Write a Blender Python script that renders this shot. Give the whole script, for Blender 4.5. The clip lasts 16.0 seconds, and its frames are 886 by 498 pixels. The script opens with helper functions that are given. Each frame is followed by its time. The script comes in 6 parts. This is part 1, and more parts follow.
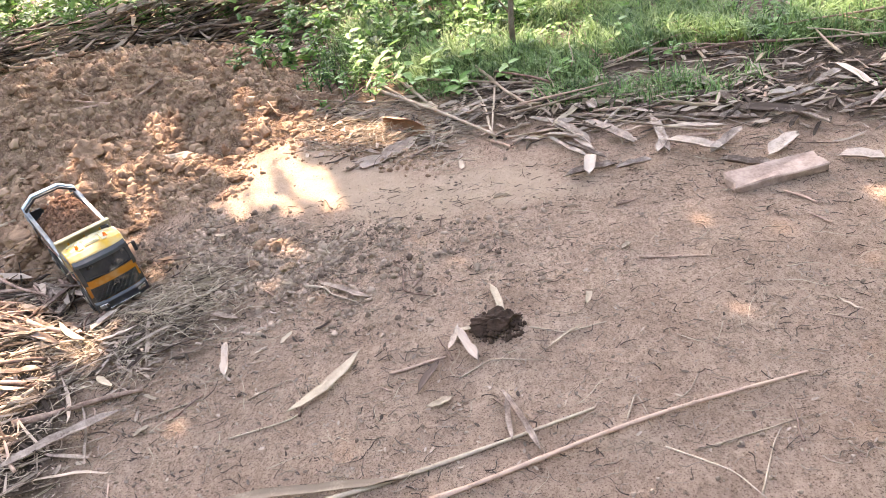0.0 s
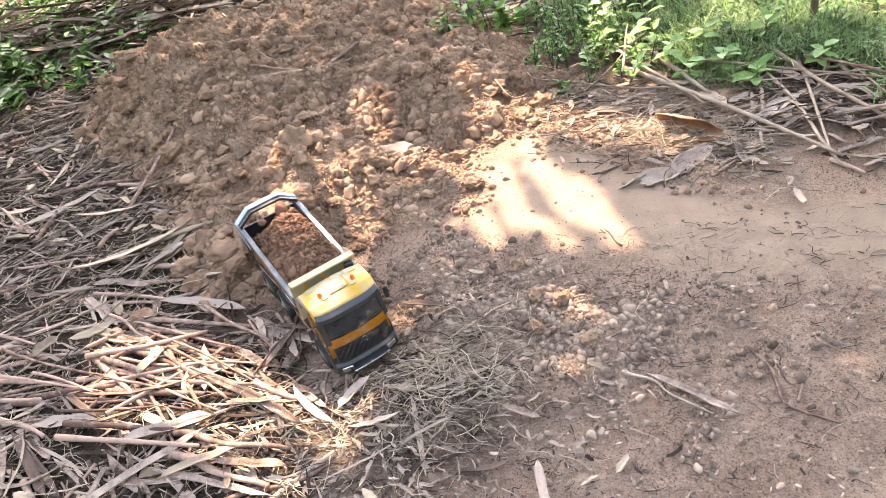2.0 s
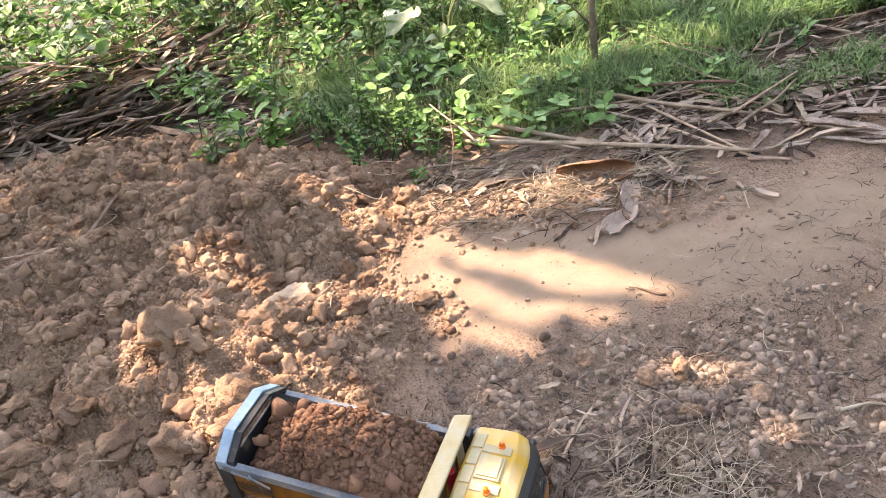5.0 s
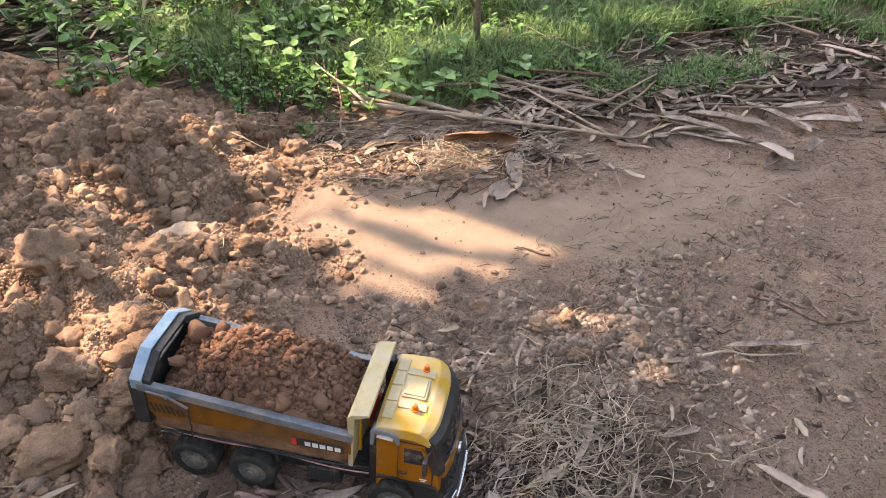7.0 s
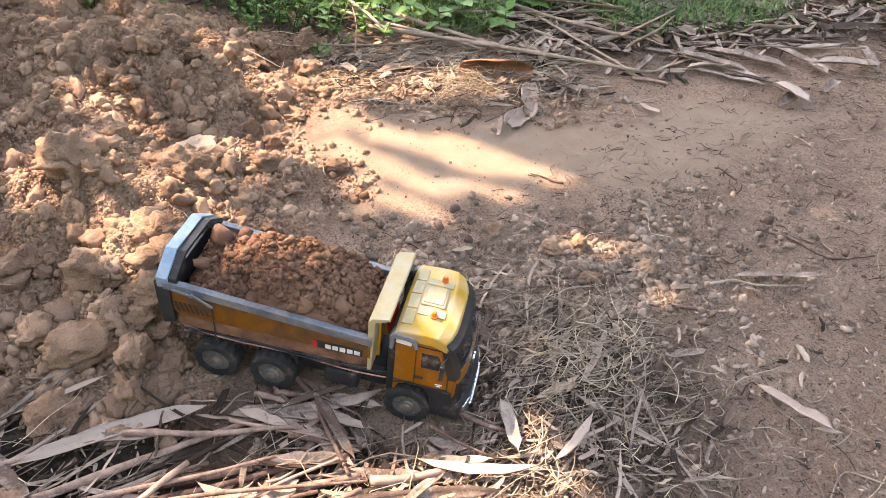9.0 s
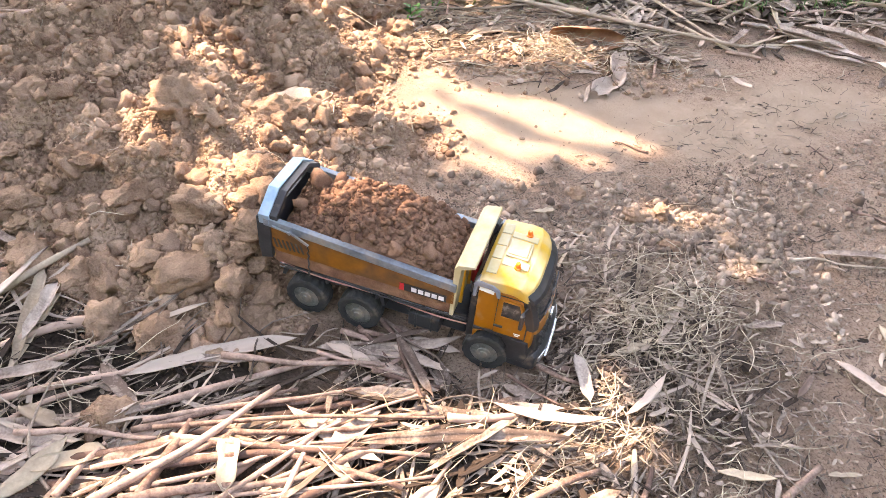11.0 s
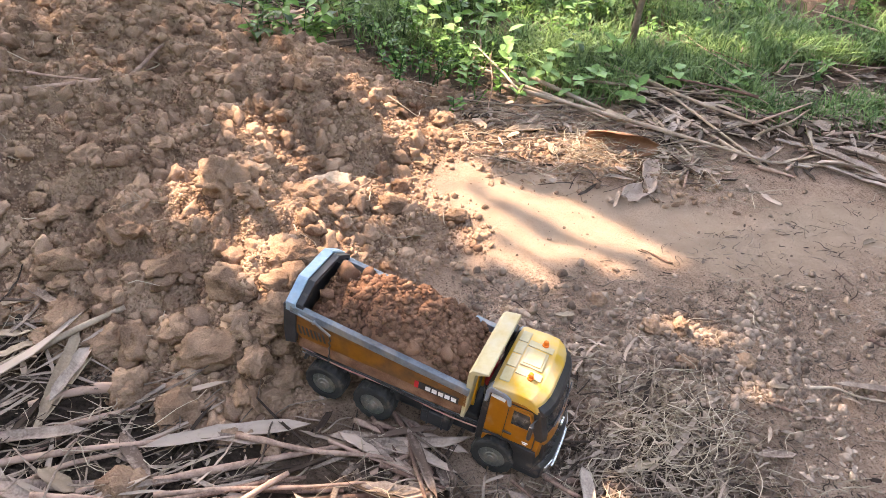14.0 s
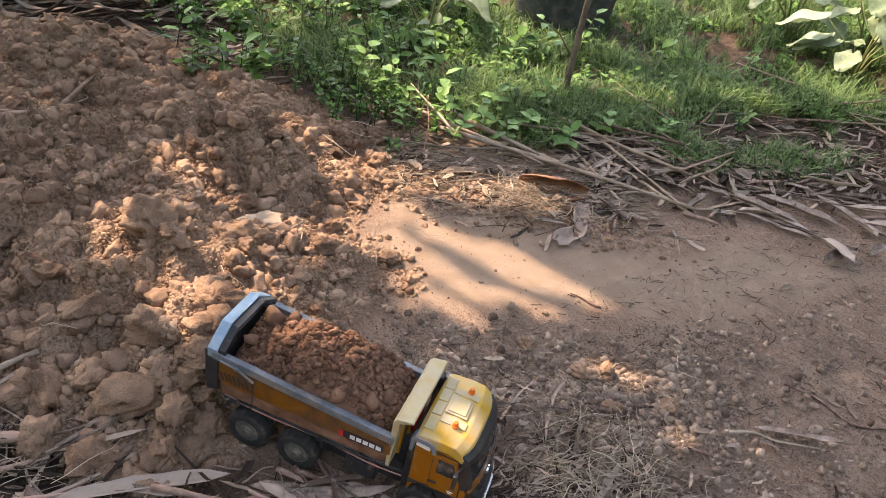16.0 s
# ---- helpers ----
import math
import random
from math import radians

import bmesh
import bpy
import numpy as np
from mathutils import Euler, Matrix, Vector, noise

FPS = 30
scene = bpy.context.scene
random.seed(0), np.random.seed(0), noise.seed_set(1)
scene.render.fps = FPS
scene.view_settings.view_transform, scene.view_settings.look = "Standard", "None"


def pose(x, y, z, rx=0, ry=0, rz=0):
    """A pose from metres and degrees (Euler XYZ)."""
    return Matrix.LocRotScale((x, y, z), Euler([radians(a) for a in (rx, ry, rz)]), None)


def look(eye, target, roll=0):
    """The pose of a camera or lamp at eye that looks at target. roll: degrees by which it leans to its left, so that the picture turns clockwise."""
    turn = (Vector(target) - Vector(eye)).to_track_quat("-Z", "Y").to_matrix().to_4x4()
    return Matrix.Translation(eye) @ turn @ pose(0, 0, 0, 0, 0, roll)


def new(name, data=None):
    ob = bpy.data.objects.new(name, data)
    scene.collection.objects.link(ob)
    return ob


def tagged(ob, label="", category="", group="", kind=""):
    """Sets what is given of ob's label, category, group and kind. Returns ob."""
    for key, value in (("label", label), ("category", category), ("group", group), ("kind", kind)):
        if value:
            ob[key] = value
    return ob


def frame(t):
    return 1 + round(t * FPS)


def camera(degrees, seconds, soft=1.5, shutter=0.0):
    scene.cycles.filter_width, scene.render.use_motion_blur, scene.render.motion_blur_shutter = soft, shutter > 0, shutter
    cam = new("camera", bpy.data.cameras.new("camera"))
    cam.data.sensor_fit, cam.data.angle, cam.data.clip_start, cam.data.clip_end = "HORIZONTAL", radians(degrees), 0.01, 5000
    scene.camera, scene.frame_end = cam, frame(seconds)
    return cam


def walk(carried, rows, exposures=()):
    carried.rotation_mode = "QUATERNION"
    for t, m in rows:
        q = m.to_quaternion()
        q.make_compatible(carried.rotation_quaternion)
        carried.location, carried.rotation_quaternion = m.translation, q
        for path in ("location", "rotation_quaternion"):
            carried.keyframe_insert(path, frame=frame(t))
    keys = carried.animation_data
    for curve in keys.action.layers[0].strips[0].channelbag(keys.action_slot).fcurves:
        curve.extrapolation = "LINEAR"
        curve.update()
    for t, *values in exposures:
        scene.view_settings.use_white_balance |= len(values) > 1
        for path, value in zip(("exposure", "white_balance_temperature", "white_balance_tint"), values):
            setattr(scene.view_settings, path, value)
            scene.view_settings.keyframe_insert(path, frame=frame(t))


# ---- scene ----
cam = camera(61.6, 16.0, soft=0.6)
METRES, EYE, TILT, LEAN, TURN = 2.75, 1.154, -32.5, 11.65, 0.0
ROWS = [
    (0.0, 0.0, 0.0, 0.0, 0.0, 0.0, 0.0),
    (0.5, -0.0165, 0.0402, 0.0353, 4.55, -0.55, -1.31),
    (1.0, -0.0729, 0.0834, 0.037, 5.87, -3.39, -2.32),
    (1.5, -0.1584, 0.1325, 0.0619, 6.88, -4.53, -3.35),
    (2.0, -0.2235, 0.2061, 0.1005, 7.1, -5.1, -3.19),
    (2.5, -0.3053, 0.2606, 0.1039, 2.4, -6.02, -3.55),
    (3.0, -0.4204, 0.2669, 0.1072, -2.8, -5.2, -3.3),
    (3.5, -0.4522, 0.2846, 0.1126, -3.82, -3.43, -1.08),
    (4.0, -0.4732, 0.3508, 0.116, -6.44, -2.66, 1.6),
    (4.5, -0.4973, 0.397, 0.1273, -8.7, 0.19, 6.66),
    (5.0, -0.5499, 0.432, 0.1208, -24.03, 1.71, 16.15),
    (7.5, -0.6229, 0.4528, 0.102, -38.59, -3.44, 11.4),
    (8.0, -0.6241, 0.4534, 0.0995, -38.9, -4.18, 10.66),
    (8.5, -0.6304, 0.4545, 0.0928, -38.94, -5.52, 10.12),
    (9.0, -0.6422, 0.4567, 0.0878, -38.05, -6.69, 9.61),
    (9.5, -0.6551, 0.4586, 0.0825, -35.57, -7.26, 8.91),
    (12.0, -0.6701, 0.4408, 0.0861, -30.06, -8.08, 5.44),
    (12.5, -0.6754, 0.4367, 0.1, -27.42, -7.04, 5.28),
    (13.0, -0.6694, 0.4386, 0.1142, -26.33, -4.89, 5.14),
    (13.5, -0.6689, 0.4402, 0.1113, -26.03, -3.94, 4.88),
    (14.0, -0.665, 0.4344, 0.1033, -29.69, -2.71, 1.81),
    (14.5, -0.6601, 0.4326, 0.0969, -32.16, -3.03, 0.02),
    (15.0, -0.6529, 0.4292, 0.1043, -33.71, -3.51, -0.59),
    (15.5, -0.6532, 0.4298, 0.1026, -34.12, -3.5, -0.33),
    (16.0, -0.6567, 0.4291, 0.1119, -34.11, -0.28, 0.98),
]
EXPOSURE = [(0.0, 0.52), (0.5, 0.34), (1.0, 0.55), (1.5, 0.6), (2.0, 0.54), (2.5, 0.42), (3.0, 0.36), (3.5, 0.46), (4.5, 0.5), (5.0, 0.05), (7.5, -0.3), (8.5, -0.1), (9.0, 0.05), (9.5, 0.36), (11.8, 0.55), (12.5, 0.48), (13.0, 0.38), (14.0, 0.12), (15.5, -0.14), (16.0, -0.56)]
walk(cam, [(t, pose(0, 0, EYE, TILT, LEAN, TURN) @ pose(METRES * x, METRES * y, METRES * z, 90 + pitch, roll, yaw)) for t, x, y, z, yaw, pitch, roll in ROWS],
     [(t, 3.66 + stops, 9800, 22) for t, stops in EXPOSURE])

# ---- world and sun ----
SUN_AZ = Vector((-0.40, 0.92, 0)).normalized()
SUN_EL = radians(52)
TO_SUN = Vector((SUN_AZ.x * math.cos(SUN_EL), SUN_AZ.y * math.cos(SUN_EL), math.sin(SUN_EL)))
world = bpy.data.worlds.new("sky")
scene.world = world
world.use_nodes = True
wn = world.node_tree
sky = wn.nodes.new("ShaderNodeTexSky")
sky.sky_type, sky.sun_disc = "NISHITA", False
sky.sun_elevation, sky.sun_rotation = SUN_EL, math.atan2(TO_SUN.x, TO_SUN.y)
wn.links.new(sky.outputs[0], wn.nodes["Background"].inputs[0])
wn.nodes["Background"].inputs[1].default_value = 0.15
sun_data = bpy.data.lights.new("sun", "SUN")
sun_data.energy, sun_data.angle, sun_data.color = 1.4, radians(0.53), (1.0, 0.965, 0.93)
sun = new("sun", sun_data)
sun.matrix_world = look(TO_SUN * 30, (0, 0, 0))


# ---- materials ----
def rgb(c):
    return (c[0], c[1], c[2], 1.0)


def material(name, dark, light, rough=0.9, scale=20.0, bump=0.3, fine=140.0, vary=0.0, island=False, metal=0.0, spec=0.3,
             coat=0.0, dust=None, dust_amount=0.0, dist=0.004, trans=0.0):
    """Two-scale mottled surface; vary mixes by object or island, dust lays a second colour on in patches."""
    m = bpy.data.materials.new(name)
    m.use_nodes = True
    nt = m.node_tree
    n, l = nt.nodes, nt.links
    bsdf = n["Principled BSDF"]
    co = n.new("ShaderNodeNewGeometry") if island else n.new("ShaderNodeTexCoord")
    vec = co.outputs["Position"] if island else co.outputs["Object"]
    big = n.new("ShaderNodeTexNoise")
    big.inputs["Scale"].default_value, big.inputs["Detail"].default_value = scale, 5
    small = n.new("ShaderNodeTexNoise")
    small.inputs["Scale"].default_value, small.inputs["Detail"].default_value = fine, 4
    l.new(vec, big.inputs["Vector"])
    l.new(vec, small.inputs["Vector"])
    add = n.new("ShaderNodeMath")
    add.operation = "MULTIPLY_ADD"
    add.inputs[1].default_value = 0.45
    l.new(small.outputs["Fac"], add.inputs[0])
    sub = n.new("ShaderNodeMath")
    sub.operation = "SUBTRACT"
    sub.inputs[1].default_value = 0.22
    l.new(big.outputs["Fac"], sub.inputs[0])
    l.new(sub.outputs[0], add.inputs[2])
    fac = add.outputs[0]
    if vary:
        src = n.new("ShaderNodeNewGeometry").outputs["Random Per Island"] if island else n.new("ShaderNodeObjectInfo").outputs["Random"]
        va = n.new("ShaderNodeMath")
        va.operation = "MULTIPLY_ADD"
        va.inputs[1].default_value = vary
        l.new(src, va.inputs[0])
        off = n.new("ShaderNodeMath")
        off.operation = "SUBTRACT"
        off.inputs[1].default_value = vary * 0.5
        l.new(fac, off.inputs[0])
        l.new(off.outputs[0], va.inputs[2])
        fac = va.outputs[0]
    ramp = n.new("ShaderNodeValToRGB")
    ramp.color_ramp.elements[0].position, ramp.color_ramp.elements[1].position = 0.25, 0.75
    ramp.color_ramp.elements[0].color, ramp.color_ramp.elements[1].color = rgb(dark), rgb(light)
    l.new(fac, ramp.inputs[0])
    col = ramp.outputs[0]
    rough_out = None
    if dust:
        dn = n.new("ShaderNodeTexNoise")
        dn.inputs["Scale"].default_value, dn.inputs["Detail"].default_value = 26, 8
        l.new(vec, dn.inputs["Vector"])
        dr = n.new("ShaderNodeMapRange")
        dr.inputs["From Min"].default_value, dr.inputs["From Max"].default_value = 0.62 - 0.4 * dust_amount, 0.85 - 0.3 * dust_amount
        dr.inputs["To Max"].default_value = 0.75
        l.new(dn.outputs["Fac"], dr.inputs["Value"])
        mx = n.new("ShaderNodeMix")
        mx.data_type = "RGBA"
        l.new(dr.outputs[0], mx.inputs["Factor"])
        l.new(col, mx.inputs["A"])
        mx.inputs["B"].default_value = rgb(dust)
        col = mx.outputs["Result"]
        rr = n.new("ShaderNodeMapRange")
        rr.inputs["To Min"].default_value, rr.inputs["To Max"].default_value = rough, 0.95
        l.new(dr.outputs[0], rr.inputs["Value"])
        rough_out = rr.outputs[0]
    l.new(col, bsdf.inputs["Base Color"])
    if rough_out:
        l.new(rough_out, bsdf.inputs["Roughness"])
    else:
        bsdf.inputs["Roughness"].default_value = rough
    bsdf.inputs["Metallic"].default_value = metal
    bsdf.inputs["Specular IOR Level"].default_value = spec
    bsdf.inputs["Coat Weight"].default_value = coat
    if bump:
        b = n.new("ShaderNodeBump")
        b.inputs["Strength"].default_value, b.inputs["Distance"].default_value = bump, dist
        l.new(add.outputs[0], b.inputs["Height"])
        l.new(b.outputs[0], bsdf.inputs["Normal"])
    if trans:
        tr = n.new("ShaderNodeBsdfTranslucent")
        l.new(col, tr.inputs["Color"])
        ms = n.new("ShaderNodeMixShader")
        ms.inputs[0].default_value = trans
        l.new(bsdf.outputs[0], ms.inputs[1])
        l.new(tr.outputs[0], ms.inputs[2])
        l.new(ms.outputs[0], n["Material Output"].inputs[0])
    return m


DUST = (0.36, 0.26, 0.19)
M_CLOD = material("dry_red_clod", (0.12, 0.068, 0.045), (0.36, 0.228, 0.153), 0.97, 12, 1.0, 260, island=True, dist=0.010, spec=0.1)
M_CLODS = material("crumbled_red_soil", (0.14, 0.08, 0.054), (0.415, 0.272, 0.188), 0.97, 7, 1.0, 340, vary=0.22, dist=0.005, island=True, spec=0.1)
M_GRAVEL = material("grey_brown_crumbs", (0.10, 0.066, 0.05), (0.36, 0.262, 0.20), 0.96, 8, 0.9, 420, vary=0.3, island=True, spec=0.1, dist=0.004)
M_LOAD = material("heaped_soil", (0.11, 0.052, 0.033), (0.29, 0.155, 0.10), 0.97, 34, 1.0, 480, spec=0.1, dist=0.006)
M_PALESOIL = material("pale_dry_soil", (0.36, 0.25, 0.175), (0.55, 0.41, 0.30), 0.96, 22, 0.6, 120, spec=0.1)
M_LOADS = material("heaped_crumbs", (0.075, 0.036, 0.024), (0.245, 0.134, 0.088), 0.97, 12, 1.0, 520, vary=0.3, island=True, spec=0.1)
M_DARKSOIL = material("damp_black_soil", (0.018, 0.011, 0.008), (0.07, 0.04, 0.028), 0.95, 45, 1.0, 200, spec=0.15)
M_BARK = material("weathered_bark", (0.11, 0.074, 0.058), (0.43, 0.325, 0.26), 0.85, 30, 0.4, 220, vary=0.75, spec=0.08)
M_BARKS = material("weathered_litter", (0.04, 0.028, 0.022), (0.36, 0.27, 0.212), 0.88, 12, 0.35, 220, vary=0.8, island=True, spec=0.08)
M_OLD = material("grey_old_bark", (0.10, 0.07, 0.055), (0.42, 0.33, 0.27), 0.88, 30, 0.5, 220, vary=0.75, spec=0.08)
M_SLAB = material("pinkish_split_wood", (0.18, 0.115, 0.092), (0.40, 0.285, 0.228), 0.85, 24, 0.6, 120, spec=0.08)
M_TWIG = material("twig_bark", (0.11, 0.066, 0.052), (0.40, 0.265, 0.205), 0.9, 40, 0.6, 240, vary=0.6, spec=0.08)
M_TWIGS = material("small_twigs", (0.06, 0.042, 0.034), (0.32, 0.24, 0.188), 0.9, 12, 0.4, 240, vary=0.7, island=True, spec=0.08)
M_PALE = material("bleached_cane", (0.17, 0.122, 0.09), (0.40, 0.31, 0.235), 0.8, 14, 0.4, 200, vary=0.4, spec=0.08)
M_LEAF_DRY = material("dry_tan_leaf", (0.21, 0.148, 0.102), (0.43, 0.33, 0.235), 0.7, 20, 0.3, 200, vary=0.6, spec=0.3, trans=0.1)
M_LEAF_BROWN = material("curled_brown_leaf", (0.12, 0.045, 0.024), (0.32, 0.155, 0.085), 0.6, 18, 0.3, 160, vary=0.3, spec=0.35, trans=0.1)
M_LEAF_TAN = material("faded_tan_leaf", (0.27, 0.185, 0.145), (0.47, 0.35, 0.28), 0.75, 20, 0.5, 160, vary=0.2, spec=0.3, trans=0.1)
M_STRAW = material("dry_straw", (0.22, 0.165, 0.12), (0.48, 0.39, 0.29), 0.8, 10, 0.1, 200, vary=0.7, island=True, spec=0.08)
M_GRASS = material("green_grass", (0.04, 0.095, 0.028), (0.16, 0.27, 0.09), 0.6, 6, 0.0, 60, vary=0.8, island=True, spec=0.3, trans=0.25)
M_WEED = material("weed_leaf", (0.04, 0.11, 0.028), (0.17, 0.33, 0.10), 0.5, 30, 0.15, 160, vary=0.6, island=True, spec=0.18, trans=0.25)
M_WEEDS = material("undergrowth_leaf", (0.018, 0.062, 0.016), (0.115, 0.255, 0.06), 0.5, 5, 0.1, 120, vary=0.8, island=True, spec=0.18, trans=0.25)
M_BIGLEAF = material("pale_broad_leaf", (0.13, 0.19, 0.10), (0.30, 0.37, 0.23), 0.5, 25, 0.2, 120, vary=0.4, spec=0.4, trans=0.2)
M_STEM = material("green_stem", (0.09, 0.11, 0.035), (0.20, 0.22, 0.09), 0.6, 30, 0.2, 160, spec=0.3)
M_TRUNK = material("tree_bark", (0.07, 0.05, 0.035), (0.22, 0.165, 0.12), 0.9, 14, 0.8, 90, spec=0.2)
M_CANOPY = material("canopy_leaf", (0.04, 0.08, 0.02), (0.12, 0.2, 0.05), 0.5, 5, 0.0, 60, vary=0.5, island=True, spec=0.3, trans=0.12)
M_POT = material("dark_pot", (0.03, 0.035, 0.04), (0.085, 0.095, 0.10), 0.6, 12, 0.25, 120, dust=(0.2, 0.17, 0.14), dust_amount=0.35)

M_YELLOW = material("yellow_paint", (0.60, 0.27, 0.012), (0.74, 0.36, 0.022), 0.32, 18, 0.05, 160, spec=0.5, coat=0.25, dust=(0.42, 0.31, 0.19), dust_amount=0.22)
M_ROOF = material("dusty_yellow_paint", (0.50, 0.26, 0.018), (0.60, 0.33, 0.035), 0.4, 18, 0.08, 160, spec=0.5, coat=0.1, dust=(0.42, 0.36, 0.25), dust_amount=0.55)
M_DUSTY = material("dust_covered_paint", (0.38, 0.29, 0.14), (0.46, 0.38, 0.23), 0.75, 18, 0.1, 160, spec=0.3, dust=(0.42, 0.38, 0.29), dust_amount=0.55)
M_FAIR = material("blue_grey_plastic", (0.09, 0.11, 0.135), (0.20, 0.23, 0.27), 0.4, 20, 0.05, 160, spec=0.5, dust=DUST, dust_amount=0.2)
# the cab's yellow made darker: the shade on its sides is in the colour
M_YELLOW_SHADED = material("shaded_yellow_paint", (0.27, 0.088, 0.004), (0.355, 0.12, 0.006), 0.3, 18, 0.04, 160, spec=0.5, coat=0.3, dust=(0.40, 0.27, 0.16), dust_amount=0.12)
M_BLACK = material("black_plastic", (0.012, 0.012, 0.013), (0.03, 0.03, 0.032), 0.45, 30, 0.1, 180, spec=0.5, dust=DUST, dust_amount=0.06)
M_CHASSIS = material("dusty_black_metal", (0.010, 0.011, 0.013), (0.03, 0.032, 0.035), 0.5, 30, 0.15, 180, spec=0.5, dust=DUST, dust_amount=0.04)
M_DECK = material("slate_deck_paint", (0.10, 0.14, 0.19), (0.19, 0.25, 0.31), 0.4, 20, 0.1, 160, spec=0.5, dust=DUST, dust_amount=0.3)
M_STEEL = material("bluish_bare_steel", (0.10, 0.125, 0.15), (0.25, 0.295, 0.33), 0.4, 22, 0.1, 160, metal=0.5, spec=0.5, dust=(0.42, 0.33, 0.25), dust_amount=0.25)
M_BLUE = material("pale_blue_steel", (0.17, 0.29, 0.37), (0.29, 0.42, 0.50), 0.42, 22, 0.1, 160, metal=0.25, spec=0.5, dust=(0.42, 0.33, 0.25), dust_amount=0.2)
M_INNER = material("scraped_yellow_paint", (0.42, 0.22, 0.03), (0.58, 0.34, 0.06), 0.5, 18, 0.1, 160, dust=(0.28, 0.16, 0.10), dust_amount=0.6)
M_TYRE = material("dusty_tyre_rubber", (0.016, 0.016, 0.016), (0.045, 0.043, 0.04), 0.85, 30, 0.3, 200, dust=DUST, dust_amount=0.06)
M_RIM = material("grey_wheel_rim", (0.09, 0.10, 0.09), (0.24, 0.24, 0.22), 0.4, 30, 0.1, 200, metal=0.5, dust=DUST, dust_amount=0.3)
# dark dirt over yellow that is itself darkened for the wall's shaded side
M_WALL = material("dirty_shaded_yellow_wall", (0.17, 0.058, 0.004), (0.26, 0.092, 0.006), 0.42, 18, 0.05, 160, spec=0.4, coat=0.1, dust=(0.07, 0.042, 0.026), dust_amount=0.62)
M_CHROME = material("dull_chrome", (0.5, 0.5, 0.5), (0.72, 0.72, 0.71), 0.25, 30, 0.03, 200, metal=1.0, dust=DUST, dust_amount=0.2)
M_RED = material("red_paint", (0.45, 0.012, 0.018), (0.60, 0.025, 0.03), 0.3, 30, 0.04, 160, spec=0.5, coat=0.3)
M_BEACON = material("orange_beacon_plastic", (0.85, 0.13, 0.01), (0.95, 0.2, 0.02), 0.2, 40, 0.0, 160, spec=0.6, coat=0.5)
M_GLASS = material("dark_tinted_window", (0.012, 0.014, 0.016), (0.03, 0.033, 0.036), 0.08, 30, 0.0, 160, spec=0.6, dust=(0.30, 0.25, 0.2), dust_amount=0.2)
M_WHITE = material("white_print", (0.62, 0.62, 0.6), (0.78, 0.78, 0.76), 0.5, 40, 0.0, 160, dust=DUST, dust_amount=0.2)
M_WIRE = material("pinkish_cable", (0.30, 0.12, 0.10), (0.45, 0.22, 0.18), 0.5, 40, 0.0, 160, dust=DUST, dust_amount=0.3)


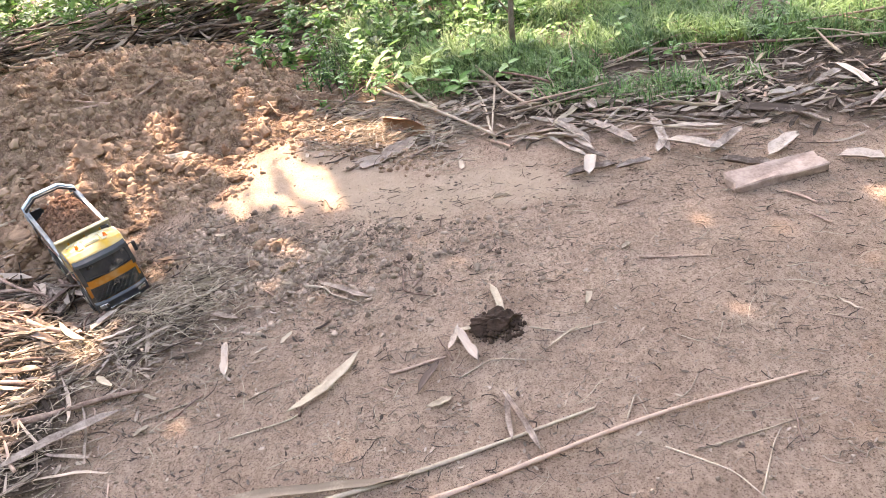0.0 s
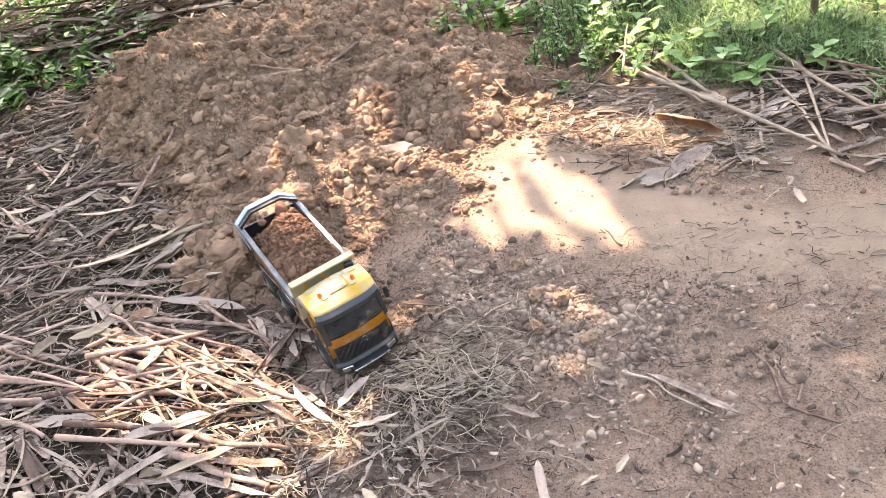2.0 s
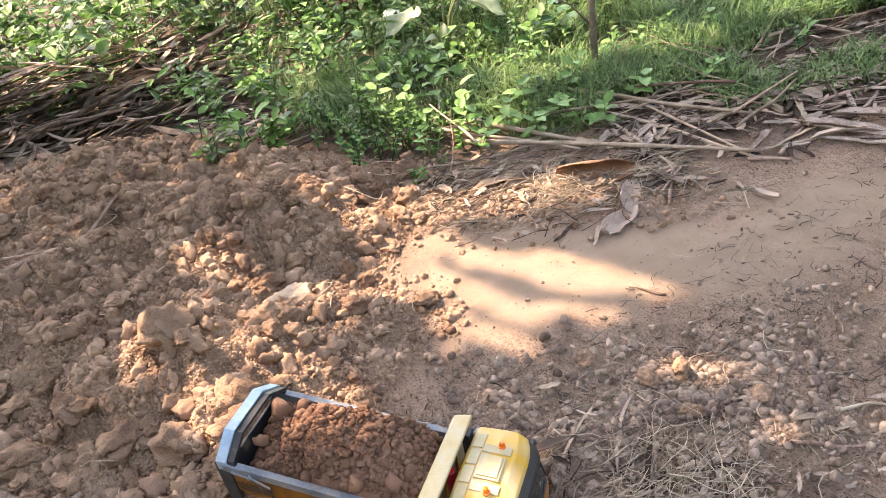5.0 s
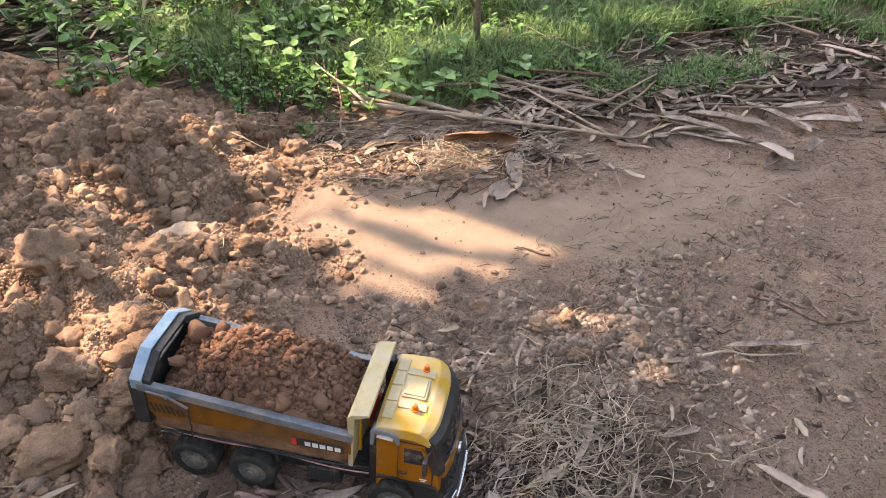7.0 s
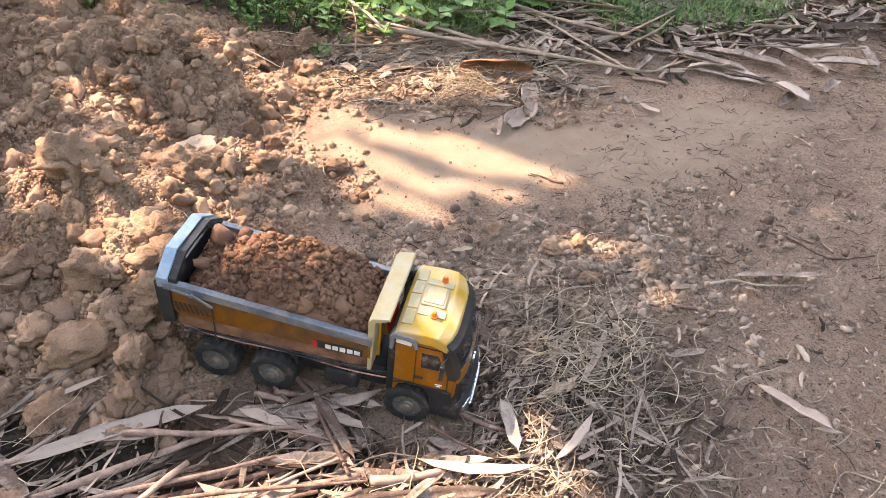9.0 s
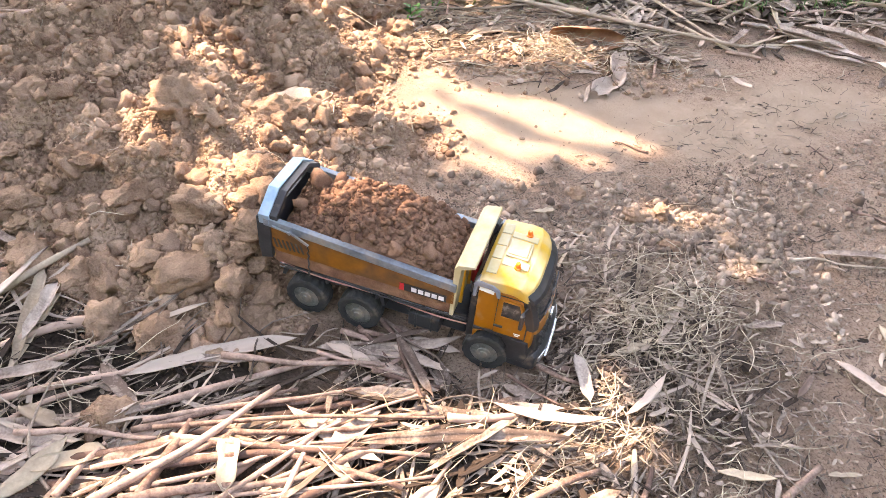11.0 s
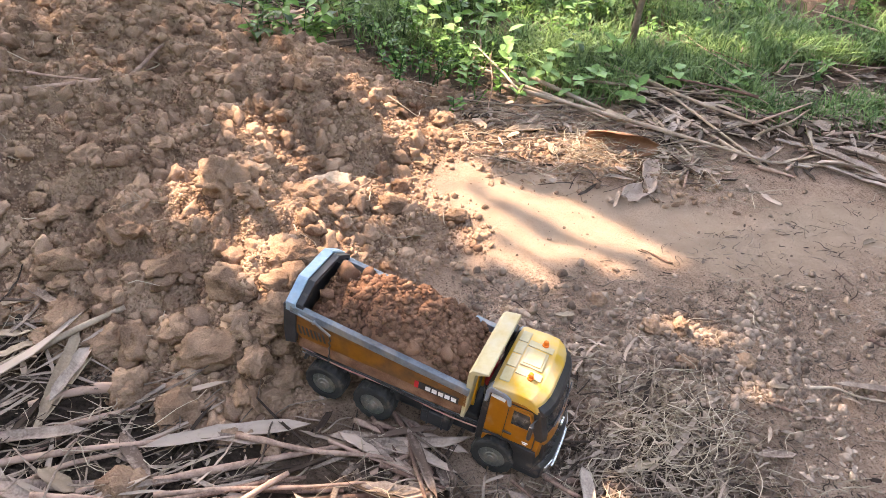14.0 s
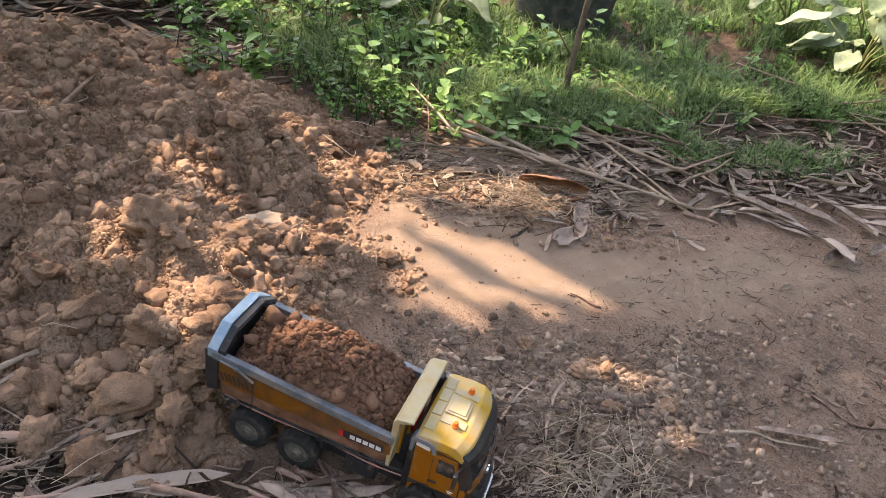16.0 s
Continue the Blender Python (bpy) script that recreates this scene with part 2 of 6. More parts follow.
def ground_material():
    m = bpy.data.materials.new("trodden_earth")
    m.use_nodes = True
    nt = m.node_tree
    n, l = nt.nodes, nt.links
    bsdf = n["Principled BSDF"]
    geo = n.new("ShaderNodeNewGeometry")

    def noise_tex(scale, detail=6, rough=0.6, stretch=None):
        t = n.new("ShaderNodeTexNoise")
        t.inputs["Scale"].default_value, t.inputs["Detail"].default_value, t.inputs["Roughness"].default_value = scale, detail, rough
        if stretch:
            mp = n.new("ShaderNodeMapping")
            mp.inputs["Scale"].default_value = stretch
            l.new(geo.outputs["Position"], mp.inputs[0])
            l.new(mp.outputs[0], t.inputs["Vector"])
        else:
            l.new(geo.outputs["Position"], t.inputs["Vector"])
        return t.outputs["Fac"]

    def ramp(fac, stops):
        r = n.new("ShaderNodeValToRGB")
        e = r.color_ramp.elements
        e[0].position, e[0].color = stops[0][0], rgb(stops[0][1])
        e[1].position, e[1].color = stops[-1][0], rgb(stops[-1][1])
        for p, c in stops[1:-1]:
            e.new(p).color = rgb(c)
        l.new(fac, r.inputs[0])
        return r.outputs[0]

    def mix(fac, a, b):
        x = n.new("ShaderNodeMix")
        x.data_type = "RGBA"
        l.new(fac, x.inputs["Factor"])
        l.new(a, x.inputs["A"])
        l.new(b, x.inputs["B"])
        return x.outputs["Result"]

    def attr(name):
        a = n.new("ShaderNodeAttribute")
        a.attribute_name = name
        return a.outputs["Fac"]

    path = ramp(noise_tex(5.5), [(0.3, (0.30, 0.205, 0.155)), (0.55, (0.375, 0.265, 0.205)), (0.75, (0.43, 0.315, 0.245))])
    specks = ramp(noise_tex(75, 6, 0.8, (1.0, 0.6, 1.0)), [(0.32, (0.03, 0.02, 0.018)), (0.43, (0.33, 0.31, 0.30)), (0.58, (0.52, 0.52, 0.52))])
    mul = n.new("ShaderNodeMix")
    mul.data_type, mul.blend_type = "RGBA", "MULTIPLY"
    mul.inputs["Factor"].default_value = 0.75
    l.new(path, mul.inputs["A"])
    l.new(specks, mul.inputs["B"])
    gain = n.new("ShaderNodeMix")
    gain.data_type, gain.blend_type = "RGBA", "MULTIPLY"
    gain.inputs["Factor"].default_value = 1.0
    gain.inputs["B"].default_value = (2.02, 1.98, 1.94, 1)
    fleck = ramp(noise_tex(230, 4, 0.7), [(0.36, (0.22, 0.19, 0.17)), (0.44, (0.80, 0.79, 0.78)), (0.62, (1.0, 1.0, 1.0))])
    mul2 = n.new("ShaderNodeMix")
    mul2.data_type, mul2.blend_type = "RGBA", "MULTIPLY"
    mul2.inputs["Factor"].default_value = 0.9
    l.new(mul.outputs["Result"], mul2.inputs["A"])
    l.new(fleck, mul2.inputs["B"])
    l.new(mul2.outputs["Result"], gain.inputs["A"])
    soil = ramp(noise_tex(9), [(0.32, (0.13, 0.075, 0.051)), (0.50, (0.26, 0.165, 0.114)), (0.70, (0.40, 0.265, 0.185))])
    # litter floor, near black so that gaps between the pieces look shaded
    shaded_duff = ramp(noise_tex(28, 8, 0.75), [(0.34, (0.014, 0.011, 0.009)), (0.54, (0.06, 0.045, 0.036)), (0.78, (0.22, 0.17, 0.135))])
    fine_sand = ramp(noise_tex(12), [(0.3, (0.40, 0.28, 0.205)), (0.7, (0.47, 0.34, 0.255))])
    col = mix(attr("sand"), gain.outputs["Result"], fine_sand)
    col = mix(attr("litter"), col, shaded_duff)
    col = mix(attr("mound"), col, soil)
    l.new(col, bsdf.inputs["Base Color"])
    bsdf.inputs["Roughness"].default_value = 0.95
    bsdf.inputs["Specular IOR Level"].default_value = 0.06
    s = n.new("ShaderNodeMath")
    s.operation = "MULTIPLY_ADD"
    s.inputs[1].default_value = 0.5
    l.new(noise_tex(420, 6, 0.8), s.inputs[0])
    l.new(noise_tex(60, 8, 0.75), s.inputs[2])
    # the mound's fine soil is made of small rounded crumbs
    crumbs = None
    for cell, share in ((95, -0.55), (230, -0.3)):
        vo = n.new("ShaderNodeTexVoronoi")
        vo.inputs["Scale"].default_value = cell
        l.new(geo.outputs["Position"], vo.inputs["Vector"])
        ma = n.new("ShaderNodeMath")
        ma.operation = "MULTIPLY_ADD"
        ma.inputs[1].default_value = share
        l.new(vo.outputs["Distance"], ma.inputs[0])
        if crumbs:
            l.new(crumbs, ma.inputs[2])
        else:
            ma.inputs[2].default_value = 1.0
        crumbs = ma.outputs[0]
    height = n.new("ShaderNodeMix")
    l.new(attr("mound"), height.inputs["Factor"])
    l.new(s.outputs[0], height.inputs["A"])
    l.new(crumbs, height.inputs["B"])
    b = n.new("ShaderNodeBump")
    b.inputs["Strength"].default_value, b.inputs["Distance"].default_value = 1.0, 0.018
    l.new(height.outputs["Result"], b.inputs["Height"])
    l.new(b.outputs[0], bsdf.inputs["Normal"])
    return m


M_GROUND = ground_material()


# ---- mesh helpers ----
def link_mesh(name, verts, faces, mat, parent=None, smooth=False):
    """A mesh object from numpy vertices and a list of face arrays."""
    me = bpy.data.meshes.new(name)
    verts = np.asarray(verts, dtype=np.float32)
    me.vertices.add(len(verts))
    me.vertices.foreach_set("co", verts.ravel())
    groups = [np.asarray(f, dtype=np.int32) for f in faces if len(f)]
    loops = np.concatenate([f.ravel() for f in groups])
    sizes = np.concatenate([np.full(len(f), f.shape[1], dtype=np.int32) for f in groups])
    me.loops.add(len(loops))
    me.loops.foreach_set("vertex_index", loops)
    me.polygons.add(len(sizes))
    me.polygons.foreach_set("loop_start", np.concatenate([[0], np.cumsum(sizes)[:-1]]).astype(np.int32))
    if smooth:
        me.polygons.foreach_set("use_smooth", np.ones(len(sizes), dtype=bool))
    me.update(calc_edges=True)
    me.validate()
    me.materials.append(mat)
    ob = new(name, me)
    if parent:
        ob.parent = parent
    return ob


def part(name, bm, mat, parent, label="", smooth=False):
    """Links a bmesh as one mesh object under a thing or a part."""
    me = bpy.data.meshes.new(name)
    if smooth:
        for f in bm.faces:
            f.smooth = True
    bmesh.ops.recalc_face_normals(bm, faces=bm.faces)
    bm.to_mesh(me)
    bm.free()
    me.materials.append(mat)
    ob = new(name, me)
    ob.parent = parent
    if label:
        ob["label"] = label
    return ob


class Merge:
    """Collects many small meshes into one."""

    def __init__(self):
        self.v, self.t, self.q, self.n = [], [], [], 0

    def add(self, v, tris=None, quads=None):
        self.v.append(v)
        if tris is not None and len(tris):
            self.t.append(tris + self.n)
        if quads is not None and len(quads):
            self.q.append(quads + self.n)
        self.n += len(v)

    def link(self, name, mat, smooth=False, parent=None):
        faces = [np.concatenate(a) for a in (self.t, self.q) if a]
        return link_mesh(name, np.concatenate(self.v), faces, mat, parent, smooth)


rng = np.random.default_rng(7)


# ---- the lie of the land ----
def lattice(ix, iy, seed):
    h = (ix.astype(np.int64) * 374761393 + iy.astype(np.int64) * 668265263 + seed * 974634777) & 0xFFFFFFFF
    h = ((h ^ (h >> 13)) * 1274126177) & 0xFFFFFFFF
    return ((h ^ (h >> 16)) & 0xFFFF) / 65535.0


def vnoise(x, y, scale, seed=0):
    x, y = np.asarray(x) * scale, np.asarray(y) * scale
    ix, iy = np.floor(x), np.floor(y)
    fx, fy = x - ix, y - iy
    fx, fy = fx * fx * (3 - 2 * fx), fy * fy * (3 - 2 * fy)
    a, b = lattice(ix, iy, seed), lattice(ix + 1, iy, seed)
    c, d = lattice(ix, iy + 1, seed), lattice(ix + 1, iy + 1, seed)
    return (a + (b - a) * fx) * (1 - fy) + (c + (d - c) * fx) * fy - 0.5


def fbm(x, y, scale, octaves=4, seed=0):
    return sum(vnoise(x, y, scale * 2.03 ** k, seed + k) * 0.52 ** k for k in range(octaves))


def smooth01(v):
    v = np.clip(v, 0, 1)
    return v * v * (3 - 2 * v)


def inside(x, y, outline):
    """Signed distance to a closed outline, positive inside."""
    x, y = np.asarray(x, float), np.asarray(y, float)
    best = np.full(x.shape, 1e9)
    odd = np.zeros(x.shape, bool)
    for (x0, y0), (x1, y1) in zip(outline, outline[1:] + outline[:1]):
        dx, dy = x1 - x0, y1 - y0
        k = np.clip(((x - x0) * dx + (y - y0) * dy) / (dx * dx + dy * dy), 0, 1)
        best = np.minimum(best, np.hypot(x - x0 - k * dx, y - y0 - k * dy))
        cross = (y0 > y) != (y1 > y)
        with np.errstate(divide="ignore", invalid="ignore"):
            odd ^= cross & (x < dx * (y - y0) / (dy if dy else 1e-9) + x0)
    return np.where(odd, best, -best)


MOUND = [(-0.76, 3.30), (-0.88, 2.97), (-1.16, 2.82), (-1.04, 2.60), (-1.27, 2.43), (-1.48, 2.17), (-1.72, 2.04), (-1.88, 2.18),
         (-1.96, 2.42), (-2.20, 2.72), (-2.52, 2.92), (-2.92, 3.35), (-3.25, 3.85), (-2.95, 4.5), (-2.2, 4.75), (-1.4, 4.45), (-0.95, 3.85)]
SAND = [(-0.90, 2.93), (-1.18, 2.78), (-1.06, 2.55), (-1.22, 2.40), (-0.85, 2.26), (-0.2, 1.98), (0.3, 2.0), (0.2, 2.3), (-0.3, 2.42), (-0.62, 2.72)]
TRUCK_AT, TRUCK_YAW, TRUCK_NOSE = Vector((-1.405, 2.049, -0.002)), radians(-49.4), 0.0686


def truck_xy(x, y):
    dx, dy = np.asarray(x) - TRUCK_AT.x, np.asarray(y) - TRUCK_AT.y
    c, s = math.cos(TRUCK_YAW), math.sin(TRUCK_YAW)
    return dx * c + dy * s, dy * c - dx * s


def mound_in(x, y):
    return inside(x, y, MOUND) + 0.10 * fbm(x, y, 5, 3, 11)


def litter_amount(x, y):
    """How thickly the bark litter lies: beside the mound, under the truck's flank and along the grass."""
    x, y = np.asarray(x, float), np.asarray(y, float)
    edge = -1.20 - 0.62 * (y - 1.6) + 0.14 * fbm(x, y, 3, 3, 21)
    a = smooth01((edge - x) / 0.22) * smooth01((4.7 - y) / 0.5)
    line = 2.62 - 0.36 * (x - 0.2)
    near = 0.8 * np.exp(-((x + 1.12) / 0.22) ** 2 - ((y - 1.74) / 0.16) ** 2)
    a = np.maximum(a, near)
    b = smooth01(1 - np.abs(y - line - 0.06) / 0.28) * smooth01((x + 0.25) / 0.3)
    c = smooth01((y - line - 0.05) / 0.3) * smooth01(np.maximum((x + 0.3) / 0.25, (y - 3.1) / 0.25))
    # outer ground added to the dark litter to cut the light it bounces back
    dark_surround = 0.85 * smooth01((np.hypot(x + 0.6, y - 2.0) - 2.6) / 1.2)
    return np.clip(np.maximum(np.maximum(np.maximum(a, dark_surround), 0.75 * b), 0.8 * c) + 0.5 * fbm(x, y, 6, 3, 31) * (a + b > 0.02), 0, 1)


def hgt(x, y):
    x, y = np.asarray(x, float), np.asarray(y, float)
    d = mound_in(x, y)
    up = smooth01(d / 0.42)
    z = 0.012 * fbm(x, y, 1.6, 3, 3) + 0.006 * fbm(x, y, 14, 3, 5)
    tall = 0.135 + 0.075 * smooth01((y - 2.9) / 1.0) * smooth01((-1.3 - x) / 0.5) + 0.09 * fbm(x, y, 2.6, 3, 41)
    ridge = 0.05 * np.exp(-((x + 1.16) ** 2 + (y - 3.14) ** 2) / 0.035) + 0.04 * np.exp(-((x + 1.62) ** 2 + (y - 2.66) ** 2) / 0.03)
    ridge = ridge + 0.035 * np.exp(-((x + 1.49) ** 2 + (y - 2.50) ** 2) / 0.02)
    lumps = 0.075 * np.abs(fbm(x, y, 7, 4, 51)) + 0.040 * fbm(x, y, 18, 4, 61) - 0.022 * np.abs(fbm(x, y, 33, 3, 66))
    z = z + up * (tall + ridge) + smooth01(d / 0.12) * lumps
    lit = litter_amount(x, y) * (1 - up)
    z = z + 0.018 * lit + 0.012 * lit * fbm(x, y, 18, 3, 71)
    tx, ty = truck_xy(x, y)
    under = smooth01(1 - (np.maximum(np.abs(tx - 0.005) - 0.255, np.maximum(ty - 0.09, -ty - 0.15))) / 0.09)
    rest = -0.004 - TRUCK_NOSE * tx
    return z * (1 - under) + rest * under


def axis_lines(lo, hi, step, far):
    mid = np.arange(lo, hi + step / 2, step)
    out, s, v = [], step, hi
    while v < far:
        s *= 1.22
        v += s
        out.append(v)
    neg, s, v = [], step, lo
    while v > -far:
        s *= 1.22
        v -= s
        neg.append(v)
    return np.array(neg[::-1] + list(mid) + out)


def build_ground():
    xs, ys = axis_lines(-3.0, 1.4, 0.0095, 400), axis_lines(0.75, 4.3, 0.0105, 400)
    gx, gy = np.meshgrid(xs, ys)
    z = hgt(gx, gy)
    far = np.maximum(np.hypot(gx + 0.8, gy - 2.4) - 12, 0)
    z = z + np.minimum(far * 0.02, 6) * (0.4 + fbm(gx, gy, 0.05, 2, 81))
    v = np.stack([gx, gy, z], -1).reshape(-1, 3)
    ny, nx = gx.shape
    i = (np.arange(ny - 1)[:, None] * nx + np.arange(nx - 1)[None, :]).ravel()
    ob = link_mesh("ground", v, [np.stack([i, i + 1, i + nx + 1, i + nx], 1)], M_GROUND, None, True)
    px, py = v[:, 0].astype(float), v[:, 1].astype(float)
    d = mound_in(px, py)
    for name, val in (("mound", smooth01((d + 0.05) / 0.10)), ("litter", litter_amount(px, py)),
                      ("sand", smooth01((inside(px, py, SAND) + 0.12 * fbm(px, py, 6, 3, 91) + 0.03) / 0.16) * (d < 0.02))):
        ob.data.attributes.new(name, "FLOAT", "POINT").data.foreach_set("value", np.asarray(val, dtype=np.float32))
    return tagged(ob, "reddish bare trodden earth with loose soil and litter", "ground", kind="structure")


ground = build_ground()


def gridded(f, x0=-8.0, y0=0.0, x1=5.0, y1=8.0, step=0.0125):
    """A quick look-up of f between the points of a fine grid; f itself beyond it."""
    xs, ys = np.arange(x0, x1, step), np.arange(y0, y1, step)
    table = f(*np.meshgrid(xs, ys))

    def quick(x, y):
        if np.ndim(x) == 0 and x0 < x < x1 - 2 * step and y0 < y < y1 - 2 * step:
            u, w = (x - x0) / step, (y - y0) / step
            i, j = int(u), int(w)
            u, w = u - i, w - j
            return (table[j, i] * (1 - u) + table[j, i + 1] * u) * (1 - w) + (table[j + 1, i] * (1 - u) + table[j + 1, i + 1] * u) * w
        x, y = np.asarray(x, float), np.asarray(y, float)
        if x.min() > x0 and x.max() < x1 - 2 * step and y.min() > y0 and y.max() < y1 - 2 * step:
            u, w = (x - x0) / step, (y - y0) / step
            i, j = u.astype(int), w.astype(int)
            u, w = u - i, w - j
            return (table[j, i] * (1 - u) + table[j, i + 1] * u) * (1 - w) + (table[j + 1, i] * (1 - u) + table[j + 1, i + 1] * u) * w
        return f(x, y)
    return quick


hgt, litter_amount, mound_in = gridded(hgt), gridded(litter_amount), gridded(mound_in)


# ---- shapes for made things ----
def b_box(size, at=(0, 0, 0), bevel=0.0, seg=2, rot=None, bm=None):
    bm2 = bmesh.new()
    bmesh.ops.create_cube(bm2, size=1)
    bmesh.ops.scale(bm2, vec=size, verts=bm2.verts)
    if bevel:
        bmesh.ops.bevel(bm2, geom=bm2.edges[:], offset=bevel, segments=seg, profile=0.5, affect="EDGES", clamp_overlap=True)
    m = Matrix.Translation(at) @ (rot or Matrix())
    bmesh.ops.transform(bm2, matrix=m, verts=bm2.verts)
    return join(bm, bm2)


def join(bm, other):
    if bm is None:
        return other
    me = bpy.data.meshes.new("tmp")
    other.to_mesh(me)
    other.free()
    bm.from_mesh(me)
    bpy.data.meshes.remove(me)
    return bm


def b_cyl(r, depth, at, axis="Y", seg=24, bevel=0.0, r2=None, bm=None):
    bm2 = bmesh.new()
    bmesh.ops.create_cone(bm2, cap_ends=True, segments=seg, radius1=r, radius2=r if r2 is None else r2, depth=depth)
    if bevel:
        bmesh.ops.bevel(bm2, geom=[e for e in bm2.edges if e.is_boundary is False and len(e.link_faces) == 2 and e.calc_face_angle(0) > 1],
                        offset=bevel, segments=2, profile=0.5, affect="EDGES")
    turn = {"Y": pose(0, 0, 0, 90), "X": pose(0, 0, 0, 0, 90), "Z": Matrix()}[axis]
    bmesh.ops.transform(bm2, matrix=Matrix.Translation(at) @ turn, verts=bm2.verts)
    return join(bm, bm2)


def b_prism(profile, y0, y1, bevel=0.0, seg=2, plane="XZ", bm=None):
    """A closed profile pushed from y0 to y1; plane names the profile's two axes."""
    bm2 = bmesh.new()

    def at(p, w):
        return {"XZ": (p[0], w, p[1]), "YZ": (w, p[0], p[1]), "XY": (p[0], p[1], w)}[plane]
    a = [bm2.verts.new(at(p, y0)) for p in profile]
    b = [bm2.verts.new(at(p, y1)) for p in profile]
    n = len(profile)
    bm2.faces.new(a)
    bm2.faces.new(b[::-1])
    for i in range(n):
        bm2.faces.new((a[i], b[i], b[(i + 1) % n], a[(i + 1) % n]))
    bmesh.ops.recalc_face_normals(bm2, faces=bm2.faces)
    if bevel:
        bmesh.ops.bevel(bm2, geom=bm2.edges[:], offset=bevel, segments=seg, profile=0.5, affect="EDGES", clamp_overlap=True)
    return join(bm, bm2)


def b_frame(outer, inner, w0, w1, plane="YZ", bm=None):
    """A plate with an opening: outer and inner outlines of the same length."""
    bm2 = bmesh.new()

    def at(p, w):
        return {"XZ": (p[0], w, p[1]), "YZ": (w, p[0], p[1])}[plane]
    rings = [[bm2.verts.new(at(p, w)) for p in loop] for w in (w0, w1) for loop in (outer, inner)]
    n = len(outer)
    for i in range(n):
        j = (i + 1) % n
        o0, i0, o1, i1 = rings
        bm2.faces.new((o0[i], o0[j], i0[j], i0[i]))
        bm2.faces.new((o1[j], o1[i], i1[i], i1[j]))
        bm2.faces.new((o0[j], o0[i], o1[i], o1[j]))
        bm2.faces.new((i0[i], i0[j], i1[j], i1[i]))
    bmesh.ops.recalc_face_normals(bm2, faces=bm2.faces)
    return join(bm, bm2)


def tube_np(points, radii, sides=6):
    """A tube along points: vertices and quads (and end caps as triangles)."""
    p = np.asarray(points, float)
    r = np.broadcast_to(np.asarray(radii, float), (len(p),))
    t = np.gradient(p, axis=0)
    t /= np.linalg.norm(t, axis=1)[:, None] + 1e-12
    ref = np.array([0, 0, 1.0]) if abs(t[0, 2]) < 0.9 else np.array([1.0, 0, 0])
    u = np.cross(t, ref)
    u /= np.linalg.norm(u, axis=1)[:, None] + 1e-12
    w = np.cross(u, t)
    a = np.arange(sides) * 2 * math.pi / sides
    v = (p[:, None] + r[:, None, None] * (np.cos(a)[None, :, None] * u[:, None] + np.sin(a)[None, :, None] * w[:, None])).reshape(-1, 3)
    k = len(p)
    i = (np.arange(k - 1)[:, None] * sides + np.arange(sides)[None, :]).ravel()
    j = (np.arange(k - 1)[:, None] * sides + (np.arange(sides)[None, :] + 1) % sides).ravel()
    quads = np.stack([i, j, j + sides, i + sides], 1)
    fan = np.arange(1, sides - 1)
    caps = np.concatenate([np.stack([np.zeros_like(fan), fan + 1, fan], 1),
                           np.stack([np.zeros_like(fan), fan, fan + 1], 1) + (k - 1) * sides])
    return v, caps, quads


def tube(name, points, radii, mat, parent=None, sides=6, label=""):
    v, t, q = tube_np(points, radii, sides)
    ob = link_mesh(name, v, [t, q], mat, parent, True)
    if label:
        ob["label"] = label
    return ob


# ---- the toy dump truck ----
def wheel(parent, x, y, out, width):
    """One wheel: tyre with tread blocks, rim with hub and nuts. out: +1 or -1, the side that faces away from the truck."""
    R = 0.042
    tyre = bmesh.new()
    prof = [(-0.5, 0.62), (-0.5, 0.86), (-0.44, 0.95), (-0.36, 0.965), (-0.03, 0.965), (0.03, 0.965), (0.36, 0.965), (0.44, 0.95), (0.5, 0.86), (0.5, 0.62)]
    seg = 64
    rings = []
    for k in range(seg):
        a = 2 * math.pi * k / seg
        row = []
        for w, r in prof:
            lug = 0.035 if (abs(w) < 0.45 and (k // 2 + (w > 0)) % 2) else 0.0
            row.append(tyre.verts.new((R * (r + lug) * math.cos(a), w * width, R * (r + lug) * math.sin(a))))
        rings.append(row)
    for k in range(seg):
        p, q = rings[k], rings[(k + 1) % seg]
        for i in range(len(prof)):
            j = (i + 1) % len(prof)
            tyre.faces.new((p[i], p[j], q[j], q[i]))
    hub = new("wheel")
    hub.parent = parent
    hub.location = (x, y, R)
    part("tyre", tyre, M_TYRE, hub, "dusty black rubber tyre with block tread")
    rim = b_cyl(R * 0.63, width * 0.5, (0, out * width * 0.14, 0), "Y", 30, 0.001)
    b_cyl(R * 0.60, width * 0.06, (0, out * width * 0.40, 0), "Y", 30, 0.0005, bm=rim)
    b_cyl(R * 0.30, width * 0.22, (0, out * width * 0.42, 0), "Y", 20, 0.001, bm=rim)
    b_cyl(R * 0.16, width * 0.22, (0, out * width * 0.5, 0), "Y", 14, 0.001, bm=rim)
    for k in range(8):
        a = k * math.pi / 4
        b_cyl(R * 0.045, width * 0.08, (R * 0.42 * math.cos(a), out * width * 0.45, R * 0.42 * math.sin(a)), "Y", 6, bm=rim)
    for k in range(10):
        a = (k + 0.5) * math.pi / 5
        b_box((R * 0.09, width * 0.05, R * 0.05), (R * 0.53 * math.cos(a), out * width * 0.435, R * 0.53 * math.sin(a)), 0, bm=rim)
    part("rim", rim, M_RIM, hub, "grey wheel rim with hub nuts", smooth=False)
    return hub


